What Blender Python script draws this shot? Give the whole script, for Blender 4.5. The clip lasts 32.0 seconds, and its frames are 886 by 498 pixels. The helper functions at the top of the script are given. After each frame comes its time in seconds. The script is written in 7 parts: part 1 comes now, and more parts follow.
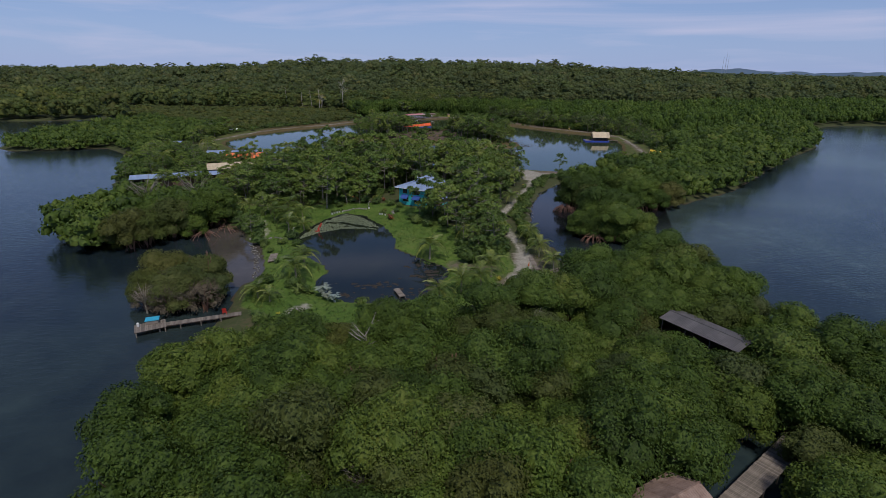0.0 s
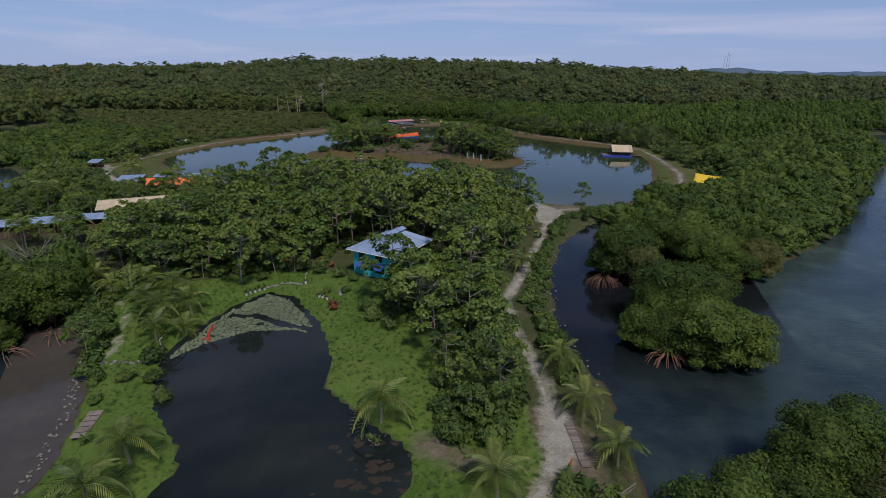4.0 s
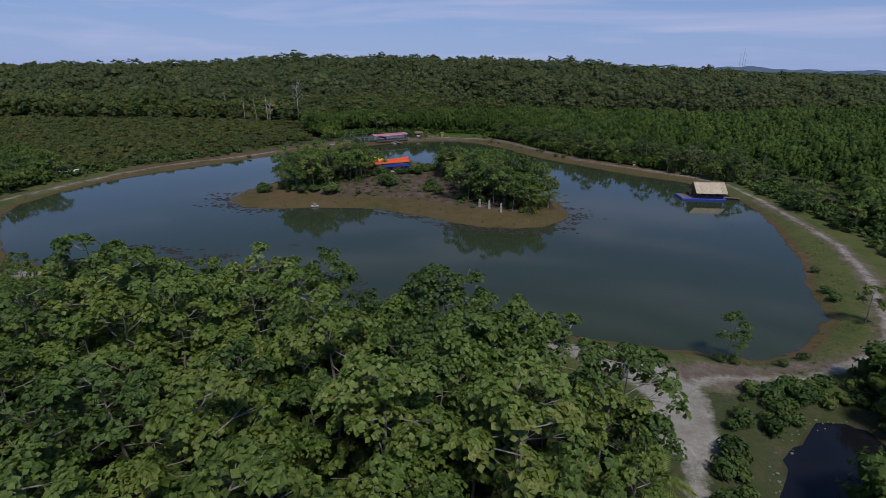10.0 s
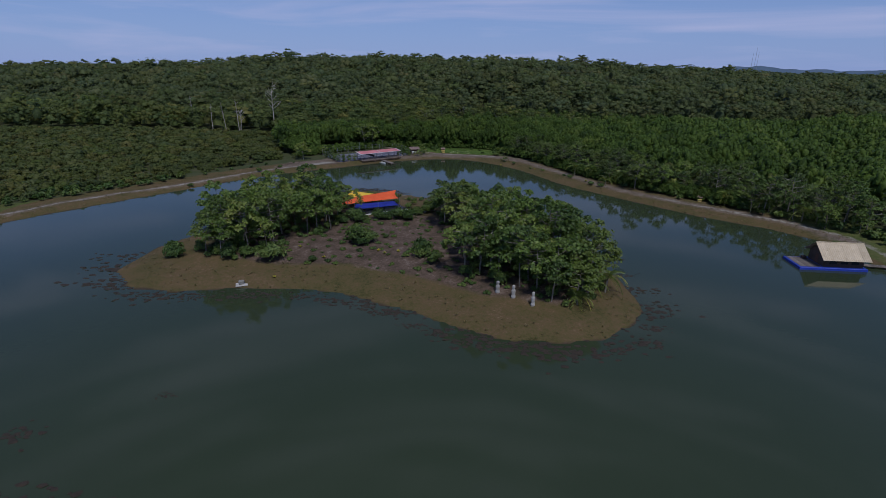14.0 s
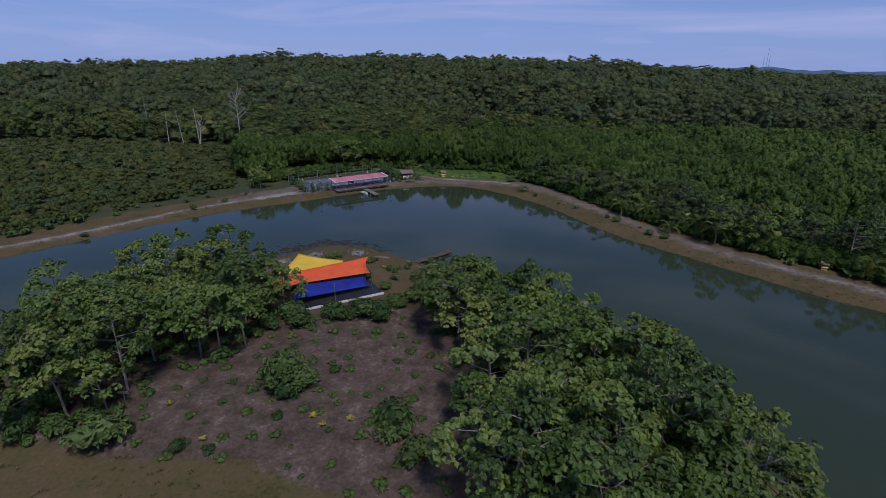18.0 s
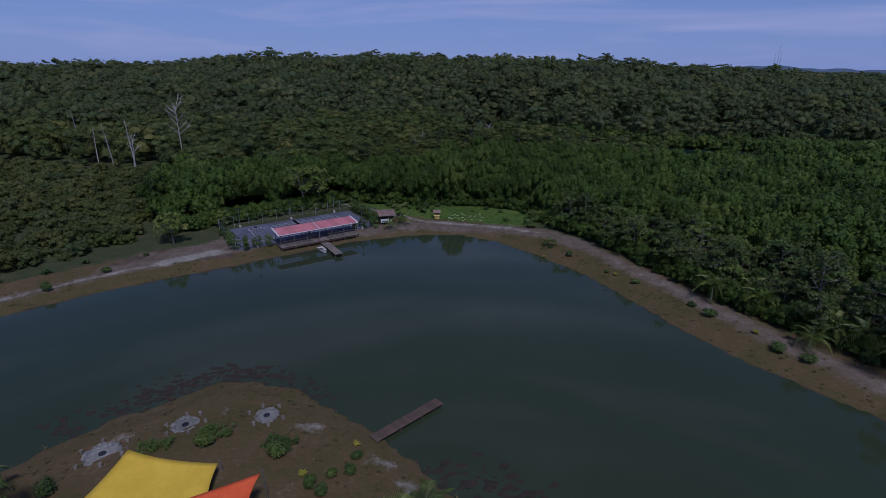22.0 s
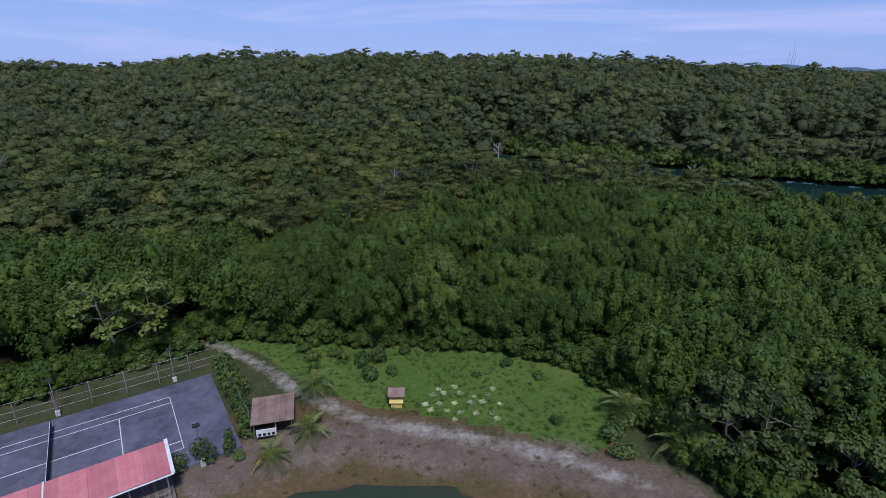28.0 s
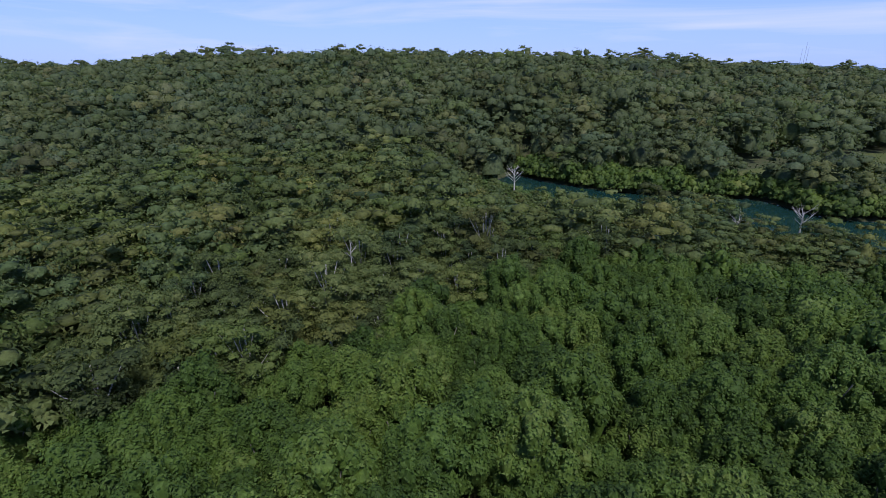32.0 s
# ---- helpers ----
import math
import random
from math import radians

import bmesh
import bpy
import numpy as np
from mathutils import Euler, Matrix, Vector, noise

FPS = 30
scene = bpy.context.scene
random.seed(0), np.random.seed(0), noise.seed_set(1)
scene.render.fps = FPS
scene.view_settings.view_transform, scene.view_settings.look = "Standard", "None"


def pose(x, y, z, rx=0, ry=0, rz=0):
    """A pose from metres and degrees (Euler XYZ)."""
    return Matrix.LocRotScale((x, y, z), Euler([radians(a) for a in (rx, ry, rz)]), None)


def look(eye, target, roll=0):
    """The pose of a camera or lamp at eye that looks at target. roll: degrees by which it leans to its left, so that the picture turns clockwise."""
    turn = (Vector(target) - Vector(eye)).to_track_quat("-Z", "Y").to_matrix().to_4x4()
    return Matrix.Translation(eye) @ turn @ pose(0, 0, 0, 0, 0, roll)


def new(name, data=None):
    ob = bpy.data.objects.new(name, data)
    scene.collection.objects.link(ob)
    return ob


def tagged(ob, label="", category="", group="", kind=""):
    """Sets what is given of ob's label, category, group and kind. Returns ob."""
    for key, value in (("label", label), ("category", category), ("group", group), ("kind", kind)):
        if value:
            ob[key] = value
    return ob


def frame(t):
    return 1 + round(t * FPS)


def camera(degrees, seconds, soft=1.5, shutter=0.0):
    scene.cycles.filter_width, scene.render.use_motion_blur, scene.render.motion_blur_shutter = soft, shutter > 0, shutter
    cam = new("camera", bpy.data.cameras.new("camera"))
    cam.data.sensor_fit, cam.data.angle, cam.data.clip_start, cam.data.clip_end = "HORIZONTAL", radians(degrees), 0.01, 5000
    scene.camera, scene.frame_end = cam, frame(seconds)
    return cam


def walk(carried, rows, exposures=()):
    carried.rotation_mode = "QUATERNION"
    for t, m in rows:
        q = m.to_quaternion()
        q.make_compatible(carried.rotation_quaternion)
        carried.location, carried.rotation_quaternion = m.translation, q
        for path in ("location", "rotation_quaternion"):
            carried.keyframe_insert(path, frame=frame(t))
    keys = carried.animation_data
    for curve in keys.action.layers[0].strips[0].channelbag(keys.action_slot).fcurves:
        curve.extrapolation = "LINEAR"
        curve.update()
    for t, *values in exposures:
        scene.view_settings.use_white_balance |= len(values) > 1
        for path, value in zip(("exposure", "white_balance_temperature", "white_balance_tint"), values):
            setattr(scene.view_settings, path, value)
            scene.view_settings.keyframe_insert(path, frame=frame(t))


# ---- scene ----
cam = camera(81.64, 32.0, soft=0.6)
# seconds, eye, yaw, pitch and roll of a level flight over the ponds
PATH = [
    (0, 0.00, 0.00, 39.28, 0.12, -19.31, 0.41),
    (0.5, 0.65, 6.48, 39.35, -0.00, -19.33, 0.42),
    (1, 1.26, 13.09, 39.38, -0.08, -19.35, 0.40),
    (1.5, 1.77, 19.78, 39.47, -0.17, -19.38, 0.44),
    (2, 2.20, 26.55, 39.53, -0.23, -19.38, 0.43),
    (2.5, 2.66, 33.43, 39.60, -0.23, -19.37, 0.43),
    (3, 3.08, 40.31, 39.67, -0.23, -19.40, 0.42),
    (3.5, 3.45, 47.29, 39.75, -0.23, -19.40, 0.42),
    (5.5, 4.70, 75.84, 39.54, -0.12, -19.41, 0.45),
    (6, 4.88, 83.04, 39.63, -0.07, -19.44, 0.45),
    (6.5, 4.97, 90.18, 39.69, -0.01, -19.46, 0.45),
    (7, 5.15, 97.37, 39.74, 0.04, -19.47, 0.45),
    (7.5, 5.28, 104.57, 39.82, 0.06, -19.50, 0.48),
    (8, 5.37, 111.83, 39.93, 0.11, -19.48, 0.46),
    (8.5, 5.45, 119.11, 39.94, 0.15, -19.50, 0.44),
    (9, 5.53, 126.35, 39.95, 0.19, -19.54, 0.43),
    (9.5, 5.57, 133.61, 40.01, 0.24, -19.58, 0.45),
    (10, 5.65, 140.94, 40.00, 0.30, -19.57, 0.45),
    (10.5, 5.68, 148.21, 39.95, 0.33, -19.58, 0.50),
    (11, 5.76, 155.47, 40.00, 0.39, -19.61, 0.49),
    (11.5, 5.79, 162.81, 40.12, 0.44, -19.63, 0.48),
    (12, 5.87, 170.16, 40.24, 0.48, -19.62, 0.50),
    (12.5, 5.94, 177.56, 40.24, 0.55, -19.59, 0.50),
    (13, 6.10, 184.80, 40.34, 0.60, -19.60, 0.49),
    (13.5, 6.26, 192.05, 40.44, 0.66, -19.61, 0.49),
    (14, 6.42, 199.35, 40.52, 0.71, -19.60, 0.47),
    (14.5, 6.58, 206.57, 40.67, 0.77, -19.59, 0.46),
    (16.5, 6.79, 234.65, 40.44, 0.92, -19.56, 0.54),
    (17, 6.77, 241.52, 40.51, 0.97, -19.57, 0.56),
    (17.5, 6.74, 248.42, 40.62, 1.00, -19.56, 0.54),
    (18, 6.79, 255.41, 40.70, 1.08, -19.56, 0.51),
    (18.5, 6.85, 262.44, 40.77, 1.09, -19.58, 0.51),
    (19, 7.00, 269.47, 40.83, 1.13, -19.59, 0.46),
    (19.5, 7.10, 276.61, 40.90, 1.17, -19.62, 0.44),
    (20, 7.29, 283.63, 40.91, 1.23, -19.59, 0.41),
    (20.5, 7.52, 290.67, 40.97, 1.31, -19.60, 0.32),
    (21, 7.66, 297.57, 41.02, 1.32, -19.61, 0.34),
    (21.5, 7.89, 304.55, 41.00, 1.37, -19.58, 0.31),
    (22, 8.12, 311.54, 41.02, 1.41, -19.59, 0.30),
    (22.5, 8.35, 318.60, 40.97, 1.43, -19.57, 0.29),
    (23, 8.67, 325.60, 40.98, 1.45, -19.58, 0.27),
    (23.5, 8.89, 332.70, 41.01, 1.47, -19.58, 0.22),
    (24, 9.21, 339.83, 40.97, 1.48, -19.57, 0.19),
    (24.5, 9.48, 346.49, 40.96, 1.53, -19.56, 0.15),
    (25, 9.70, 353.64, 40.96, 1.53, -19.56, 0.14),
    (25.5, 9.87, 360.83, 40.95, 1.58, -19.55, 0.13),
    (27.5, 10.24, 389.24, 40.28, 1.67, -19.53, 0.05),
    (28, 10.23, 396.25, 40.23, 1.70, -19.51, 0.04),
    (28.5, 10.17, 403.30, 40.16, 1.75, -19.53, 0.06),
    (29, 10.15, 410.45, 40.10, 1.79, -19.53, 0.05),
    (29.5, 10.04, 417.63, 40.08, 1.80, -19.55, 0.09),
    (30, 9.98, 424.81, 39.95, 1.82, -19.58, 0.07),
    (30.5, 9.96, 431.98, 39.89, 1.83, -19.62, 0.08),
    (31, 9.98, 439.23, 39.79, 1.89, -19.61, 0.07),
    (31.5, 10.00, 446.44, 39.70, 1.93, -19.61, 0.03),
    (32, 9.98, 453.45, 39.87, 1.93, -19.63, 0.03),
]


def eye_pose(x, y, z, yaw, pitch, roll):
    a, b = radians(yaw), radians(pitch)
    ahead = Vector((-math.sin(a) * math.cos(b), math.cos(a) * math.cos(b), math.sin(b)))
    return look((x, y, z), Vector((x, y, z)) + ahead, roll)


EXPOSURES = [(0.0, 0.11, 6650, 10), (7.0, 0.11, 6600, 10), (9.5, 0.08, 6350, 11), (11.0, -0.15, 6100, 12), (14.0, -0.2, 5900, 13), (17.0, -0.08, 5800, 18), (19.0, -0.33, 5600, 21), (20.0, -0.6, 5450, 22), (21.0, -0.62, 5450, 22), (22.0, -0.5, 5450, 23), (25.5, -0.55, 5400, 24), (28.0, 0.3, 5750, 18), (30.0, 0.6, 5750, 18), (32.0, 0.65, 5750, 18)]
walk(cam, [(t, eye_pose(*p)) for t, *p in PATH], EXPOSURES)

# ---- sky and sun ----
SUN_UP, SUN_FROM = 58.0, 160.0     # height and compass bearing (from +y, clockwise) of the sun
world = bpy.data.worlds.new("sky")
scene.world = world
world.use_nodes = True
wn, wl = world.node_tree.nodes, world.node_tree.links
wn.clear()
sky = wn.new("ShaderNodeTexSky")
sky.sky_type, sky.sun_disc = "NISHITA", False
sky.sun_elevation, sky.sun_rotation = radians(SUN_UP), radians(SUN_FROM)
sky.air_density, sky.dust_density, sky.ozone_density = 1.0, 0.1, 4.0
geo = wn.new("ShaderNodeTexCoord")
stretch = wn.new("ShaderNodeMapping")
stretch.inputs["Scale"].default_value = (0.9, 1.6, 11.0)
stretch.inputs["Rotation"].default_value = (0.0, 0.06, 0.3)
cirrus = wn.new("ShaderNodeTexNoise")
cirrus.inputs["Scale"].default_value, cirrus.inputs["Detail"].default_value = 2.2, 7.0
cirrus.inputs["Roughness"].default_value, cirrus.inputs["Distortion"].default_value = 0.55, 0.5
veil = wn.new("ShaderNodeValToRGB")
veil.color_ramp.elements[0].position, veil.color_ramp.elements[1].position = 0.49, 0.84
veil.color_ramp.elements[1].color = (0.85, 0.85, 0.85, 1)
clouds = wn.new("ShaderNodeMixRGB")
clouds.inputs[2].default_value = (7.0, 7.2, 9.9, 1)
back = wn.new("ShaderNodeBackground")
back.inputs["Strength"].default_value = 0.069
wout = wn.new("ShaderNodeOutputWorld")
wl.new(geo.outputs["Generated"], stretch.inputs[0])
wl.new(stretch.outputs[0], cirrus.inputs["Vector"])
wl.new(cirrus.outputs["Fac"], veil.inputs[0])
wl.new(veil.outputs[0], clouds.inputs[0])
tint = wn.new("ShaderNodeMixRGB")
tint.blend_type = "MULTIPLY"
tint.inputs[0].default_value, tint.inputs[2].default_value = 1.0, (0.82, 0.90, 1.12, 1)
split, low, haze = wn.new("ShaderNodeSeparateXYZ"), wn.new("ShaderNodeMapRange"), wn.new("ShaderNodeMixRGB")
low.inputs["From Min"].default_value, low.inputs["From Max"].default_value = -0.02, 0.30
low.inputs["To Min"].default_value, low.inputs["To Max"].default_value = 0.85, 0.0
haze.inputs[2].default_value = (3.7, 5.1, 9.3, 1)      # blue marine haze near the horizon
wl.new(geo.outputs["Generated"], split.inputs[0])
wl.new(split.outputs["Z"], low.inputs["Value"])
wl.new(sky.outputs[0], tint.inputs[1])
wl.new(low.outputs[0], haze.inputs[0])
wl.new(tint.outputs[0], haze.inputs[1])
wl.new(haze.outputs[0], clouds.inputs[1])
wl.new(clouds.outputs[0], back.inputs["Color"])
wl.new(back.outputs[0], wout.inputs["Surface"])
sun = new("sun", bpy.data.lights.new("sun", "SUN"))
sun.data.energy, sun.data.angle, sun.data.color = 2.5, radians(11.0), (1.0, 0.95, 0.87)
_b = radians(SUN_FROM)
_s = Vector((math.sin(_b) * math.cos(radians(SUN_UP)), math.cos(_b) * math.cos(radians(SUN_UP)), math.sin(radians(SUN_UP))))
sun.matrix_world = look(_s * 300, (0, 0, 0))

# ---- materials ----
def material(name, rough=0.7, metal=0.0, spec=0.5):
    m = bpy.data.materials.new(name)
    m.use_nodes = True
    b = m.node_tree.nodes["Principled BSDF"]
    b.inputs["Roughness"].default_value, b.inputs["Metallic"].default_value = rough, metal
    b.inputs["Specular IOR Level"].default_value = spec
    return m, m.node_tree.nodes, m.node_tree.links, b


def coords(n, l, scale, kind="Object"):
    tc, mp = n.new("ShaderNodeTexCoord"), n.new("ShaderNodeMapping")
    mp.inputs["Scale"].default_value = scale if isinstance(scale, tuple) else (scale,) * 3
    l.new(tc.outputs[kind], mp.inputs[0])
    return mp.outputs[0]


def noise_node(n, l, vec, scale, detail=4.0, rough=0.6, dist=0.0):
    t = n.new("ShaderNodeTexNoise")
    t.inputs["Scale"].default_value, t.inputs["Detail"].default_value = scale, detail
    t.inputs["Roughness"].default_value, t.inputs["Distortion"].default_value = rough, dist
    if vec is not None:
        l.new(vec, t.inputs["Vector"])
    return t.outputs["Fac"]


def ramp(n, l, fac, stops):
    r = n.new("ShaderNodeValToRGB")
    e = r.color_ramp.elements
    while len(e) < len(stops):
        e.new(0.5)
    for s, (p, c) in zip(e, stops):
        s.position, s.color = p, (*c, 1) if len(c) == 3 else c
    l.new(fac, r.inputs[0])
    return r.outputs[0]


def mix(n, l, fac, a, b, kind="MIX"):
    m = n.new("ShaderNodeMixRGB")
    m.blend_type = kind
    for k, v in ((0, fac), (1, a), (2, b)):
        if isinstance(v, (int, float)):
            m.inputs[k].default_value = v
        elif isinstance(v, tuple):
            m.inputs[k].default_value = (*v, 1)
        else:
            l.new(v, m.inputs[k])
    return m.outputs[0]


def maths(n, l, op, a, b=0.0, c=0.0):
    m = n.new("ShaderNodeMath")
    m.operation = op
    for k, v in enumerate((a, b, c)):
        if isinstance(v, (int, float)):
            m.inputs[k].default_value = v
        else:
            l.new(v, m.inputs[k])
    return m.outputs[0]


def bump(n, l, b, height, strength=0.3, distance=0.05):
    u = n.new("ShaderNodeBump")
    u.inputs["Strength"].default_value, u.inputs["Distance"].default_value = strength, distance
    l.new(height, u.inputs["Height"])
    l.new(u.outputs[0], b.inputs["Normal"])


def surface(name, dark, light, scale=3.0, rough=0.7, metal=0.0, bumps=0.3, depth=0.03, spec=0.5, stretch=None, vary=0.25, fine=18.0, kind="Object"):
    """A grained and stained surface: two noises, and a shade of its own for each object."""
    m, n, l, b = material(name, rough, metal, spec)
    v = coords(n, l, stretch or 1.0, kind)
    a, f = noise_node(n, l, v, scale, 5.0), noise_node(n, l, v, scale * fine, 3.0)
    base = ramp(n, l, mix(n, l, 0.4, a, f), [(0.32, dark), (0.68, light)])
    info = n.new("ShaderNodeObjectInfo")
    shade = maths(n, l, "MULTIPLY_ADD", info.outputs["Random"], 2 * vary, 1 - vary)
    l.new(mix(n, l, 1.0, base, shade, "MULTIPLY"), b.inputs["Base Color"])
    l.new(maths(n, l, "MULTIPLY_ADD", f, 0.25, rough - 0.12), b.inputs["Roughness"])
    bump(n, l, b, mix(n, l, 0.5, a, f), bumps, depth)
    return m


def leafage(name, stops, glow=0.28, rough=0.55, spec=0.35, hues=0.5):
    """Leaves: shades vary from tree to tree and from leaf to leaf; light passes through."""
    m, n, l, b = material(name, rough, 0.0, spec)
    info, g = n.new("ShaderNodeObjectInfo"), n.new("ShaderNodeNewGeometry")
    pos = noise_node(n, l, g.outputs["Position"], 0.11, 3.0)
    many = n.new("ShaderNodeAttribute")        # 1 on joined woods, where each crown brings its own shade
    many.attribute_name = "joined"
    alone = maths(n, l, "MULTIPLY", info.outputs["Random"], maths(n, l, "SUBTRACT", 1.0, many.outputs["Fac"]))
    alone = maths(n, l, "MULTIPLY_ADD", many.outputs["Fac"], 0.36, alone)
    f = maths(n, l, "ADD", maths(n, l, "MULTIPLY_ADD", alone, 0.62, -0.14), maths(n, l, "MULTIPLY", g.outputs["Random Per Island"], 0.40))
    f = maths(n, l, "ADD", f, maths(n, l, "MULTIPLY_ADD", pos, 0.7, -0.22))
    own = n.new("ShaderNodeAttribute")
    own.attribute_name = "tree"
    f = maths(n, l, "ADD", f, own.outputs["Fac"])
    col = ramp(n, l, f, stops)
    kin = maths(n, l, "FRACT", maths(n, l, "MULTIPLY", maths(n, l, "ADD", own.outputs["Fac"], maths(n, l, "ADD", alone, 2.0)), 53.7))
    hue = ramp(n, l, kin, [(0.40, (1.0, 1.0, 1.0)), (0.50, (0.78, 0.90, 1.10)), (0.60, (0.88, 0.96, 1.15)), (0.70, (1.22, 1.10, 0.85)), (0.82, (1.22, 0.98, 0.95)), (0.92, (0.97, 1.05, 0.80))])
    col = mix(n, l, hues, col, mix(n, l, 1.0, col, hue, "MULTIPLY"))
    # fine dark blotches multiplied into the colour imitate shade between leaves
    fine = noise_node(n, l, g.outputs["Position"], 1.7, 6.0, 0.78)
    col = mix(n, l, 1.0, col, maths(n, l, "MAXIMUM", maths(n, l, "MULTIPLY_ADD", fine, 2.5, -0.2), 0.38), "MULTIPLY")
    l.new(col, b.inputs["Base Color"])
    bump(n, l, b, fine, 0.6, 0.2)
    t, mx = n.new("ShaderNodeBsdfTranslucent"), n.new("ShaderNodeMixShader")
    l.new(mix(n, l, 1.0, col, (1.15, 1.25, 0.6), "MULTIPLY"), t.inputs["Color"])
    mx.inputs[0].default_value = glow
    l.new(b.outputs[0], mx.inputs[1]), l.new(t.outputs[0], mx.inputs[2])
    l.new(mx.outputs[0], n["Material Output"].inputs["Surface"])
    return m


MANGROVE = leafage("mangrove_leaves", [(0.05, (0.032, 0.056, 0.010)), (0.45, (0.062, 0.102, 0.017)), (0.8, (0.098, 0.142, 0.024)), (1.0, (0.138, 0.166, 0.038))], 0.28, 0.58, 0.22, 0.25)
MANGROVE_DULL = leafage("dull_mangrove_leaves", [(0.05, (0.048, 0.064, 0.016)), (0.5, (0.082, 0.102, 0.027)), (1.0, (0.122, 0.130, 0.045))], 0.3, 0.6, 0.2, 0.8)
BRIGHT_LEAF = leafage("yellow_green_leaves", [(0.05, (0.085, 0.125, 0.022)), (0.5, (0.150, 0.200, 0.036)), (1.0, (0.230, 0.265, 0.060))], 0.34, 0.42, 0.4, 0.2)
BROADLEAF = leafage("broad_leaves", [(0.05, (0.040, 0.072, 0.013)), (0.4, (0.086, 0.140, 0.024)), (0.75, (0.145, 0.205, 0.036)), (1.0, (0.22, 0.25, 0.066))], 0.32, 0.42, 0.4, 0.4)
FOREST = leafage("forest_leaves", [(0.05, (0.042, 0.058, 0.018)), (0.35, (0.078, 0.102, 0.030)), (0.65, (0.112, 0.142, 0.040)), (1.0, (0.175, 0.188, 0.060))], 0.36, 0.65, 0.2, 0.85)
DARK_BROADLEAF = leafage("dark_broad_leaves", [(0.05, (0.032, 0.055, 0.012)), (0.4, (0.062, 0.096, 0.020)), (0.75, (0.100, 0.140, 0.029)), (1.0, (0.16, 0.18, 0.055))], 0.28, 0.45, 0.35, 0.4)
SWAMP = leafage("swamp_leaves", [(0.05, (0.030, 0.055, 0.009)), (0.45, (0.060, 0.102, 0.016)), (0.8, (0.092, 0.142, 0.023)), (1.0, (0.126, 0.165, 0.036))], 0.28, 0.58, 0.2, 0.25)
# far woods: distance haze is painted in as a bluer, greyer leaf colour
HAZED_FOREST = leafage("hazed_forest_leaves", [(0.05, (0.048, 0.063, 0.026)), (0.40, (0.078, 0.101, 0.038)), (0.70, (0.104, 0.130, 0.048)), (1.0, (0.150, 0.160, 0.070))], 0.36, 0.65, 0.22, 0.8)
SHRUB = leafage("shrub_leaves", [(0.05, (0.035, 0.065, 0.014)), (0.5, (0.075, 0.125, 0.026)), (1.0, (0.160, 0.200, 0.050))])
DRY_GRASS = leafage("dry_grass_blades", [(0.05, (0.060, 0.070, 0.018)), (0.5, (0.115, 0.100, 0.036)), (1.0, (0.20, 0.155, 0.075))], 0.2)
PALM = leafage("palm_leaves", [(0.05, (0.050, 0.080, 0.016)), (0.5, (0.115, 0.160, 0.030)), (0.85, (0.200, 0.230, 0.050)), (1.0, (0.290, 0.250, 0.060))], 0.3, 0.4, 0.5)
FAN_LEAF = leafage("silver_fan_leaves", [(0.0, (0.16, 0.20, 0.17)), (1.0, (0.30, 0.34, 0.30))])
YELLOW_LEAF = leafage("yellow_leaves", [(0.0, (0.20, 0.20, 0.03)), (1.0, (0.45, 0.40, 0.05))])
RED_LEAF = leafage("red_leaves", [(0.0, (0.10, 0.03, 0.02)), (0.6, (0.20, 0.07, 0.03)), (1.0, (0.30, 0.14, 0.06))])
PALE_LEAF = leafage("pale_agave_leaves", [(0.0, (0.20, 0.27, 0.10)), (1.0, (0.55, 0.60, 0.36))])
LILY = leafage("lily_pads", [(0.05, (0.10, 0.135, 0.085)), (0.5, (0.17, 0.21, 0.14)), (1.0, (0.26, 0.30, 0.21))], 0.05, 0.4)
BARK = surface("grey_bark", (0.13, 0.11, 0.085), (0.34, 0.31, 0.26), 2.0, 0.9, stretch=(3, 3, 0.6))
PALE_BARK = surface("pale_bark", (0.26, 0.24, 0.20), (0.55, 0.52, 0.46), 1.6, 0.85, stretch=(2, 2, 0.8))
ROOT = surface("red_root_bark", (0.10, 0.045, 0.030), (0.25, 0.14, 0.10), 2.0, 0.9)
DEAD = surface("bleached_wood", (0.24, 0.21, 0.18), (0.50, 0.47, 0.42), 2.0, 0.9)
WOOD = surface("weathered_planks", (0.10, 0.080, 0.066), (0.24, 0.205, 0.175), 1.2, 0.85, stretch=(1, 6, 1), vary=0.35)
DARK_WOOD = surface("dark_boards", (0.055, 0.035, 0.025), (0.14, 0.09, 0.065), 1.2, 0.8, stretch=(6, 1, 1))
RED_WOOD = surface("red_brown_boards", (0.13, 0.05, 0.03), (0.26, 0.11, 0.06), 1.5, 0.7)
METAL_ROOF = surface("blue_grey_roof_sheets", (0.17, 0.23, 0.36), (0.26, 0.34, 0.50), 0.5, 0.55, 0.0, 0.1, 0.01, fine=14, vary=0.08)
RUST_ROOF = surface("rusted_roof_sheets", (0.13, 0.075, 0.055), (0.33, 0.24, 0.20), 0.9, 0.75, 0.1, 0.2, 0.01, vary=0.2)
GREY_ROOF = surface("dull_grey_roof_sheets", (0.055, 0.052, 0.055), (0.13, 0.12, 0.125), 0.8, 0.7, 0.1, 0.1, 0.01, vary=0.15)
TAN_ROOF = surface("tan_fibre_roof", (0.40, 0.32, 0.21), (0.60, 0.50, 0.36), 0.8, 0.85, vary=0.12)
PINK_ROOF = surface("faded_red_roof_sheets", (0.42, 0.12, 0.13), (0.60, 0.24, 0.25), 0.6, 0.65, 0.0, 0.1, 0.01, vary=0.1)
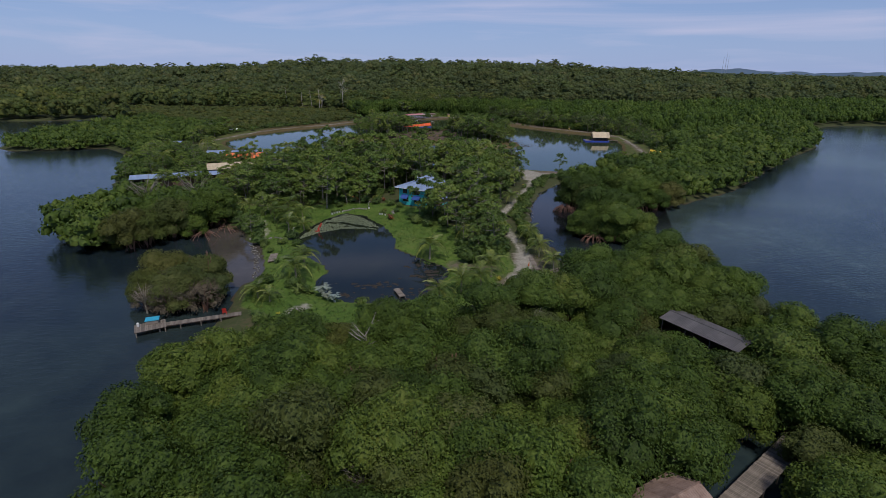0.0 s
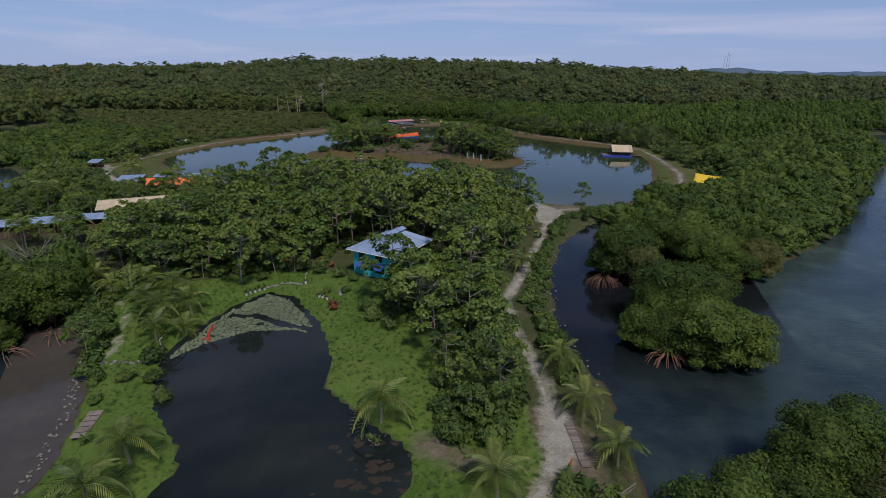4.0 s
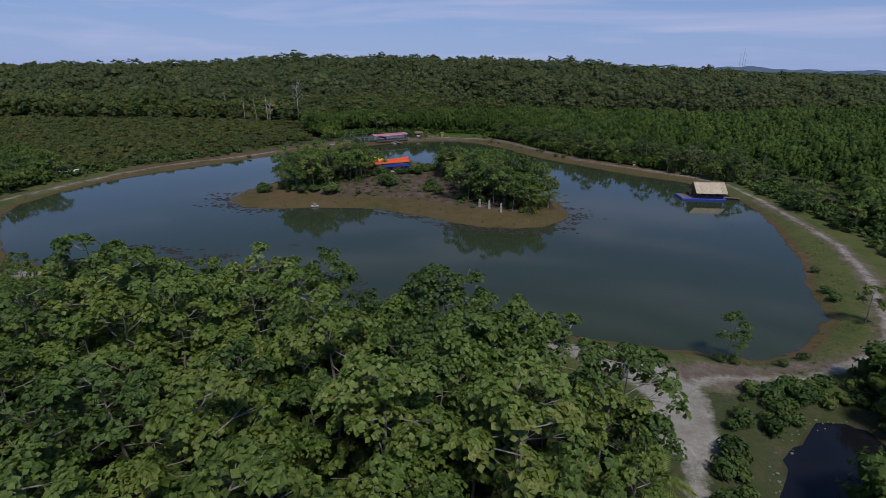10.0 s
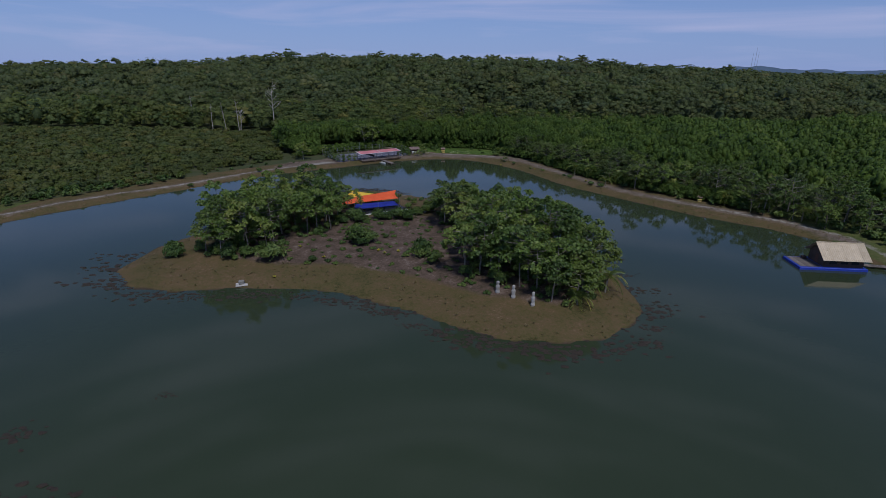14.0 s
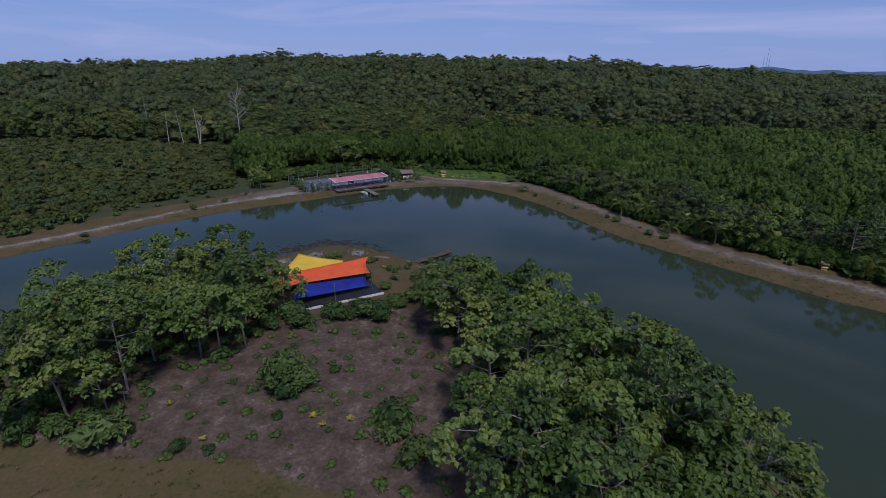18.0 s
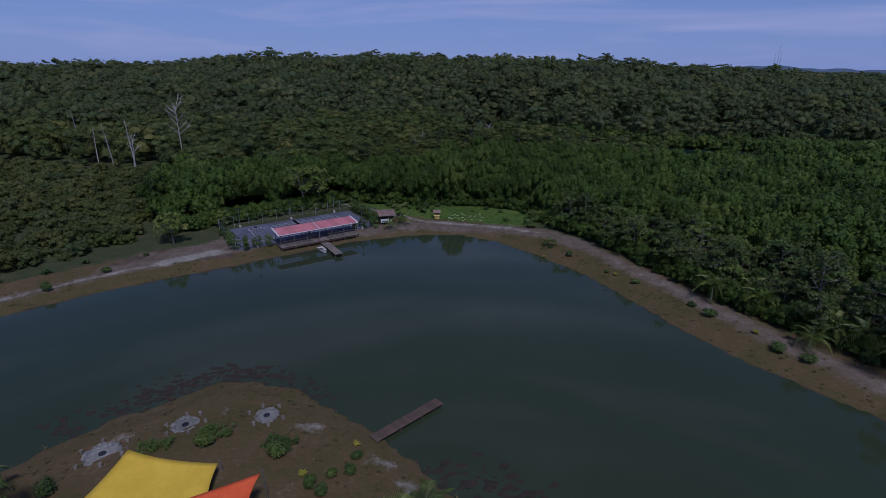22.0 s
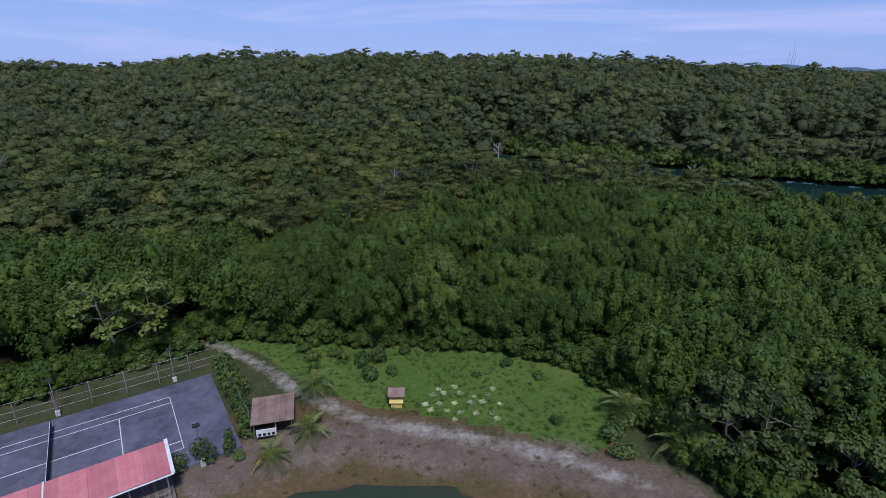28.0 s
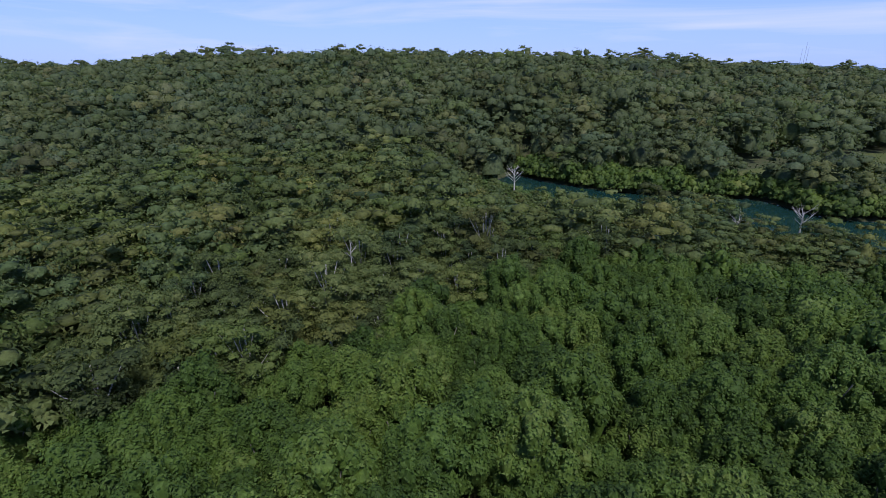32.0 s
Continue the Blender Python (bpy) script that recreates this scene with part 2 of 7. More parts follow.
TURQUOISE = surface("turquoise_paint", (0.03, 0.42, 0.44), (0.06, 0.58, 0.58), 0.8, 0.6, vary=0.05)
BLUE_PAINT = surface("blue_paint", (0.015, 0.035, 0.30), (0.03, 0.07, 0.46), 0.8, 0.5, vary=0.1)
BLUE_SHUTTER = surface("blue_shutters", (0.02, 0.05, 0.22), (0.05, 0.11, 0.36), 0.8, 0.5, vary=0.1)
WHITE = surface("white_paint", (0.55, 0.55, 0.54), (0.80, 0.80, 0.78), 1.0, 0.6, vary=0.08)
BLACK = surface("black_metal", (0.012, 0.012, 0.014), (0.04, 0.04, 0.045), 1.0, 0.6, 0.3)
STEEL = surface("galvanised_steel", (0.28, 0.29, 0.30), (0.45, 0.46, 0.47), 2.0, 0.5, 0.7)
STONE = surface("grey_stone", (0.10, 0.095, 0.085), (0.28, 0.27, 0.245), 2.5, 0.9, bumps=0.7, depth=0.06)
CONCRETE = surface("pale_concrete", (0.30, 0.29, 0.27), (0.50, 0.48, 0.45), 0.8, 0.9)
SAIL_YELLOW = surface("yellow_sailcloth", (0.60, 0.38, 0.03), (0.78, 0.53, 0.06), 0.5, 0.75, vary=0.03, spec=0.2)
SAIL_ORANGE = surface("orange_sailcloth", (0.62, 0.085, 0.025), (0.80, 0.14, 0.045), 0.5, 0.75, vary=0.03, spec=0.2)
SAIL_BLUE = surface("blue_sailcloth", (0.012, 0.018, 0.17), (0.03, 0.045, 0.32), 0.5, 0.7, vary=0.03, spec=0.2)
COURT = surface("blue_grey_court", (0.040, 0.043, 0.066), (0.150, 0.155, 0.205), 0.22, 0.8, vary=0.02, fine=5)
LINE = surface("court_line_paint", (0.50, 0.50, 0.50), (0.75, 0.75, 0.75), 1.5, 0.7)
RED_PAINT = surface("red_paint", (0.40, 0.02, 0.015), (0.62, 0.05, 0.03), 1.5, 0.5)
YELLOW_PAINT = surface("yellow_paint", (0.62, 0.45, 0.10), (0.80, 0.62, 0.20), 1.5, 0.5)
ORANGE_TARP = surface("orange_tarpaulin", (0.60, 0.12, 0.03), (0.80, 0.20, 0.05), 0.8, 0.6)
ALGAE = surface("brown_algae", (0.018, 0.014, 0.008), (0.046, 0.032, 0.020), 1.2, 0.9)
GLASS_DARK = surface("dark_window_glass", (0.012, 0.014, 0.018), (0.03, 0.033, 0.04), 1.0, 0.12)
BLUE_PLASTIC = surface("cyan_tarpaulin", (0.02, 0.26, 0.42), (0.05, 0.40, 0.58), 1.0, 0.5)
TERRACOTTA = surface("flower_orange", (0.55, 0.10, 0.02), (0.8, 0.2, 0.05), 2.0, 0.6)


def water(name, deep, pale, patch=0.0, rough=0.06, ripple=0.12, wave=0.9, patch_scale=0.02):
    m, n, l, b = material(name, rough)
    b.inputs["IOR"].default_value = 1.33
    v = coords(n, l, 1.0)
    big = noise_node(n, l, v, patch_scale, 5.0, 0.55, 0.15)
    mid = noise_node(n, l, v, patch_scale * 9, 5.0, 0.65, 0.2)
    f = maths(n, l, "ADD", maths(n, l, "MULTIPLY", big, 0.75), maths(n, l, "MULTIPLY", mid, 0.25))
    col = ramp(n, l, f, [(0.42, deep), (0.56, tuple(d + (p - d) * 0.3 for d, p in zip(deep, pale))), (0.74, pale)])
    l.new(col, b.inputs["Base Color"])
    sv = coords(n, l, (1.0, 2.2, 1.0))
    r1 = noise_node(n, l, sv, wave, 4.0, 0.6, 0.4)
    bump(n, l, b, r1, ripple, 0.12)
    return m


SEA_WATER = water("sea_water", (0.010, 0.017, 0.022), (0.060, 0.088, 0.080), rough=0.08, ripple=0.45, wave=0.55, patch_scale=0.014)
BAY_WATER = water("bay_water", (0.014, 0.024, 0.030), (0.100, 0.145, 0.130), rough=0.08, ripple=0.6, wave=0.8, patch_scale=0.018)
CANAL_WATER = water("dark_canal_water", (0.008, 0.009, 0.012), (0.016, 0.016, 0.018), rough=0.05, ripple=0.06, wave=0.8, patch_scale=0.05)
_n, _l = CANAL_WATER.node_tree.nodes, CANAL_WATER.node_tree.links      # the canal's dark water thins out into the bay
_g, _s = _n.new("ShaderNodeNewGeometry"), _n.new("ShaderNodeSeparateXYZ")
_l.new(_g.outputs["Position"], _s.inputs[0])
_d = maths(_n, _l, "MULTIPLY_ADD", maths(_n, _l, "MAXIMUM", maths(_n, _l, "SUBTRACT", _s.outputs["X"], 44.0), 0.0), -0.9, _s.outputs["Y"])
_r = _n.new("ShaderNodeMapRange")
_r.interpolation_type = "SMOOTHSTEP"
_r.inputs["From Min"].default_value, _r.inputs["From Max"].default_value = 104.0, 134.0
_l.new(_d, _r.inputs["Value"])
_l.new(_r.outputs[0], _n["Principled BSDF"].inputs["Alpha"])
SHALLOW_WATER = water("shallow_creek_water", (0.055, 0.048, 0.042), (0.105, 0.090, 0.078), rough=0.08, ripple=0.06, wave=0.8, patch_scale=0.06)
LAKE_WATER = water("green_lake_water", (0.033, 0.046, 0.024), (0.040, 0.054, 0.029), rough=0.05, ripple=0.03, wave=0.8, patch_scale=0.02)
POND_WATER = water("dark_pond_water", (0.010, 0.014, 0.014), (0.026, 0.032, 0.022), rough=0.05, ripple=0.03, wave=0.8, patch_scale=0.05)
CREEK_WATER = water("teal_creek_water", (0.008, 0.030, 0.027), (0.016, 0.046, 0.038), rough=0.05, ripple=0.05)


def ground_material():
    """Forest floor, lawn, dry bank grass, bare soil and gravel, told apart by the plan's masks."""
    m, n, l, b = material("ground_cover", 0.95, spec=0.2)
    v = coords(n, l, 1.0)
    big, mid, fine, grit = (noise_node(n, l, v, s, 5.0, 0.65) for s in (0.06, 0.35, 2.2, 9.0))

    def mask(name, lo, hi, wob=1.0):
        a = n.new("ShaderNodeAttribute")
        a.attribute_name = name
        x = maths(n, l, "ADD", a.outputs["Fac"], maths(n, l, "MULTIPLY_ADD", mid, 2.4 * wob, -1.2 * wob))
        x = maths(n, l, "ADD", x, maths(n, l, "MULTIPLY_ADD", fine, 1.6 * wob, -0.8 * wob))
        r = n.new("ShaderNodeMapRange")
        r.inputs["From Min"].default_value, r.inputs["From Max"].default_value = lo, hi
        l.new(x, r.inputs["Value"])
        return r.outputs[0]

    floor = ramp(n, l, mix(n, l, 0.5, mid, fine), [(0.3, (0.030, 0.042, 0.014)), (0.5, (0.052, 0.064, 0.024)), (0.62, (0.085, 0.072, 0.040)), (0.75, (0.13, 0.10, 0.065))])
    lawn = ramp(n, l, mix(n, l, 0.45, mix(n, l, 0.5, big, mid), fine), [(0.32, (0.030, 0.064, 0.011)), (0.46, (0.062, 0.115, 0.018)), (0.56, (0.100, 0.148, 0.030)), (0.66, (0.135, 0.130, 0.050)), (0.74, (0.17, 0.135, 0.075))])
    bank = ramp(n, l, mix(n, l, 0.4, mix(n, l, 0.5, big, mid), fine), [(0.36, (0.042, 0.044, 0.013)), (0.46, (0.086, 0.071, 0.026)), (0.56, (0.114, 0.077, 0.038)), (0.66, (0.178, 0.130, 0.078))])
    soil = ramp(n, l, mix(n, l, 0.45, mid, fine), [(0.32, (0.035, 0.034, 0.016)), (0.45, (0.075, 0.054, 0.038)), (0.55, (0.115, 0.080, 0.060)), (0.68, (0.22, 0.185, 0.155))])
    gravel = ramp(n, l, mix(n, l, 0.5, mix(n, l, 0.4, mid, fine), grit), [(0.34, (0.13, 0.110, 0.080)), (0.5, (0.26, 0.24, 0.20)), (0.66, (0.46, 0.44, 0.40))])
    mud = ramp(n, l, mix(n, l, 0.5, mid, fine), [(0.3, (0.022, 0.016, 0.010)), (0.7, (0.080, 0.058, 0.040))])
    col = mix(n, l, mask("lawn", -0.3, 0.3, 0.5), floor, lawn)
    verge = ramp(n, l, mix(n, l, 0.45, mix(n, l, 0.5, big, mid), fine), [(0.34, (0.034, 0.052, 0.012)), (0.46, (0.068, 0.088, 0.022)), (0.56, (0.100, 0.104, 0.034)), (0.68, (0.135, 0.108, 0.058))])
    col = mix(n, l, mask("verge", -0.5, 0.5, 0.8), col, verge)
    col = mix(n, l, mask("bank", -0.3, 0.3, 0.8), col, bank)
    col = mix(n, l, mask("soil", -0.6, 0.6), col, soil)
    track = ramp(n, l, mix(n, l, 0.5, mix(n, l, 0.4, mid, fine), grit), [(0.34, (0.066, 0.049, 0.034)), (0.5, (0.138, 0.106, 0.080)), (0.66, (0.255, 0.215, 0.180))])
    col = mix(n, l, mask("track", -1.0, 1.2, 1.2), col, track)
    col = mix(n, l, mask("gravel", -0.5, 0.5, 0.8), col, gravel)
    col = mix(n, l, mask("mud", -0.3, 0.3, 0.3), col, mud)
    l.new(col, b.inputs["Base Color"])
    bump(n, l, b, mix(n, l, 0.5, fine, grit), 0.7, 0.08)
    return m


GROUND = ground_material()

# ---- the plan: shores, paths and clearings (metres; x east, y along the flight) ----
LAKE_EDGE = [(-95, 250), (-88, 243), (-68, 238), (-43, 231), (-26, 226.5), (-8, 219), (13, 213.5), (24, 213.5), (38, 210), (51.6, 206.4), (59, 209),
             (71, 220), (76.5, 235), (83.5, 246), (93, 272), (98, 288), (100, 303), (99, 322), (92, 332), (78, 344), (64, 362), (50, 380), (43.5, 393),
             (35.5, 411), (26, 424), (18, 432.5), (9, 437), (0, 437), (-9, 434), (-17.5, 430.5), (-24, 425.5), (-30, 421), (-40, 413), (-50, 406.5),
             (-62, 397), (-75, 383), (-88, 365), (-98, 352), (-108, 338), (-117, 322), (-121, 305), (-122, 290), (-118, 278), (-108, 265)]
ISLAND_EDGE = [(-62.5, 297), (-54.7, 288.6), (-46, 286.8), (-36, 288.7), (-25, 289), (-14, 287.3), (-3, 281.6), (7, 274.6), (16, 270.3), (24.6, 269.6),
               (32, 271.6), (38.7, 277.5), (41.6, 284), (41, 296), (37, 310), (32, 322), (26, 333), (22.5, 339.5), (13.6, 349.5), (7.5, 353.4), (0, 361),
               (-5.5, 364.4), (-12, 369), (-18.6, 371.5), (-24.3, 370.6), (-30, 365.5), (-36, 360), (-46, 345), (-56, 325), (-62, 310)]
POND_EDGE = [(-17.4, 83.1), (-13.4, 82.6), (-8, 82.6), (-4, 85.9), (-0.3, 91.6), (0.8, 96.7), (-0.3, 101), (-6.6, 106.7), (-11.3, 112.2), (-14, 124.5),
             (-17.4, 131.1), (-22.5, 139.5), (-28.3, 142), (-33.3, 134.6), (-36.5, 119), (-31, 107.5), (-25.2, 101), (-23.4, 96.5), (-25, 92), (-22.3, 86)]
SEA_WEST = [(-33, -300), (-33, 40), (-36, 55), (-37, 68), (-37, 80), (-39, 90), (-36.5, 94), (-37.7, 99.5), (-40.7, 108.5), (-43.7, 114), (-47.6, 116.6),
            (-51.3, 124.7), (-58, 128), (-66, 138), (-76, 150), (-86, 157), (-101, 163), (-118, 178), (-122, 200), (-128, 207), (-140, 233), (-172, 263),
            (-212, 251), (-228, 262), (-240, 310), (-234, 395), (-250, 424), (-320, 395), (-600, 420), (-2500, 520), (-2500, -300)]
SEA_EAST = [(62, -300), (62, 55), (56, 64), (51, 72), (52, 86), (47, 97), (40, 100), (30, 95), (24, 90), (25, 101), (26, 112), (23.5, 120), (23.6, 135),
            (27, 154), (33, 171), (43, 186), (50, 192), (55, 191), (58, 180), (63, 166), (75, 156), (100, 175), (159, 241), (204, 285), (232, 330),
            (244, 369), (300, 405), (600, 440), (2500, 600), (2500, -300)]
CREEK_EDGE = [(22, 640), (26, 622), (42, 602), (60, 594), (76, 586), (92, 560), (107, 551), (126, 549), (163, 540), (230, 528), (240, 556), (170, 574),
              (132, 590), (113, 592), (104, 616), (80, 618), (58, 626), (40, 640), (32, 655)]
FAR_BAY = [(1500, 2900), (2300, 2600), (4600, 2600), (4600, 4900), (1300, 4900)]
GRAVEL_PATHS = [
    (-0.1, [(5, 79), (10, 87), (13, 92)]),
    (0.85, [(13, 92), (16, 97.5), (17, 104), (17.5, 112), (15.5, 125), (15.2, 137), (18.5, 145.5), (21.8, 154), (27, 169.7), (32, 184), (34.5, 196)]),
    (1.7, [(16.5, 98), (17.2, 106)]),
    (3.6, [(32.5, 188), (35, 196), (31, 204)]),
    (0.6, [(35, 197), (42, 200), (55, 200.4), (66.7, 205.7), (74, 211), (79, 218), (90, 236), (98, 256), (102, 280), (105, 300), (106, 322), (99, 335), (86, 348), (73, 362)]),
    (1.5, [(33, 200), (24, 207), (12, 208), (-2, 213), (-18, 221.5), (-42, 230), (-68, 233), (-95, 234), (-112, 234), (-122, 245), (-134, 264)]),
    (0.4, [(-122, 245), (-128, 262), (-129, 282), (-127, 298), (-123, 316), (-118, 331), (-110, 347), (-101, 359), (-89, 371), (-77, 388), (-66, 402), (-52, 414), (-43, 420)]),
    (1.8, [(-54, 412.5), (-46, 419)]),
    (-0.15, [(73, 362), (65, 372), (57, 386), (50, 403), (45.7, 411), (40.5, 422.5), (35.6, 431.6), (29, 437)]),
    (0.7, [(29, 437), (22, 440), (14, 443), (4, 445), (-1, 446), (-4.6, 448), (-10.5, 451.4), (-18, 457.8), (-30, 465)]),
    (1.2, [(-25, 76), (-24, 78.5)]),
    (0.6, [(-9.5, 361), (-7.5, 360.4)]), (0.6, [(-0.4, 356), (1.2, 355.2)]), (0.3, [(-30, 358.4), (-28.5, 358.9)]), (0.3, [(-19.6, 363), (-18.8, 362.8)]), (0.7, [(3.4, 352.6), (4.8, 351.4)]),
    (0.4, [(-72, 152), (-58, 142), (-48, 131), (-44, 121), (-43, 117)]),
]
TRACKS = [          # worn, stony ground along the banks
    (1.3, [(-129, 282), (-127, 298), (-123, 316), (-118, 331), (-110, 347), (-101, 359), (-89, 371), (-77, 388), (-66, 402), (-56, 411)]),
    (3.0, [(-62, 408), (-52, 415), (-44, 421), (-40, 424)]), (2.4, [(-58, 416), (-48, 424), (-46, 430)]),
    (2.2, [(105, 318), (99, 335), (86, 348), (73, 362), (65, 372), (57, 386), (50, 403), (45.7, 411), (40.5, 422.5), (35.6, 431.6), (29, 437)]),
    (3.2, [(38, 427), (31, 436), (22, 439.5), (12, 441.5), (0, 443.5), (-8, 441), (-15, 437)]),
    (1.8, [(66, 205), (74, 211), (79, 218), (90, 236), (98, 256), (102, 280), (104, 300)]), (3.4, [(28, 204), (35, 200), (46, 201)]), (1.6, [(46, 201), (66, 205)]),
    (2.6, [(18.5, 92), (17, 104)]), (1.6, [(10, 86), (14, 93)]), (1.4, [(2, 101), (6, 98), (10, 97)]),
]
LAWN = [[(-53, 130), (-48, 120), (-42, 112), (-39, 100), (-37, 92), (-35, 80), (-27, 72.5), (-12, 73), (2, 77), (11, 86), (15, 98), (14, 110), (7, 121),
         (0, 129), (-4, 141), (-17, 150), (-30, 151), (-47, 142), (-60, 147), (-72, 155), (-74, 150), (-60, 139)],
        [(-30, 464), (-14, 463), (11, 463), (30, 459), (32, 448), (25, 440), (14, 445), (0, 448), (-10, 453), (-18, 460)]]
SOIL = [[(-42, 301), (-30, 298), (-14, 298), (0, 292), (12, 284), (26, 280), (33, 287), (29, 305), (15, 318), (8, 330), (-5, 334), (-20, 330), (-38, 318), (-46, 306)]]
MEADOWS = [[(95, 632), (190, 606), (330, 690), (200, 700)]]
BARE = [[(-66, 408), (-50, 413), (-40, 417), (-43, 424), (-60, 420)]]


def plan_noise(x, y, s, seed=0.0):
    """Smooth waves standing in for noise on arrays."""
    return (np.sin(x / s + seed) * np.cos(y / (s * 1.13) - 2 * seed) + 0.6 * np.sin((x + y) / (s * 0.61) + 3 * seed) + 0.4 * np.cos((x - 1.7 * y) / (s * 0.37) + seed)) / 2


def off_line(x, y, line, closed=False):
    """Distance of points from a broken line."""
    best = np.full(np.shape(x), 1e9)
    ends = list(zip(line, line[1:] + line[:1])) if closed else list(zip(line, line[1:]))
    for (ax, ay), (bx, by) in ends:
        dx, dy = bx - ax, by - ay
        u = np.clip(((x - ax) * dx + (y - ay) * dy) / (dx * dx + dy * dy + 1e-9), 0, 1)
        best = np.minimum(best, np.hypot(x - ax - u * dx, y - ay - u * dy))
    return best


def within(x, y, loop):
    """Signed distance: positive inside the closed line."""
    odd = np.zeros(np.shape(x), bool)
    for (ax, ay), (bx, by) in zip(loop, loop[1:] + loop[:1]):
        odd ^= ((ay > y) != (by > y)) & (x < (bx - ax) * (y - ay) / ((by - ay) or 1e-9) + ax)
    return np.where(odd, 1.0, -1.0) * off_line(x, y, loop, True)


def wet(x, y):
    """Positive in water, in metres from the shore."""
    x, y = np.asarray(x, float), np.asarray(y, float)
    lake = np.minimum(within(x, y, LAKE_EDGE), -within(x, y, ISLAND_EDGE))
    out = np.maximum(lake, within(x, y, POND_EDGE))
    for loop in (SEA_WEST, SEA_EAST, CREEK_EDGE, FAR_BAY):
        out = np.maximum(out, within(x, y, loop))
    return out + 0.5 * plan_noise(x, y, 2.3, 0.7) * (np.abs(out) < 30)


def ease(v, a, b):
    u = np.clip((v - a) / (b - a), 0, 1)
    return u * u * (3 - 2 * u)


def hill(x, y):
    """The wooded ridge beyond the ponds; it sinks towards the open bay in the east."""
    a = x / np.maximum(y, 50.0)
    side = (1 + 0.38 * np.exp(-((a + 0.03) / 0.26) ** 2)) * (1 - 0.72 * ease(a, 0.12, 0.80)) * (1 - 0.36 * ease(-a, 0.2, 0.9))
    flat = ease(x - 0.25 * (y - 560), 0, 160) * (1 - ease(y, 760, 1100))
    rise = 27 * (0.45 * ease(y + 0.12 * np.abs(x), 500, 900) + 0.55 * ease(y, 640, 1160)) * (1 - ease(y, 1250, 2200) * 0.6)
    return rise * side * (1 - 0.85 * flat) + 6 * plan_noise(x, y, 75.0, 1.3) * ease(y, 560, 900) * (0.3 + side) * (1 - 0.7 * flat)


def height(x, y):
    x, y = np.asarray(x, float), np.asarray(y, float)
    w = wet(x, y)
    land = 0.15 + 0.95 * ease(-w, 0.0, 5.0) + 0.12 * plan_noise(x, y, 6.0) + 0.3 * ease(-w, 4, 20)
    isle = ease(within(x, y, ISLAND_EDGE), 4, 16) * 1.1
    swamp = ease(62 - y, -12, 2) * 1.9      # the mangroves stand in shallow water
    deep = -0.15 - 1.6 * ease(w, 0.0, 7.0)
    return np.where(w > 0, deep, land + isle - np.minimum(swamp, land + 0.35)) + np.where(w > 0, 0, np.maximum(hill(x, y), 0) * ease(-w, 0, 30))


# ---- shared mesh helpers ----
def mesh_of(name, verts, tris, mats, smooth=False, index=None):
    """A triangle mesh from arrays."""
    verts, tris = np.asarray(verts, np.float32), np.asarray(tris, np.int32)
    me = bpy.data.meshes.new(name)
    me.vertices.add(len(verts)), me.loops.add(tris.size), me.polygons.add(len(tris))
    me.vertices.foreach_set("co", verts.ravel())
    me.loops.foreach_set("vertex_index", tris.ravel())
    me.polygons.foreach_set("loop_start", np.arange(0, tris.size, 3, dtype=np.int32))
    if index is not None:
        me.polygons.foreach_set("material_index", np.asarray(index, np.int32))
    me.polygons.foreach_set("use_smooth", np.full(len(tris), smooth))
    for m in mats if isinstance(mats, (list, tuple)) else [mats]:
        me.materials.append(m)
    me.update(calc_edges=True)
    return me


def spaced(lo, a, b, hi, step, growth):
    """Coordinates that are dense between a and b and thin out to lo and hi."""
    mid = list(np.arange(a, b + step / 2, step))
    s, v, left = step, a, []
    while v > lo:
        s *= growth
        v -= s
        left.append(v)
    s, v, right = step, mid[-1], []
    while v < hi:
        s *= growth
        v += s
        right.append(v)
    return np.array(left[::-1] + mid + right)


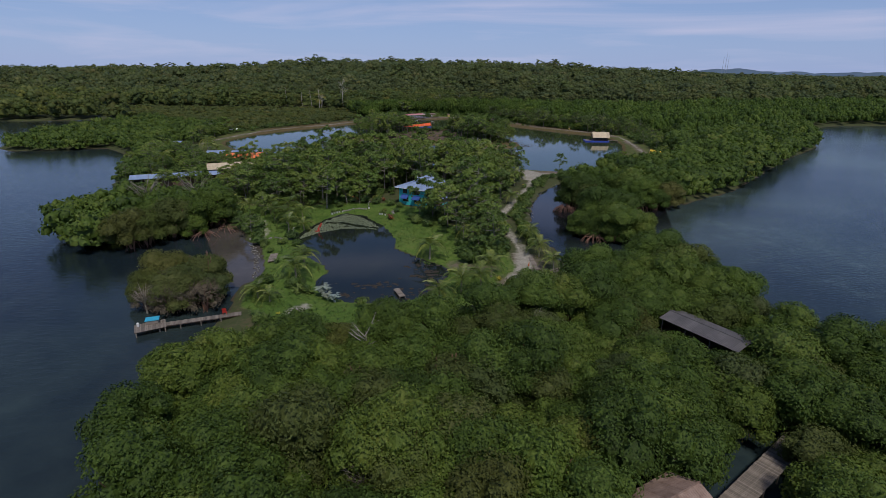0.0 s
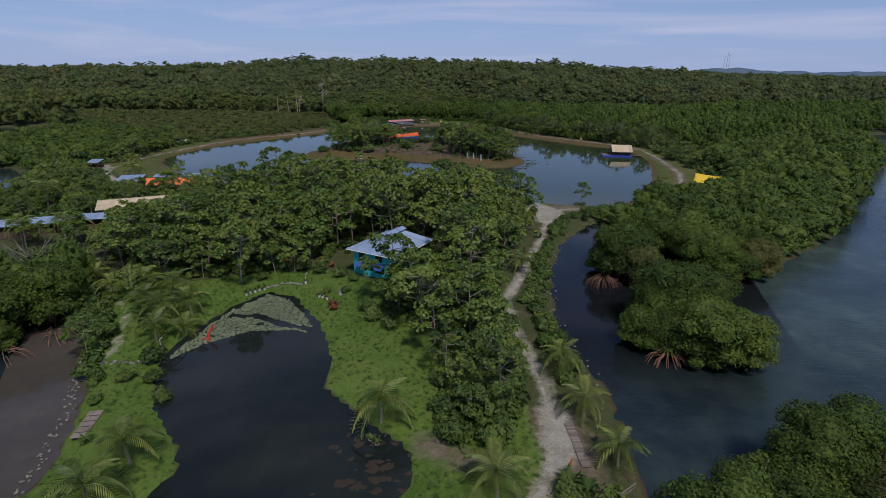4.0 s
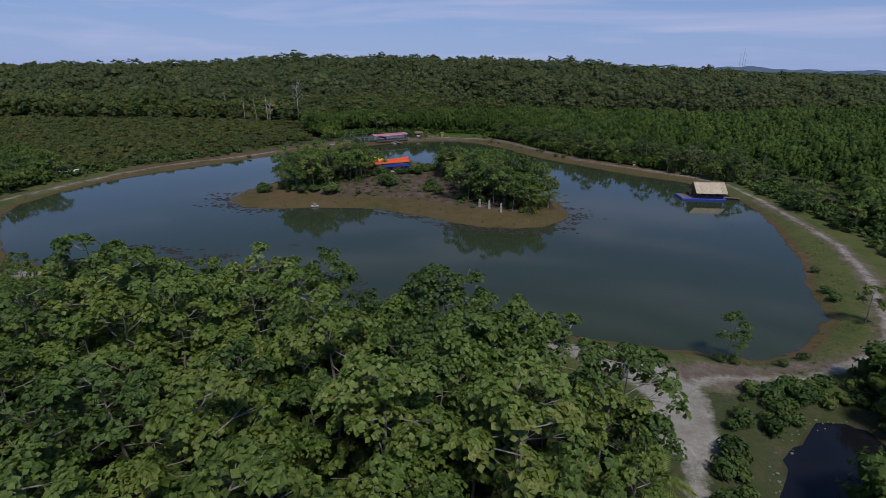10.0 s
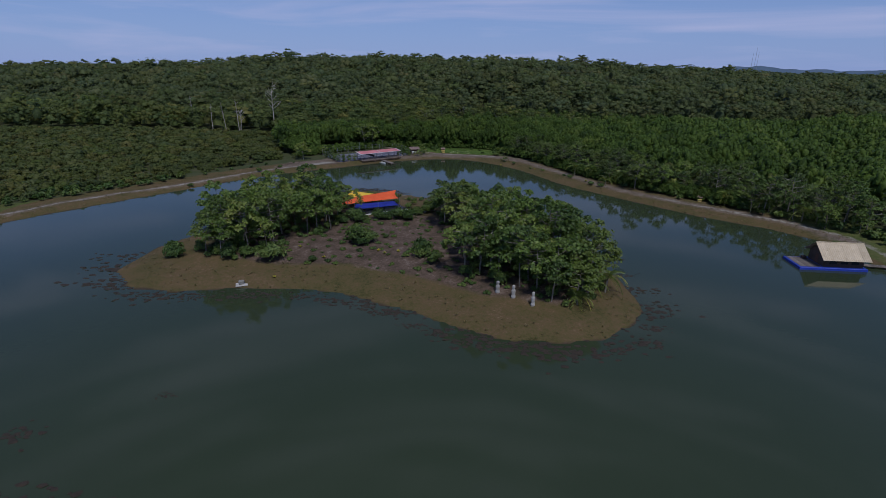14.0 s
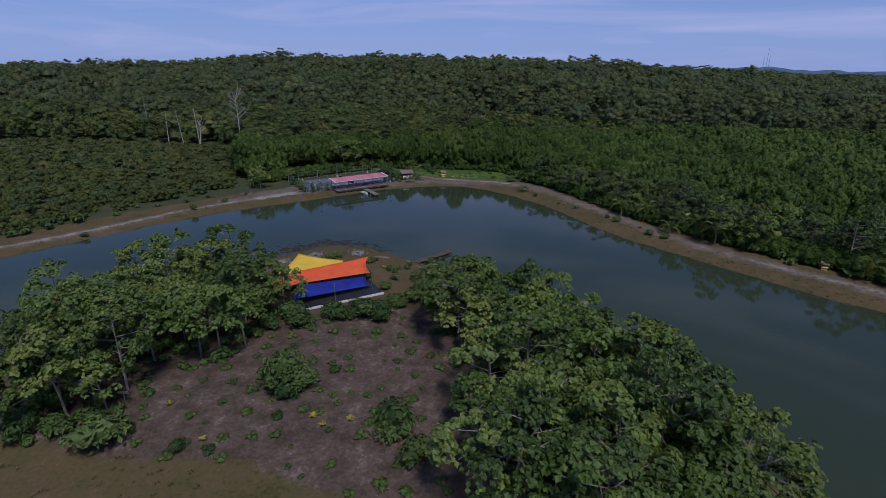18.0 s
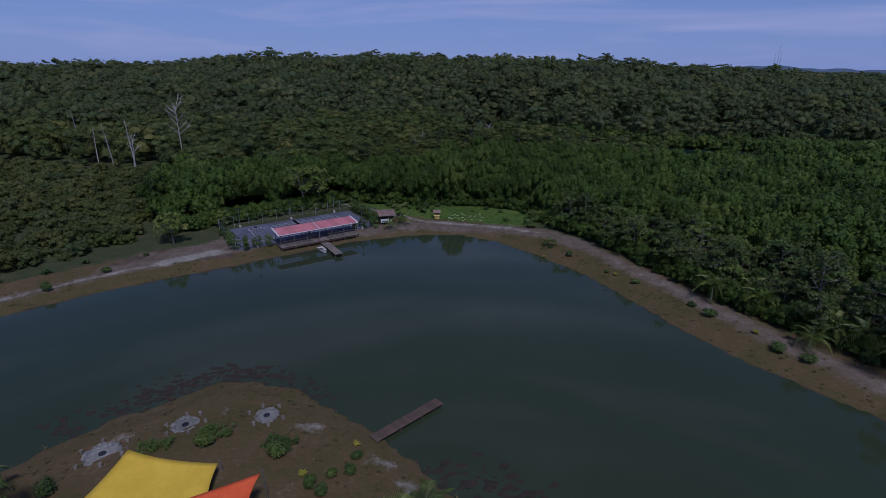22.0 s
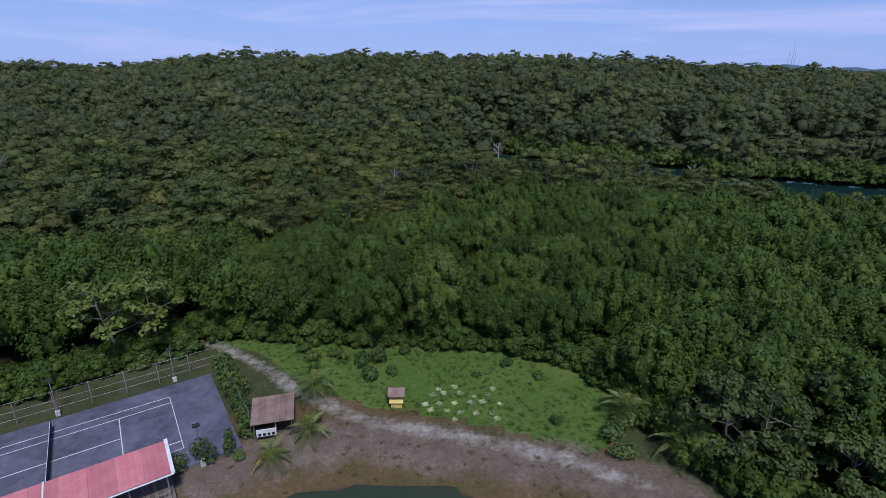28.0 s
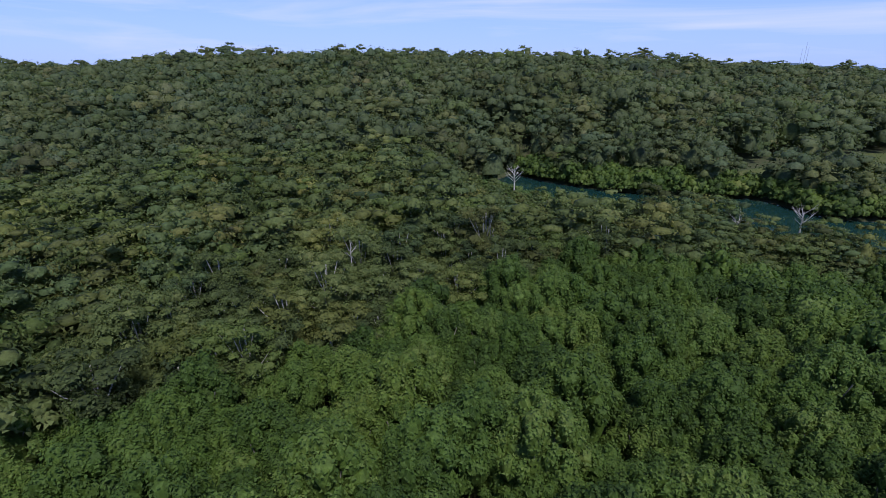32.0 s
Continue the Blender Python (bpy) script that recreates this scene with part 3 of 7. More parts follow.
def ground_sheet():
    gx, gy = spaced(-4300, -126, 112, 4300, 1.4, 1.07), spaced(-320, 18, 470, 4900, 1.4, 1.05)
    x, y = (a.ravel() for a in np.meshgrid(gx, gy))
    z = height(x, y)
    nx, ny = len(gx), len(gy)
    i = (np.arange(ny - 1)[:, None] * nx + np.arange(nx - 1)).ravel()
    tris = np.concatenate([np.stack([i, i + 1, i + nx + 1], 1), np.stack([i, i + nx + 1, i + nx], 1)])
    me = mesh_of("ground", np.stack([x, y, z], 1), tris, GROUND, True)
    w = wet(x, y)
    lake_shore = np.maximum(within(x, y, LAKE_EDGE), -60)
    gravel = np.full(len(x), -9.0)
    for half, line in GRAVEL_PATHS:
        gravel = np.maximum(gravel, half - off_line(x, y, line))
    track = np.full(len(x), -9.0)
    for half, line in TRACKS:
        track = np.maximum(track, half - off_line(x, y, line))
    lawn = np.full(len(x), -9.0)
    for loop in LAWN:
        lawn = np.maximum(lawn, within(x, y, loop))
    soil = np.full(len(x), -9.0)
    for loop in SOIL + BARE:
        soil = np.maximum(soil, within(x, y, loop))
    isle = within(x, y, ISLAND_EDGE)
    bank = np.maximum(2.0 + 12.0 * ease(y, 318, 350) + np.minimum(lake_shore, 0), np.where(isle > 0, 4.0, -9.0))
    verge = np.where((y > 196) & (lawn < 1), 20.0 - 14.0 * ease(y, 335, 365) + np.minimum(lake_shore, 0), -9.0)
    for loop in MEADOWS:
        verge = np.maximum(verge, within(x, y, loop))
    bank = np.where((y < 200) | (lawn > 1), -9, bank)
    for name, v in (("gravel", gravel), ("track", track), ("lawn", lawn), ("soil", soil), ("verge", verge), ("bank", bank), ("mud", np.where(y < 58, 5.0, w + 0.2))):
        at = me.attributes.new(name, "FLOAT", "POINT")
        at.data.foreach_set("value", np.clip(v, -9, 9).astype(np.float32))
    return tagged(new("ground", me), "uneven ground with lawn, dry banks, gravel tracks and forest floor", "ground", kind="structure")


ground_sheet()


def sheet(name, loop, z, mat, label, category):
    bm = bmesh.new()
    face = bm.faces.new([bm.verts.new((x, y, z)) for x, y in loop])
    if face.normal.z < 0:
        face.normal_flip()
    bm.normal_update()
    if face.normal.z < 0:
        bmesh.ops.reverse_faces(bm, faces=[face])
    bmesh.ops.triangulate(bm, faces=bm.faces)
    me = bpy.data.meshes.new(name)
    bm.to_mesh(me), bm.free()
    me.materials.append(mat)
    return tagged(new(name, me), label, category, kind="structure")


def grown(loop, by):
    """The loop moved outwards from its middle."""
    cx, cy = sum(p[0] for p in loop) / len(loop), sum(p[1] for p in loop) / len(loop)
    return [(x + by * (x - cx) / math.hypot(x - cx, y - cy), y + by * (y - cy) / math.hypot(x - cx, y - cy)) for x, y in loop]


sheet("sea_water", [(-4500, -320), (0, -320), (0, 4950), (-4500, 4950)], 0.0, SEA_WATER, "dark blue sea with small ripples", "sea")
sheet("bay_water", [(0, -320), (4500, -320), (4500, 4950), (0, 4950)], 0.0, BAY_WATER, "rippled grey-blue bay with pale reef shallows", "sea")
sheet("lake_water", grown(LAKE_EDGE, 4.0), 0.06, LAKE_WATER, "still green lake water mirroring trees and sky", "lake")
sheet("pond_water", grown(POND_EDGE, 1.6), 0.09, POND_WATER, "dark still garden pond water with drifting weed", "pond")
sheet("canal_water", [(24.5, 104), (25, 112), (22.5, 120), (22.5, 135), (26, 154), (32, 171), (42, 186.5), (50, 193.5), (56, 192.5), (61, 178), (70, 160), (64, 142), (58, 122), (48, 110), (36, 106)], 0.03, CANAL_WATER, "black still water of a tidal canal", "canal")
sheet("creek_shallows", [(-34, 90), (-36, 100), (-39, 109), (-42, 115), (-46.5, 118), (-50, 126), (-58, 129.5), (-66, 139), (-70, 138), (-60, 122), (-52, 108), (-46, 96), (-41, 89)], 0.03, SHALLOW_WATER, "shallow grey-brown creek water over mud", "creek")
sheet("creek_water", grown(CREEK_EDGE, 4.0), 0.05, CREEK_WATER, "narrow teal creek between wooded banks", "creek")


def ground_z(x, y):
    return float(height(np.array([x]), np.array([y]))[0])

# ---- vegetation ----
def rnd(seed):
    return np.random.default_rng(seed)


def joined(parts):
    """One (verts, tris) from several."""
    vs, fs, n = [], [], 0
    for v, f in parts:
        vs.append(np.asarray(v, np.float32)), fs.append(np.asarray(f, np.int32) + n)
        n += len(v)
    return np.concatenate(vs), np.concatenate(fs)


def tube(points, radii, sides=5):
    """A tapered limb along a line."""
    p = np.asarray(points, float)
    d = np.gradient(p, axis=0)
    d /= np.linalg.norm(d, axis=1, keepdims=True) + 1e-9
    ref = np.where(np.abs(d[:, 2:]) > 0.9, [[1.0, 0, 0]], [[0, 0, 1.0]])
    u = np.cross(d, ref)
    u /= np.linalg.norm(u, axis=1, keepdims=True) + 1e-9
    w = np.cross(d, u)
    a = np.arange(sides) * 2 * np.pi / sides
    ring = u[:, None] * np.cos(a)[None, :, None] + w[:, None] * np.sin(a)[None, :, None]
    v = (p[:, None] + ring * np.asarray(radii, float)[:, None, None]).reshape(-1, 3)
    f = []
    for k in range(len(p) - 1):
        for s in range(sides):
            a0, a1 = k * sides + s, k * sides + (s + 1) % sides
            f += [(a0, a1, a1 + sides), (a0, a1 + sides, a0 + sides)]
    return v, np.array(f)


def leaves(p, n, size, aspect, r, droop=0.0, plain=False):
    """Pointed leaves with a fold along the middle, at places p, facing n."""
    k = len(p)
    n = n / (np.linalg.norm(n, axis=1, keepdims=True) + 1e-9)
    t = r.normal(size=(k, 3))
    t -= n * (t * n).sum(1, keepdims=True)
    t /= np.linalg.norm(t, axis=1, keepdims=True) + 1e-9
    t[:, 2] -= droop
    s = np.cross(n, t)
    L = (size * r.uniform(0.7, 1.3, k))[:, None]
    W = L * aspect * 0.5
    lift = n * L * 0.12
    if plain:                       # far off: one triangle a leaf spray
        v = np.stack([p - t * L * 0.5 + s * W, p - t * L * 0.5 - s * W, p + t * L * 0.6 + lift], 1).reshape(-1, 3)
        return v, np.arange(k * 3).reshape(-1, 3)
    v = np.stack([p - t * L * 0.5, p + s * W + lift, p + t * L * 0.5, p - s * W + lift], 1).reshape(-1, 3)
    i = np.arange(k)[:, None] * 4
    f = np.concatenate([i + [0, 1, 2], i + [0, 2, 3]], 0)
    return v, f


_ico = bmesh.new()
bmesh.ops.create_icosphere(_ico, subdivisions=2, radius=1.0)
ICO = (np.array([v.co[:] for v in _ico.verts]), np.array([[v.index for v in f.verts] for f in _ico.faces]))
_ico.free()
_ico = bmesh.new()
bmesh.ops.create_icosphere(_ico, subdivisions=1, radius=1.0)
ICO1 = (np.array([v.co[:] for v in _ico.verts]), np.array([[v.index for v in f.verts] for f in _ico.faces]))
_ico.free()


def lump(c, rad, r, rough=0.22, low=True):
    """An uneven clump that fills a crown from inside."""
    v, f = ICO1 if low else ICO
    k = 1 + r.uniform(-rough, rough, len(v))
    if low:
        f = f[v[f].mean(1)[:, 2] > -0.2]
    return v * k[:, None] * np.asarray(rad) + np.asarray(c), f


def clumped_crown(r, blobs, count, size, aspect=0.6, fill=0.8, low=True, up=0.35, plain=False):
    """Leaves on the outer skin of several overlapping clumps, with a darker inside."""
    c, rad = np.array([b[0] for b in blobs], float), np.array([b[1] for b in blobs], float)
    area = (rad[:, 0] * rad[:, 2])
    area[-1] *= 0.6
    pick = r.choice(len(blobs), count * 2, p=area / area.sum())
    d = r.normal(size=(count * 2, 3))
    d[:, 2] = np.abs(d[:, 2]) * 1.0 - 0.55 * r.random(count * 2)
    d /= np.linalg.norm(d, axis=1, keepdims=True)
    p = c[pick] + d * rad[pick] * r.uniform(0.82, 1.12, (count * 2, 1))
    q = (((p[:, None] - c[None]) / rad[None]) ** 2).sum(2)
    q[np.arange(len(p)), pick] = 9
    keep = np.where(q.min(1) > 0.8)[0][:count]
    p, d = p[keep], d[keep]
    n = d + r.normal(size=d.shape) * 0.45 + [0, 0, up]
    parts = [leaves(p, n, size, aspect, r, plain=plain)]
    parts += [lump(b[0], np.array(b[1]) * fill, r, 0.25, low) for b in blobs]
    return joined(parts)


def mangrove(seed, tall=7.0, wide=3.4, count=1000, size=0.42, blobs=9, fill=0.82, low=True, plain=False):
    r = rnd(seed)
    bl = []
    for k in range(blobs):
        a, q = r.uniform(0, 2 * np.pi), np.sqrt(r.random()) * wide * 0.72
        s = r.uniform(0.30, 0.52) * wide
        bl.append(((q * np.cos(a), q * np.sin(a), tall - s * 0.85 - (q / wide) ** 2 * tall * 0.33 - r.uniform(0, 0.8)), (s, s, s * r.uniform(0.7, 0.95))))
    for k in range(6):                     # boughs that hang low over the water
        a, q = k * 1.05 + r.uniform(-0.3, 0.3), wide * r.uniform(0.66, 0.84)
        bl.append(((q * np.cos(a), q * np.sin(a), tall * r.uniform(0.26, 0.38)), (wide * 0.33, wide * 0.33, tall * 0.17)))
    bl.append(((0, 0, tall * 0.5), (wide * 0.76, wide * 0.76, tall * 0.34)))
    crown = clumped_crown(r, bl, count, size, 0.9 if plain else 0.55, fill, low, plain=plain)
    limbs = []
    for k in range(5):
        a = r.uniform(0, 2 * np.pi)
        q = r.uniform(0.25, 0.7) * wide
        limbs.append(tube([(0.25 * np.cos(a), 0.25 * np.sin(a), 0.2), (q * 0.45 * np.cos(a), q * 0.45 * np.sin(a), tall * 0.35), (q * np.cos(a + 0.3), q * np.sin(a + 0.3), tall * 0.72)], [0.15, 0.11, 0.05], 5))
    for k in range(7):
        a = r.uniform(0, 2 * np.pi)
        q = r.uniform(0.5, 0.95) * wide * 0.6
        limbs.append(tube([(0.1 * np.cos(a), 0.1 * np.sin(a), r.uniform(1.2, 2.2)), (q * 0.6 * np.cos(a), q * 0.6 * np.sin(a), 1.3), (q * np.cos(a), q * np.sin(a), -0.9)], [0.06, 0.05, 0.04], 4))
    return crown, joined(limbs)


def plume_tree(seed, tall=10.0, wide=3.2, count=2400, size=0.27, blobs=26, fill=0.8, low=True):
    """A tall mangrove: a dome of many upright plumes, with deep creases between them."""
    r = rnd(seed)
    bl, limbs = [], []
    for k in range(blobs):
        a, q = k * 2.4 + r.uniform(-0.4, 0.4), np.sqrt((k + 0.5) / blobs) * wide
        s = r.uniform(0.17, 0.29) * wide * (26 / blobs) ** 0.4
        h = s * r.uniform(1.3, 2.0)
        bl.append(((q * np.cos(a), q * np.sin(a), tall - h * 0.7 - (q / wide) ** 2 * tall * 0.34 - r.uniform(0, 1.3)), (s, s, h)))
    bl.append(((0, 0, tall * 0.46), (wide * 0.8, wide * 0.8, tall * 0.36)))
    for k in range(6):
        a, q = k + r.uniform(-0.3, 0.3), r.uniform(0.3, 0.7) * wide
        limbs.append(tube([(0.2 * np.cos(a), 0.2 * np.sin(a), -0.3), (q * 0.4 * np.cos(a), q * 0.4 * np.sin(a), tall * 0.35), (q * np.cos(a + 0.3), q * np.sin(a + 0.3), tall * 0.72)], [0.14, 0.10, 0.05], 5))
    return clumped_crown(r, bl, count, size, 0.85, fill, low, 0.55, True), joined(limbs)


def forest_tree(seed, tall=12.0, wide=4.0, count=700, size=0.6, blobs=18, flat=0.75, fill=0.78, plain=False, lift=0.34):
    """A wild tree: leaf tiers of uneven size on rising limbs, with gaps between the tiers."""
    r = rnd(seed)
    bl, limbs = [], []
    limbs.append(tube([(0, 0, -0.5), (r.uniform(-.3, .3), r.uniform(-.3, .3), tall * 0.4), (r.uniform(-.5, .5), r.uniform(-.5, .5), tall * 0.86)], [0.24, 0.18, 0.08], 6))
    skew = r.uniform(-0.25, 0.25, 2) * wide
    for k in range(blobs):
        a, q = k * 2.4 + r.uniform(-.6, .6), np.sqrt((k + 0.3) / blobs) * wide * r.uniform(0.75, 1.05)
        s = r.uniform(0.19, 0.36) * wide * (18 / blobs) ** 0.4
        c = (q * np.cos(a) + skew[0] * q / wide, q * np.sin(a) + skew[1] * q / wide, tall * (1 - lift * (q / wide) ** 2) - r.uniform(0, 0.24) * tall)
        bl.append((c, (s * r.uniform(0.85, 1.3), s * r.uniform(0.85, 1.3), s * flat * r.uniform(0.5, 0.9))))
        if k % 2 == 0:
            limbs.append(tube([(0, 0, tall * r.uniform(0.3, 0.55)), (c[0] * 0.5, c[1] * 0.5, c[2] * 0.78), c], [0.10, 0.07, 0.03], 4))
    bl.append(((0, 0, tall * 0.40), (wide * 0.85, wide * 0.85, tall * 0.34)))
    return clumped_crown(r, bl, count, size, 0.85 if plain else 0.55, fill, True, 0.5, plain), joined(limbs)


def broadleaf(seed, tall=10.0, wide=5.0, tufts=52, per=24, size=0.6):
    """A slim pale trunk that forks into limbs, with large drooping leaves in domed tufts at the tips."""
    r = rnd(seed)
    limbs, tips = [], []
    lean = r.uniform(-1.0, 1.0, 2)
    trunk = np.array([(0, 0, -0.5), (lean[0] * 0.3, lean[1] * 0.3, tall * 0.3), (lean[0], lean[1], tall * 0.62), (lean[0] * 1.3, lean[1] * 1.3, tall * 0.93)])
    limbs.append(tube(trunk, [0.19, 0.15, 0.09, 0.04], 6))
    for k in range(11):
        u = 0.38 + 0.54 * (k + r.random()) / 11
        base = np.array([lean[0] * u * 1.4, lean[1] * u * 1.4, tall * u])
        a = k * 2.4 + r.uniform(-0.5, 0.5)
        q = wide * r.uniform(0.55, 1.0) * (1.3 - 0.8 * u)
        tip = base + [q * np.cos(a), q * np.sin(a), r.uniform(0.6, 2.2) * (1.5 - u)]
        mid = (base + tip) / 2 + [0, 0, -0.05 * q]
        limbs.append(tube([base, mid, tip], [0.075, 0.055, 0.025], 4))
        tips += [tip, tip * 0.75 + base * 0.25 + [0.3, 0.3, 0.5]]
        for j in range(3):
            b = a + r.uniform(-1.1, 1.1)
            t2 = mid + [q * 0.55 * np.cos(b), q * 0.55 * np.sin(b), r.uniform(0.2, 1.5)]
            limbs.append(tube([mid, t2], [0.04, 0.02], 3))
            tips.append(t2)
    tips = np.array(tips)[r.permutation(len(tips))[:tufts - 3]]
    tips = np.concatenate([tips, trunk[3] + [[0, 0, 0.7], [0.8, 0.3, 0.3], [-0.6, 0.5, 0.4]]])
    p, n = [], []
    for t in tips:
        a, w = r.uniform(0, 2 * np.pi, per), r.uniform(0.7, 1.15)
        q = np.sqrt(r.random(per))
        p.append(np.stack([t[0] + w * q * np.cos(a), t[1] + w * q * np.sin(a), t[2] + 0.3 - 0.85 * w * q * q + r.uniform(-0.12, 0.15, per)], 1))
        n.append(np.stack([1.1 * q * np.cos(a), 1.1 * q * np.sin(a), np.ones(per)], 1) + r.normal(size=(per, 3)) * 0.3)
    return leaves(np.concatenate(p), np.concatenate(n), size, 0.85, r, 0.25), joined(limbs)


def frond(seed, length=3.6, sag=1.6, pairs=15, wide=0.62):
    """A feathered palm leaf: an arched rib with hanging leaflets."""
    r = rnd(seed)
    u = np.linspace(0, 1, 9)
    line = np.stack([u * length * (1 - 0.12 * u), np.zeros(9), 0.55 * length * u * (1 - u) * 1.5 + 0.25 * u - sag * u ** 2.2], 1)
    parts = [tube(line, 0.045 * (1 - 0.8 * u), 3)]
    s = np.repeat(np.linspace(0.14, 0.99, pairs), 2)
    side = np.tile([1.0, -1.0], pairs)
    base = np.stack([np.interp(s, u, line[:, k]) for k in range(3)], 1)
    long = wide * (0.45 + 1.1 * np.sin(np.pi * np.clip(s * 0.95, 0, 1)) ** 0.8) * r.uniform(0.85, 1.15, len(s))
    tip = base + np.stack([long * 0.75, side * long, -0.45 * long - 0.12 * r.random(len(s))], 1)
    w = np.stack([np.full(len(s), 0.075), 0 * s, 0 * s], 1)
    mid = (base + tip) / 2 + [0, 0, 0.06]
    v = np.stack([base - w * 0.5, base + w * 0.5, mid + w, tip, mid - w], 1).reshape(-1, 3)
    i = np.arange(len(s))[:, None] * 5
    parts.append((v, np.concatenate([i + [0, 1, 2], i + [0, 2, 4], i + [4, 2, 3]], 0)))
    return joined(parts)


def bare_tree(seed, tall=14.0, spread=3.0, boughs=9):
    """A dead tree: a pale trunk with forked bare limbs."""
    r = rnd(seed)
    limbs = [tube([(0, 0, -0.5), (0.2, 0.1, tall * 0.5), (0.1, -0.2, tall)], [0.28, 0.2, 0.05], 6)]
    for k in range(boughs):
        h, a = tall * r.uniform(0.5, 0.92), k * 2.4
        q = spread * r.uniform(0.5, 1.0)
        m = np.array([q * 0.5 * np.cos(a), q * 0.5 * np.sin(a), h + q * 0.45])
        t = np.array([q * np.cos(a), q * np.sin(a), h + q * 1.05])
        limbs.append(tube([(0.1, 0, h), m, t], [0.1, 0.07, 0.02], 4))
        for j in range(3):
            b = a + r.uniform(-1, 1)
            limbs.append(tube([m, m + [0.5 * q * np.cos(b), 0.5 * q * np.sin(b), r.uniform(0.2, 0.8) * q * 0.7]], [0.045, 0.012], 3))
    return joined(limbs)


def bush(seed, wide=1.2, tall=1.3, count=220, size=0.3, aspect=0.5):
    r = rnd(seed)
    bl = [((r.uniform(-.4, .4) * wide, r.uniform(-.4, .4) * wide, tall * r.uniform(0.35, 0.6)), (wide * 0.5, wide * 0.5, tall * 0.42)) for _ in range(4)]
    return clumped_crown(r, bl, count, size, aspect, 0.75)


def rosette(seed, blades=18, length=0.8, wide=0.12, rise=0.6):
    """Stiff blades spreading from one point."""
    r = rnd(seed)
    vs, fs = [np.zeros((1, 3))], []
    for k in range(blades):
        a, e = k * 2.4, rise * r.uniform(0.4, 1.3)
        d, s = np.array([np.cos(a), np.sin(a), 0]), np.array([-np.sin(a), np.cos(a), 0])
        L = length * r.uniform(0.7, 1.1)
        m, t = d * L * 0.5 + [0, 0, L * e], d * L + [0, 0, L * e * 0.9]
        vs.append(np.array([m + s * wide, m - s * wide, t]))
        fs += [(0, 3 * k + 2, 3 * k + 1), (3 * k + 1, 3 * k + 2, 3 * k + 3)]
    return np.concatenate(vs), np.array(fs)


def planted(name, crown, stem, crown_mat, stem_mat, x, y, z, turn, size, label, category, group, high=1.0):
    """A tree: an empty at its foot with a trunk and a crown."""
    root = tagged(new(name), label, category, group)
    root.matrix_basis = Matrix.LocRotScale((x, y, z), Euler((0, 0, turn)), (size, size, size * high))
    for part_name, me in (("trunk", stem), ("crown", crown)):
        if me is not None:
            new(part_name, me).parent = root
    return root


def scattered(loop, step, seed, jitter=0.42):
    """Places on a shaken grid inside a loop."""
    r = rnd(seed)
    lo, hi = np.min(loop, 0), np.max(loop, 0)
    x, y = (a.ravel() for a in np.meshgrid(np.arange(lo[0], hi[0], step), np.arange(lo[1], hi[1], step * 0.9)))
    x = x + (np.floor(y / (step * 0.9)) % 2) * step * 0.5 + r.uniform(-jitter, jitter, len(x)) * step
    y = y + r.uniform(-jitter, jitter, len(y)) * step
    keep = within(x, y, loop) > 0
    return x[keep], y[keep]


CLEARINGS = []          # (x, y, radius) kept free of trees


def open_ground(x, y, gap=2.0):
    """True where no track, clearing or building stands."""
    ok = np.ones(len(x), bool)
    for half, line in GRAVEL_PATHS:
        ok &= off_line(x, y, line) > half + gap
    for cx, cy, cr in CLEARINGS:
        ok &= np.hypot(x - cx, y - cy) > cr
    return ok


def nearness(x, y):
    """How near the flight line comes to a place while it still lies ahead."""
    along = np.clip(y - np.abs(x - 6) / 0.87, 0, 440)
    return np.hypot(x - 6, y - along)


LEVELS = (95, 180, 400)


def merged(name, protos, x, y, z, seed, lo, hi, mat, label, category, group="", squash=(0.85, 1.2)):
    """Woods that nobody could count: many crowns in one mesh, in coarser shapes the farther they stand from the flight."""
    r = rnd(seed)
    level = np.minimum(np.searchsorted(LEVELS, nearness(x, y)), len(protos) - 1)
    vs, fs, n = [], [], 0
    for k in range(len(x)):
        some = protos[level[k]]
        v, f = some[r.integers(len(some))]
        a, s = r.uniform(0, 2 * np.pi), r.uniform(lo, hi)
        c, d = np.cos(a) * s, np.sin(a) * s
        w = np.empty_like(v)
        w[:, 0], w[:, 1], w[:, 2] = x[k] + c * v[:, 0] - d * v[:, 1], y[k] + d * v[:, 0] + c * v[:, 1], z[k] + v[:, 2] * s * r.uniform(*squash)
        vs.append(w), fs.append(f + n)
        n += len(v)
    me = mesh_of(name, np.concatenate(vs), np.concatenate(fs), mat, True)
    own = me.attributes.new("tree", "FLOAT", "POINT")
    own.data.foreach_set("value", np.repeat(r.normal(0.08, 0.15, len(vs)), [len(v) for v in vs]).astype(np.float32))
    flag = me.attributes.new("joined", "FLOAT", "POINT")
    flag.data.foreach_set("value", np.ones(len(me.vertices), np.float32))
    return tagged(new(name, me), label, category, group, "stuff")

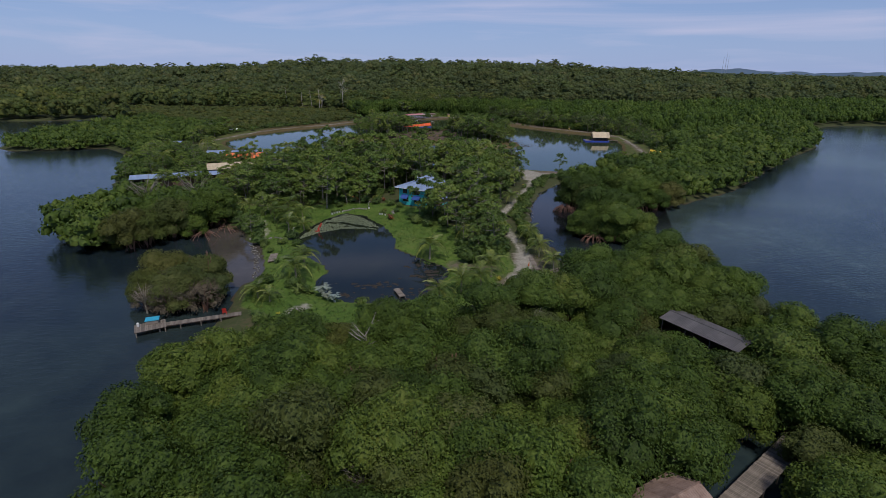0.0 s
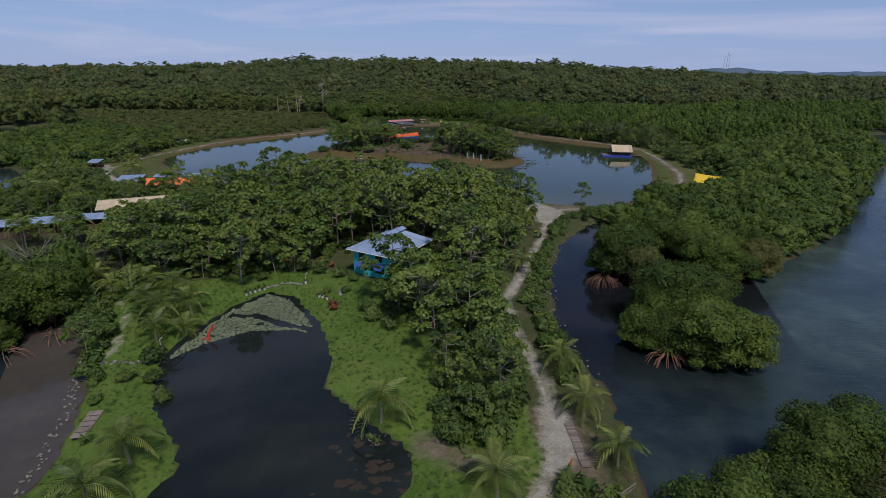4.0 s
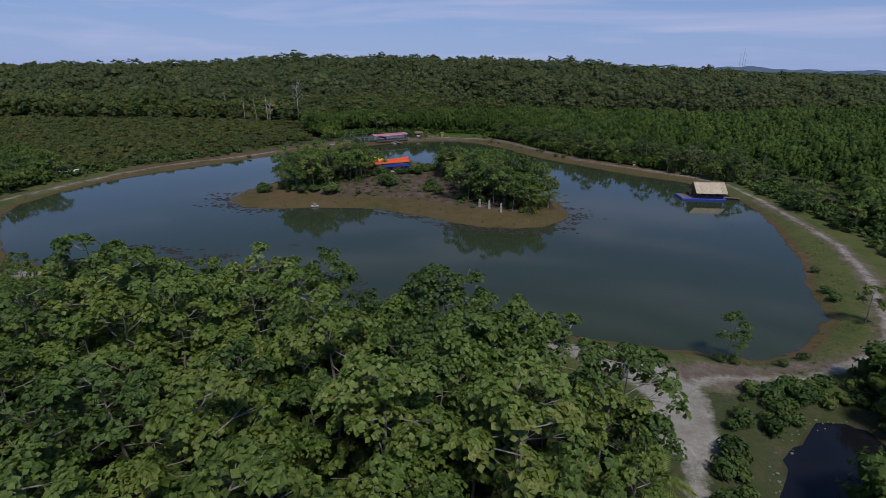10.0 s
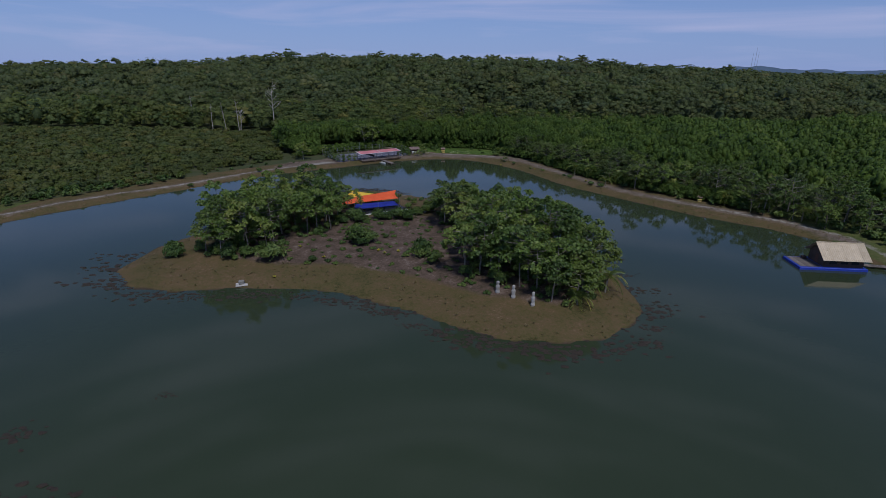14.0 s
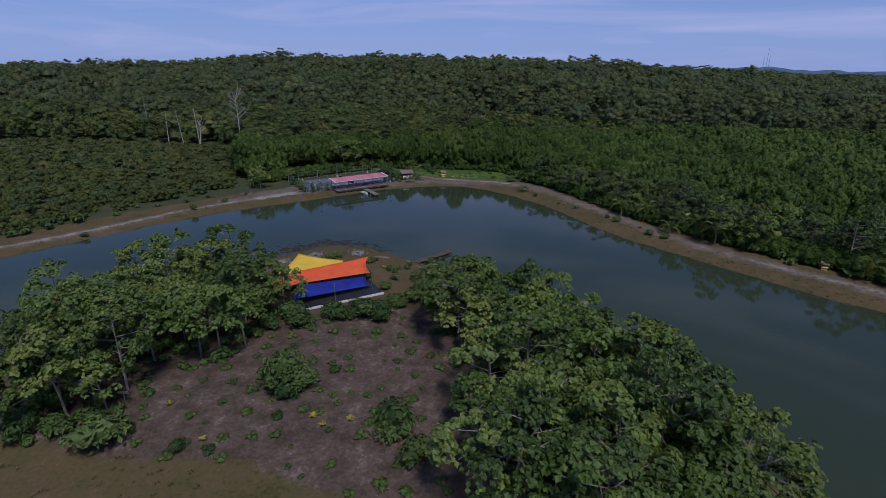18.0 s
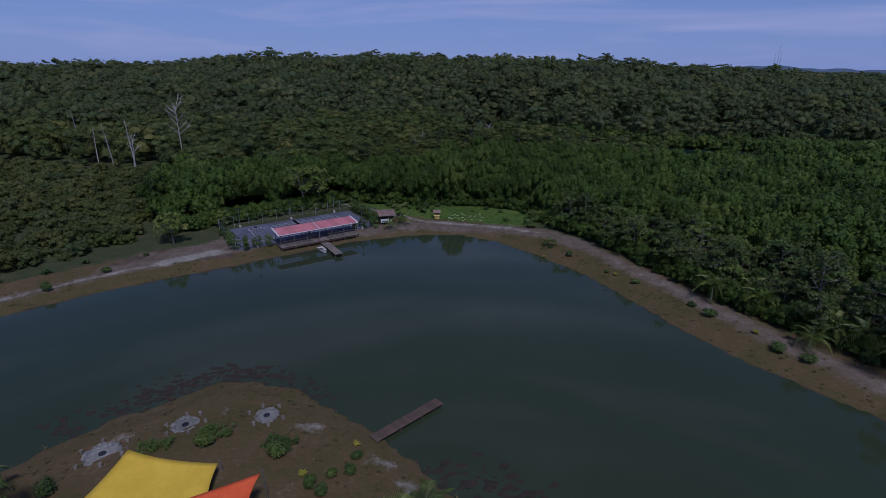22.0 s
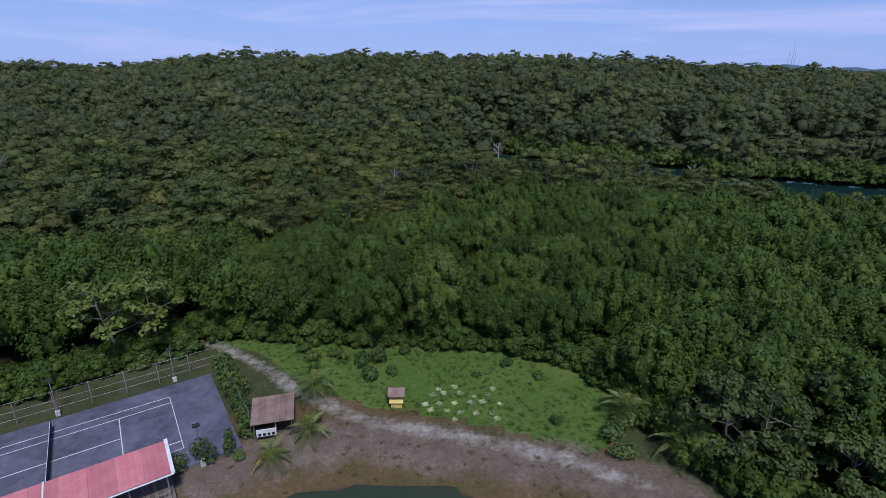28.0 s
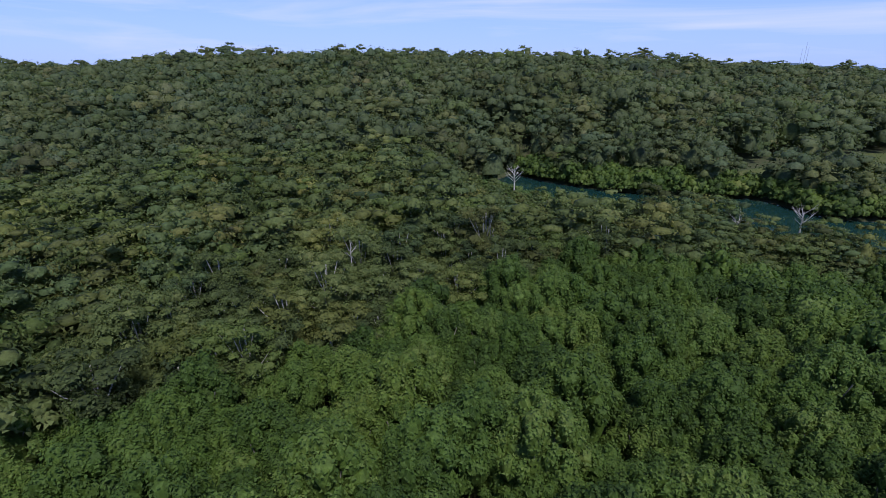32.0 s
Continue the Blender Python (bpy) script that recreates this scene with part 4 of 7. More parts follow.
CLEARINGS += [(-6, 151, 9.5), (-11, 36, 2.6), (28, 38, 3.7), (31, 40.5, 3.9), (34, 43, 3.6), (37, 45.5, 3.0), (19, 34.5, 4.6), (33.8, 67.3, 2.6), (36.4, 63.2, 2.9), (39.2, 59.3, 2.9), (35, 59.5, 2.2), (25, 33.5, 3.4), (30, 36.5, 3.4), (34.5, 40.5, 3), (91, 224, 11), (96, 230, 8),
              (-15, 338, 11), (-5, 345, 6), (-30, 440, 15), (-44, 430, 12), (-18, 450, 8), (-26, 426, 12), (-10, 444, 6), (86, 308, 9), (97, 306, 8), (12, 66, 2.4), (84.7, 357, 3),
              (-79, 189, 10), (-97, 172, 11), (-86, 177, 8), (-99, 222.5, 8), (-84, 228, 6), (-92, 227, 6), (-134, 257, 5), (128, 262, 6), (0.5, 146.5, 7.0), (18, 280.5, 5.0), (13, 284, 3), (5, 341, 5.5), (10, 344, 4)]

# mangroves: the near ones stand singly, the rest are joined
MANG = []
for k in range(7):
    cr, st = mangrove(100 + k, tall=[6.5, 7.5, 8.0, 5.5, 7.0, 6.0, 8.5][k], wide=[3.4, 3.8, 4.2, 3.0, 3.6, 3.2, 4.0][k], count=4400, size=0.22, blobs=14, fill=0.76, plain=True)
    MANG.append((mesh_of("mangrove_crown", *cr, MANGROVE), mesh_of("mangrove_trunk", *st, ROOT), cr))
MANG_WOOD = [[mangrove(130 + k, tall=7, wide=3.6, count=n, size=s, blobs=b, fill=0.8, plain=True)[0] for k in range(4)] for n, s, b in ((480, 0.40, 8), (220, 0.56, 6), (100, 0.78, 4), (50, 1.1, 3))]

SOUTH = [(-31, 18), (-31, 36), (-32, 42), (-34.5, 49), (-36.5, 60), (-31, 63), (-20, 65), (-6, 66), (6, 70.5), (15, 77), (23, 84), (31, 90), (41, 96), (48, 94), (50, 86), (49, 74), (57, 61), (64, 57), (66, 18)]
sets = []
x, y = scattered(SOUTH, 4.2, 1)
ok = open_ground(x, y, 1.0)
sets.append((x[ok], y[ok], np.full(ok.sum(), 1.08)))
for cx, cy, rx, ry, s, big in ((42.5, 124.5, 9.5, 7, 4.4, 1.35), (41, 152.5, 3.6, 5.5, 3.6, 1.5), (63, 153, 8.5, 7, 4.6, 1.3), (64, 168, 8, 11, 4.8, 1.25), (51.5, 171, 6, 9, 4.4, 1.3), (-77, 130, 18, 21, 5.2, 1.5), (-48, 86, 6, 9, 3.9, 1.05), (-43.5, 80, 4, 4, 3.6, 1.05)):
    a = [(cx + rx * math.cos(t / 8 * math.pi), cy + ry * math.sin(t / 8 * math.pi)) for t in range(16)]
    x, y = scattered(a, s, abs(int(cx)) + 200)
    sets.append((x, y, np.full(len(x), big)))
EAST = [(57, 194), (60, 175), (66, 163), (75, 158), (100, 177), (130, 208), (160, 243), (204, 287), (230, 330), (240, 362), (180, 330), (135, 300), (112, 262), (112, 244), (106, 232), (96, 214), (84, 205), (70, 199)]
x, y = scattered(EAST, 4.8, 3)
ok = open_ground(x, y, 2.0)
near_e = ok & (np.hypot(x - 60, y - 180) < 42)
sets.append((x[near_e], y[near_e], np.full(near_e.sum(), 1.25)))
far_e = (x[ok & ~near_e], y[ok & ~near_e])
mx, my, mbig = (np.concatenate([s[k] for s in sets]) for k in range(3))
TWIGS = leafage("bare_twigs", [(0.05, (0.055, 0.046, 0.034)), (0.5, (0.105, 0.088, 0.066)), (1.0, (0.150, 0.128, 0.085))], 0.1, 0.8, 0.1, 0.2)
TWIGGY = [mesh_of("twig_crown", *mangrove(140 + k, 6.2, 3.2, 2600, 0.2, 16, 0.5, plain=True)[0], TWIGS) for k in range(3)]
DULL = [mesh_of("mangrove_crown", *MANG[k][2], MANGROVE_DULL) for k in range(3)]
r = rnd(5)
order = np.argsort(np.hypot(mx - 12, (my - 60) * 0.8) + r.uniform(0, 6, len(mx)))
order = order[: min(380, len(order))]
for k in order:
    cr, st, _ = MANG[r.integers(len(MANG))]
    planted("mangrove_tree", cr if mbig[k] != 1.05 and r.random() > (0.4 if mbig[k] == 1.5 else 0.1) else (TWIGGY if mbig[k] == 1.05 and r.random() < 0.6 else DULL)[r.integers(3)], st, None, None, mx[k], my[k], max(ground_z(mx[k], my[k]), -0.3) - 0.1, r.uniform(0, 6.28), r.uniform(0.78, 1.1) * mbig[k],
            "dense dark green mangrove tree on arching red prop roots", "mangrove tree", "mangroves", r.uniform(0.9, 1.15))
gone = set(order.tolist())
rest = np.array([k for k in range(len(mx)) if k not in gone], int)
x, y = np.concatenate([mx[rest], far_e[0]]), np.concatenate([my[rest], far_e[1]])
merged("mangrove_thicket", MANG_WOOD, x, y, np.maximum(height(x, y), -0.2), 7, 1.0, 1.4, MANGROVE, "dense dark green mangrove thicket along the shore", "mangrove thicket")

# western spit and the low scrub round the lake
WEST = [(-212, 253), (-188, 251), (-170, 265), (-140, 236), (-127, 209), (-116, 182), (-106, 176), (-112, 195), (-118, 228), (-128, 243), (-140, 265), (-136, 290), (-132, 316), (-150, 345), (-228, 400), (-238, 312), (-226, 264)]
x, y = scattered(WEST, 5.2, 11)
ok = open_ground(x, y, 3.0)
merged("mangrove_thicket", MANG_WOOD, x[ok], y[ok], np.maximum(height(x[ok], y[ok]), 0), 12, 0.65, 1.0, MANGROVE, "dense mangrove thicket on a western spit", "mangrove thicket")
SCRUB = [(-136, 318), (-124, 345), (-112, 362), (-98, 378), (-85, 398), (-76, 412), (-68, 424), (-74, 440), (-80, 462), (-92, 500), (-112, 514), (-180, 524), (-330, 520), (-420, 450), (-250, 430), (-232, 402), (-150, 348)]
x, y = scattered(SCRUB, 4.6, 13)
ok = open_ground(x, y, 4.0)
merged("low_scrub", MANG_WOOD, x[ok], y[ok], height(x[ok], y[ok]) - 0.6, 14, 0.45, 0.85, MANGROVE_DULL, "low olive green mangrove scrub on the swamp", "scrub", squash=(0.6, 1.0))

# broad-leaved grove between the pond and the lake, on the island and on the banks
BARK_PALE_GREY = surface("pale_grey_bark", (0.12, 0.105, 0.085), (0.28, 0.255, 0.22), 1.6, 0.85, stretch=(2, 2, 0.8))
BROAD = []
for k in range(7):
    cr, st = broadleaf(300 + k, tall=[11.5, 13, 10.5, 9.5, 13.5, 8.5, 12][k], wide=[5.8, 6.2, 5.2, 4.8, 6.6, 4.4, 6.0][k], size=0.58)
    BROAD.append((mesh_of("broadleaf_crown", *cr, BROADLEAF), mesh_of("broadleaf_trunk", *st, BARK_PALE_GREY), mesh_of("broadleaf_crown", *cr, DARK_BROADLEAF), mesh_of("broadleaf_crown", *cr, BRIGHT_LEAF)))
GROVE = [(-60, 176), (-57, 160), (-50, 150), (-36, 153), (-19, 153), (-15, 163), (0, 163), (6, 152), (3, 143), (-5, 136), (-6, 129), (1, 123), (8, 119), (13, 119), (12, 138), (16, 150), (23, 172), (28, 190), (20, 201), (0, 206), (-20, 215), (-45, 222), (-56, 222), (-55, 196)]
ISLE_E = [(11, 281), (24, 277.5), (33, 282), (37, 292), (32, 308), (27, 322), (20, 332), (8, 342), (2, 338), (5, 326), (11, 312), (8, 296)]
ISLE_W = [(-47, 300), (-36, 297), (-31, 304), (-34, 311), (-24, 316), (-20, 326), (-23, 333), (-33, 346), (-45, 340), (-54, 322)]
RIGHT_BANK = [(108, 325), (93, 346), (79, 360), (70, 372), (60, 389), (52, 407), (45, 424), (37, 438), (40, 448), (52, 440), (66, 420), (80, 396), (100, 372), (122, 350), (125, 320)]
LEFT_COAST = [(-142, 300), (-134, 282), (-134, 268), (-128, 262), (-134, 320), (-140, 335)]
SHED_SIDE = [(-120, 184), (-108, 172), (-96, 182), (-70, 200), (-58, 212), (-62, 226), (-90, 229), (-112, 229), (-124, 241), (-134, 236), (-128, 210)]
EAST_BANK = [(106, 262), (112, 262), (122, 280), (126, 320), (109, 326), (109, 300)]
EXTRA = [(x, y, 34) for x, y in ((7.5, 103.5), (11.2, 107.5), (6, 109.5), (12.4, 113.5), (8.8, 115.5), (12.8, 120), (9.5, 123), (12.5, 128.5), (4.5, 114), (12.5, 134), (3, 120.5), (7, 129))]
EXTRA += [(45.9, 205.3, 30), (-52, 438, 30), (-36, 456.5, 33), (-32.5, 460, 33), (-58, 424, 32), (62, 404, 24), (74, 216, 31), (-118, 258, 30), (-26, 329, 32), (-31, 333, 32), (-20.5, 330.3, 32), (-23.5, 333.5, 32), (-14, 308.6, 31),
          (-76, 228, 30), (-60, 230, 30), (-50, 229, 30), (-7, 137, 30), (4, 136.5, 32), (-42, 146, 30)]
spots = [(x, y, 30) for x, y in ((-47, 119), (-52, 124.5), (-57, 131), (-64, 143), (-70, 150), (-43.5, 128), (-49, 135.5), (108, 205), (112, 216), (122, 236), (118, 228))]
spots += EXTRA
for loop, step, seed, gap in ((GROVE, 6.1, 21, 1.6), ([(-96, 160), (-80, 157), (-66, 162), (-58, 176), (-60, 202), (-72, 208), (-66, 188), (-74, 176), (-90, 167)], 6.0, 26, 1.8), ([(-62, 178), (-48, 164), (-48, 156), (-36, 154), (-22, 153), (-24, 150), (-34, 143.5), (-46, 143.5), (-56, 147.5), (-64, 152), (-72, 158), (-68, 166)], 5.6, 27, 1.2), (ISLE_E, 4.6, 22, 1.0), (ISLE_W, 5.0, 23, 1.0), (RIGHT_BANK, 5.8, 24, 1.8), (LEFT_COAST, 6.0, 25, 2.0), (SHED_SIDE, 6.6, 28, 2.2), (EAST_BANK, 7.5, 29, 3.0)):
    x, y = scattered(loop, step, seed, 0.36)
    ok = open_ground(x, y, gap)
    spots += list(zip(x[ok], y[ok], [seed] * ok.sum()))
for x, y, seed in spots[:600]:
    cr, st, dim, pale = BROAD[r.integers(7)]
    cr = dim if seed == 24 and r.random() < 0.7 else pale if seed == 33 or r.random() < 0.12 else cr
    s = {22: 0.92, 23: 0.86, 24: 0.78, 25: 0.75, 26: 0.68, 27: 0.8, 28: 0.62, 29: 0.55, 30: 0.5, 31: 0.48, 32: 0.68, 33: 1.08, 34: 0.62}.get(seed, 1.0) * r.uniform(0.72, 1.16)
    planted({22: "island_tree", 23: "island_tree", 24: "bank_tree", 25: "bank_tree"}.get(seed, "broadleaf_tree"), cr, st, None, None, x, y, ground_z(x, y), r.uniform(0, 6.28), s, "slender broad-leaved tree with a pale forked trunk", "tree", "broad-leaved grove", r.uniform(0.9, 1.05))

# undergrowth beneath the grove and along the tracks
BUSH = [[bush(400 + k, count=90, size=0.42) for k in range(4)], [bush(410 + k, count=24, size=0.8) for k in range(3)]]
TRACKSIDE = [(19, 110), (23, 116), (22, 134), (25.5, 153), (31, 171), (40, 187), (36, 187), (29, 170), (23, 154), (18.5, 138)]
VERGES = ((SHED_SIDE, 3.0, 61, 1.0), (EAST_BANK, 3.0, 62, 1.5), ([(-131, 262), (-133, 300), (-122, 340), (-104, 364), (-90, 382), (-96, 386), (-112, 366), (-130, 340), (-142, 300), (-140, 268)], 3.2, 63, 1.6), ([(-62, 146), (-50, 131), (-44, 119), (-39.5, 111), (-42, 112), (-47.5, 120), (-55, 130), (-66, 142)], 1.6, 64, 0.4), (GROVE, 3.0, 41, 0.8), ([(3, 104), (8, 99.5), (13, 105), (14.5, 114), (14, 124), (13, 136), (8, 132), (3, 122)], 1.9, 66, 0.5), ([(-54, 440), (-46, 447), (-38, 455), (-31, 460.5), (-26, 461), (-28, 457.5), (-36, 451), (-48, 442.5), (-55, 436.5)], 1.7, 67, 0.2), (ISLE_E, 3.2, 42, 0.5), (ISLE_W, 3.2, 43, 0.5), (RIGHT_BANK, 3.6, 44, 1.5), (TRACKSIDE, 1.9, 46, 0.3), ([(-60, 176), (-46, 158), (-24, 152), (-36, 146), (-48, 145.5), (-58, 149), (-70, 158)], 2.8, 60, 0.8), ([(37, 189), (47, 200), (66, 203), (64, 194), (58, 190), (52, 195), (43, 188)], 2.2, 54, 1.0), ([(106, 262), (118, 262), (114, 240), (104, 228), (96, 214), (84, 207), (80, 210), (92, 228), (104, 250)], 3.0, 49, 1.5), ([(107, 262), (108, 300), (110, 324), (124, 320), (118, 262)], 3.2, 50, 1.5),
          ([(-86, 158), (-74, 154), (-60, 141), (-50, 130), (-47, 122), (-54, 126), (-66, 139)], 2.6, 47, 0.5), ([(-33, 66), (-20, 69), (-6, 72), (5, 77), (13, 85), (20, 92), (22, 88), (6, 74), (-20, 66)], 2.2, 48, 0.8))
x, y, ok = [], [], []
for loop, st, sd, gap in VERGES:
    a, b = scattered(loop, st, sd)
    k = open_ground(a, b, gap)
    x += list(a[k])
    y += list(b[k])
x, y = np.array(x), np.array(y)
merged("undergrowth", BUSH, x, y, height(x, y), 45, 0.7, 1.8, SHRUB, "mixed green undergrowth beneath the trees", "undergrowth")

ex, ey = scattered(SOIL[0], 3.4, 52, 0.5)
merged("ground_plants", [[bush(430 + k, 1.4, 0.9, 60, 0.35) for k in range(3)]], ex, ey, height(ex, ey) - 0.05, 53, 0.3, 0.9, SHRUB, "low weeds scattered over bare island soil", "weeds")

# grass tufts on the lawns and dry tufts on the lake banks
TUFT = [[rosette(440 + k, 8, 0.42, 0.035, 0.9) for k in range(4)]]
tx, ty = [], []
for loop in LAWN[:2]:
    a, b = scattered(loop, 0.95, 55, 0.5)
    k = open_ground(a, b, 0.1) & (wet(a, b) < -0.4)
    tx, ty = tx + list(a[k]), ty + list(b[k])
tx, ty = np.array(tx), np.array(ty)
keep = plan_noise(tx, ty, 3.1, 0.4) > -0.35
tx, ty = tx[keep], ty[keep]
merged("grass_tufts", TUFT, tx, ty, height(tx, ty) - 0.04, 56, 0.5, 1.3, SHRUB, "tufts of green grass on the lawns", "grass")
tx, ty = scattered([(-130, 205), (112, 195), (112, 345), (40, 445), (-20, 455), (-80, 420), (-135, 310)], 1.7, 58, 0.6)
w = wet(tx, ty)
keep = (w < -0.3) & (w > -9) & open_ground(tx, ty, -0.2) & (plan_noise(tx, ty, 4.0, 0.9) > -0.2)
tx, ty = tx[keep], ty[keep]
merged("dry_grass", TUFT, tx, ty, height(tx, ty) - 0.04, 59, 0.45, 1.2, DRY_GRASS, "dry olive grass tufts on the lake banks", "grass")

# the wooded hill: single trees near the end of the flight, then joined woods
TALL = []
for k in range(6):
    cr, st = plume_tree(500 + k, [10, 11, 9, 12, 10.5, 8.5][k], [3.2, 3.5, 3.0, 3.6, 3.4, 3.2][k], 3000, 0.24, 26, 0.8, False)
    TALL.append((mesh_of("swamp_crown", *cr, SWAMP), mesh_of("swamp_trunk", *st, BARK), cr))
WILD = []
for k in range(8):
    cr, st = forest_tree(520 + k, tall=[11, 13, 9, 12, 14, 10, 8, 15][k], wide=[4, 4.6, 3.6, 4.2, 4.8, 3.8, 3.4, 5][k], plain=True, count=3200, blobs=[22, 18, 26, 20, 24, 18, 22, 28][k], size=[0.24, 0.29, 0.22, 0.30, 0.25, 0.29, 0.22, 0.27][k], flat=[0.75, 0.5, 0.9, 0.6, 0.8, 0.45, 0.9, 0.6][k], fill=0.66, lift=[0.34, 0.2, 0.5, 0.3, 0.4, 0.15, 0.55, 0.25][k])
    WILD.append((mesh_of("forest_crown", *cr, FOREST), mesh_of("forest_trunk", *st, PALE_BARK), cr))
NEAR_WOOD = [(-80, 462), (-70, 436), (-63, 434), (-52, 449), (-40, 459), (-27, 465), (-12, 463.5), (12, 462.5), (26, 461), (34, 449), (45, 440), (60, 428), (80, 402), (120, 380), (150, 420), (170, 500), (110, 560), (60, 600), (20, 620), (-60, 600), (-108, 530), (-90, 498)]
x, y = scattered(NEAR_WOOD, 4.1, 51, 0.6)
ok = open_ground(x, y, 3.0) & (wet(x, y) < -2)
x, y = x[ok], y[ok]
ok = np.where(within(x, y, CREEK_EDGE) > -9, False, True)
x, y = x[ok], y[ok]
shy = np.where((within(x, y, CREEK_EDGE) > -48) & (x > 4), np.where(x > 100, 0.55, np.where(x > 56, 0.7, 0.38)), 1.0)
swamp = (y < 512 + 0.35 * x + 12 * np.sin(x / 23.0))
z = height(x, y)
order = np.argsort(np.hypot(x - 12, y - 500))
singles = set(order[:400].tolist())
for k in order[:400]:
    cr, st, _ = (TALL if swamp[k] else WILD)[r.integers(6)]
    planted("swamp_tree" if swamp[k] else "forest_tree", cr, st, None, None, x[k], y[k], z[k] - 0.1, r.uniform(0, 6.28), r.uniform(0.8, 1.12) * shy[k],
            "tall mangrove tree with a dense rounded crown" if swamp[k] else "wild forest tree with a layered green crown", "tree", "swamp woods" if swamp[k] else "hillside woods", r.uniform(0.85, 1.15))
TALL_WOOD = [[plume_tree(540 + k, 10, 3.6, n, s, b, f)[0] for k in range(5)] for n, s, b, f in ((1000, 0.34, 20, 0.7), (380, 0.50, 13, 0.74), (120, 0.78, 8, 0.8))]
WILD_WOOD = [[forest_tree(550 + k, tall=[10, 12, 14, 11, 9, 13][k], wide=[4.6, 5.2, 4.8, 5.8, 4.2, 5.4][k], count=n, size=s, blobs=b, flat=max(g, [0.8, 0.5, 0.7, 0.45, 0.9, 0.6][k]), fill=f, plain=True, lift=[0.4, 0.25, 0.5, 0.2, 0.5, 0.3][k])[0] for k in range(6)] for n, s, b, f, g in ((900, 0.36, 14, 0.64, 0.5), (400, 0.48, 10, 0.66, 0.6), (170, 0.58, 7, 0.66, 0.9), (110, 0.68, 6, 0.68, 1.0))]
left = np.array([k for k in range(len(x)) if k not in singles])
for on, protos, mat, nm, lb in ((swamp[left], TALL_WOOD, SWAMP, "swamp_wood", "dense tall mangrove wood behind the lake"), (~swamp[left], WILD_WOOD, FOREST, "forest", "mixed green forest rising behind the swamp")):
    i = left[on]
    for low in (0.38, 0.55, 0.7, 1.0):
        j = i[shy[i] == low]
        if len(j):
            merged(nm, protos, x[j], y[j], z[j] - 0.1, 55, 0.7 * low, 1.25 * low, mat, lb, "woods")


def cone(y0, y1, step, seed, reach=0.9):
    """Places in the wedge of land that the flight looks over."""
    px, py = scattered([(-reach * y0, y0), (reach * y0, y0), (reach * y1, y1), (-reach * y1, y1)], step, seed, 0.75)
    keep = (within(px, py, NEAR_WOOD) < 0) & (within(px, py, SCRUB) < -2) & (within(px, py, LAKE_EDGE) < -33) & (within(px, py, EAST) < -2) & (within(px, py, RIGHT_BANK) < -2) & (within(px, py, WEST) < -2) & (wet(px, py) < -1.5)
    keep &= ~((px > -78) & (px < -12) & (py > 415) & (py < 482))
    meadow = within(px, py, MEADOWS[0])
    return px[keep & (meadow < 0)], py[keep & (meadow < 0)]


x, y = cone(250, 660, 6.4, 61)
ok = open_ground(x, y, 4.0)
low = ok & (x > 20) & (y < 500 + 0.25 * x)
merged("swamp_wood", TALL_WOOD, x[low], y[low], height(x[low], y[low]) - 0.3, 60, 0.6, 1.25, SWAMP, "dense mangrove wood east of the lake", "woods")
ok &= ~low
x, y = x[ok], y[ok]
by_creek = (within(x, y, CREEK_EDGE) > -40) & (y < 590)
for on, mat, lo, hi in (((y < 575) & ~by_creek, FOREST, 0.5, 1.4), ((y >= 575) & ~by_creek, HAZED_FOREST, 0.5, 1.4), (by_creek, FOREST, 0.35, 0.55)):
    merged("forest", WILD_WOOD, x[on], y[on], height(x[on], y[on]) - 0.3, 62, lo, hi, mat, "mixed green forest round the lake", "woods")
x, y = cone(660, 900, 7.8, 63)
merged("forest", WILD_WOOD, x, y, height(x, y) - 0.3, 64, 0.7, 1.9, HAZED_FOREST, "mixed green forest on the hillside", "woods")
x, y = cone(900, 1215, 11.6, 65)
merged("forest", WILD_WOOD, x, y, height(x, y) - 0.5, 66, 1.0, 2.1, HAZED_FOREST, "distant forest on the ridge", "woods", squash=(0.5, 0.95))
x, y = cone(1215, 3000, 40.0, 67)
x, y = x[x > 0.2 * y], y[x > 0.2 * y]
merged("forest", WILD_WOOD, x, y, height(x, y) - 1.0, 68, 3.0, 5.0, HAZED_FOREST, "distant forest towards the bay", "woods", squash=(0.25, 0.4))
# tall single crowns that stand out along the ridge
ex = np.array([-1050, -960, -870, -790, -720, -640, -560, -505, -430, -365, -300, -215, -150, -95, -20, 35, 60, 120, 190, 250, 330, 390, 455, 540, 640, 760, 880, -600, -250, 10, 90, 290])
ex = ex * 0.86
ey = 1120 + 60 * np.sin(ex / 37.0)
merged("ridge_trees", [[forest_tree(700 + k, tall=20, wide=[7, 9, 6, 8][k], count=700, size=0.6, blobs=12, flat=0.8, fill=0.8, plain=True)[0] for k in range(4)]], ex, ey, height(ex, ey) + 2.0, 71, 0.6, 1.2, HAZED_FOREST, "tall flat-topped trees standing above the ridge forest", "woods")
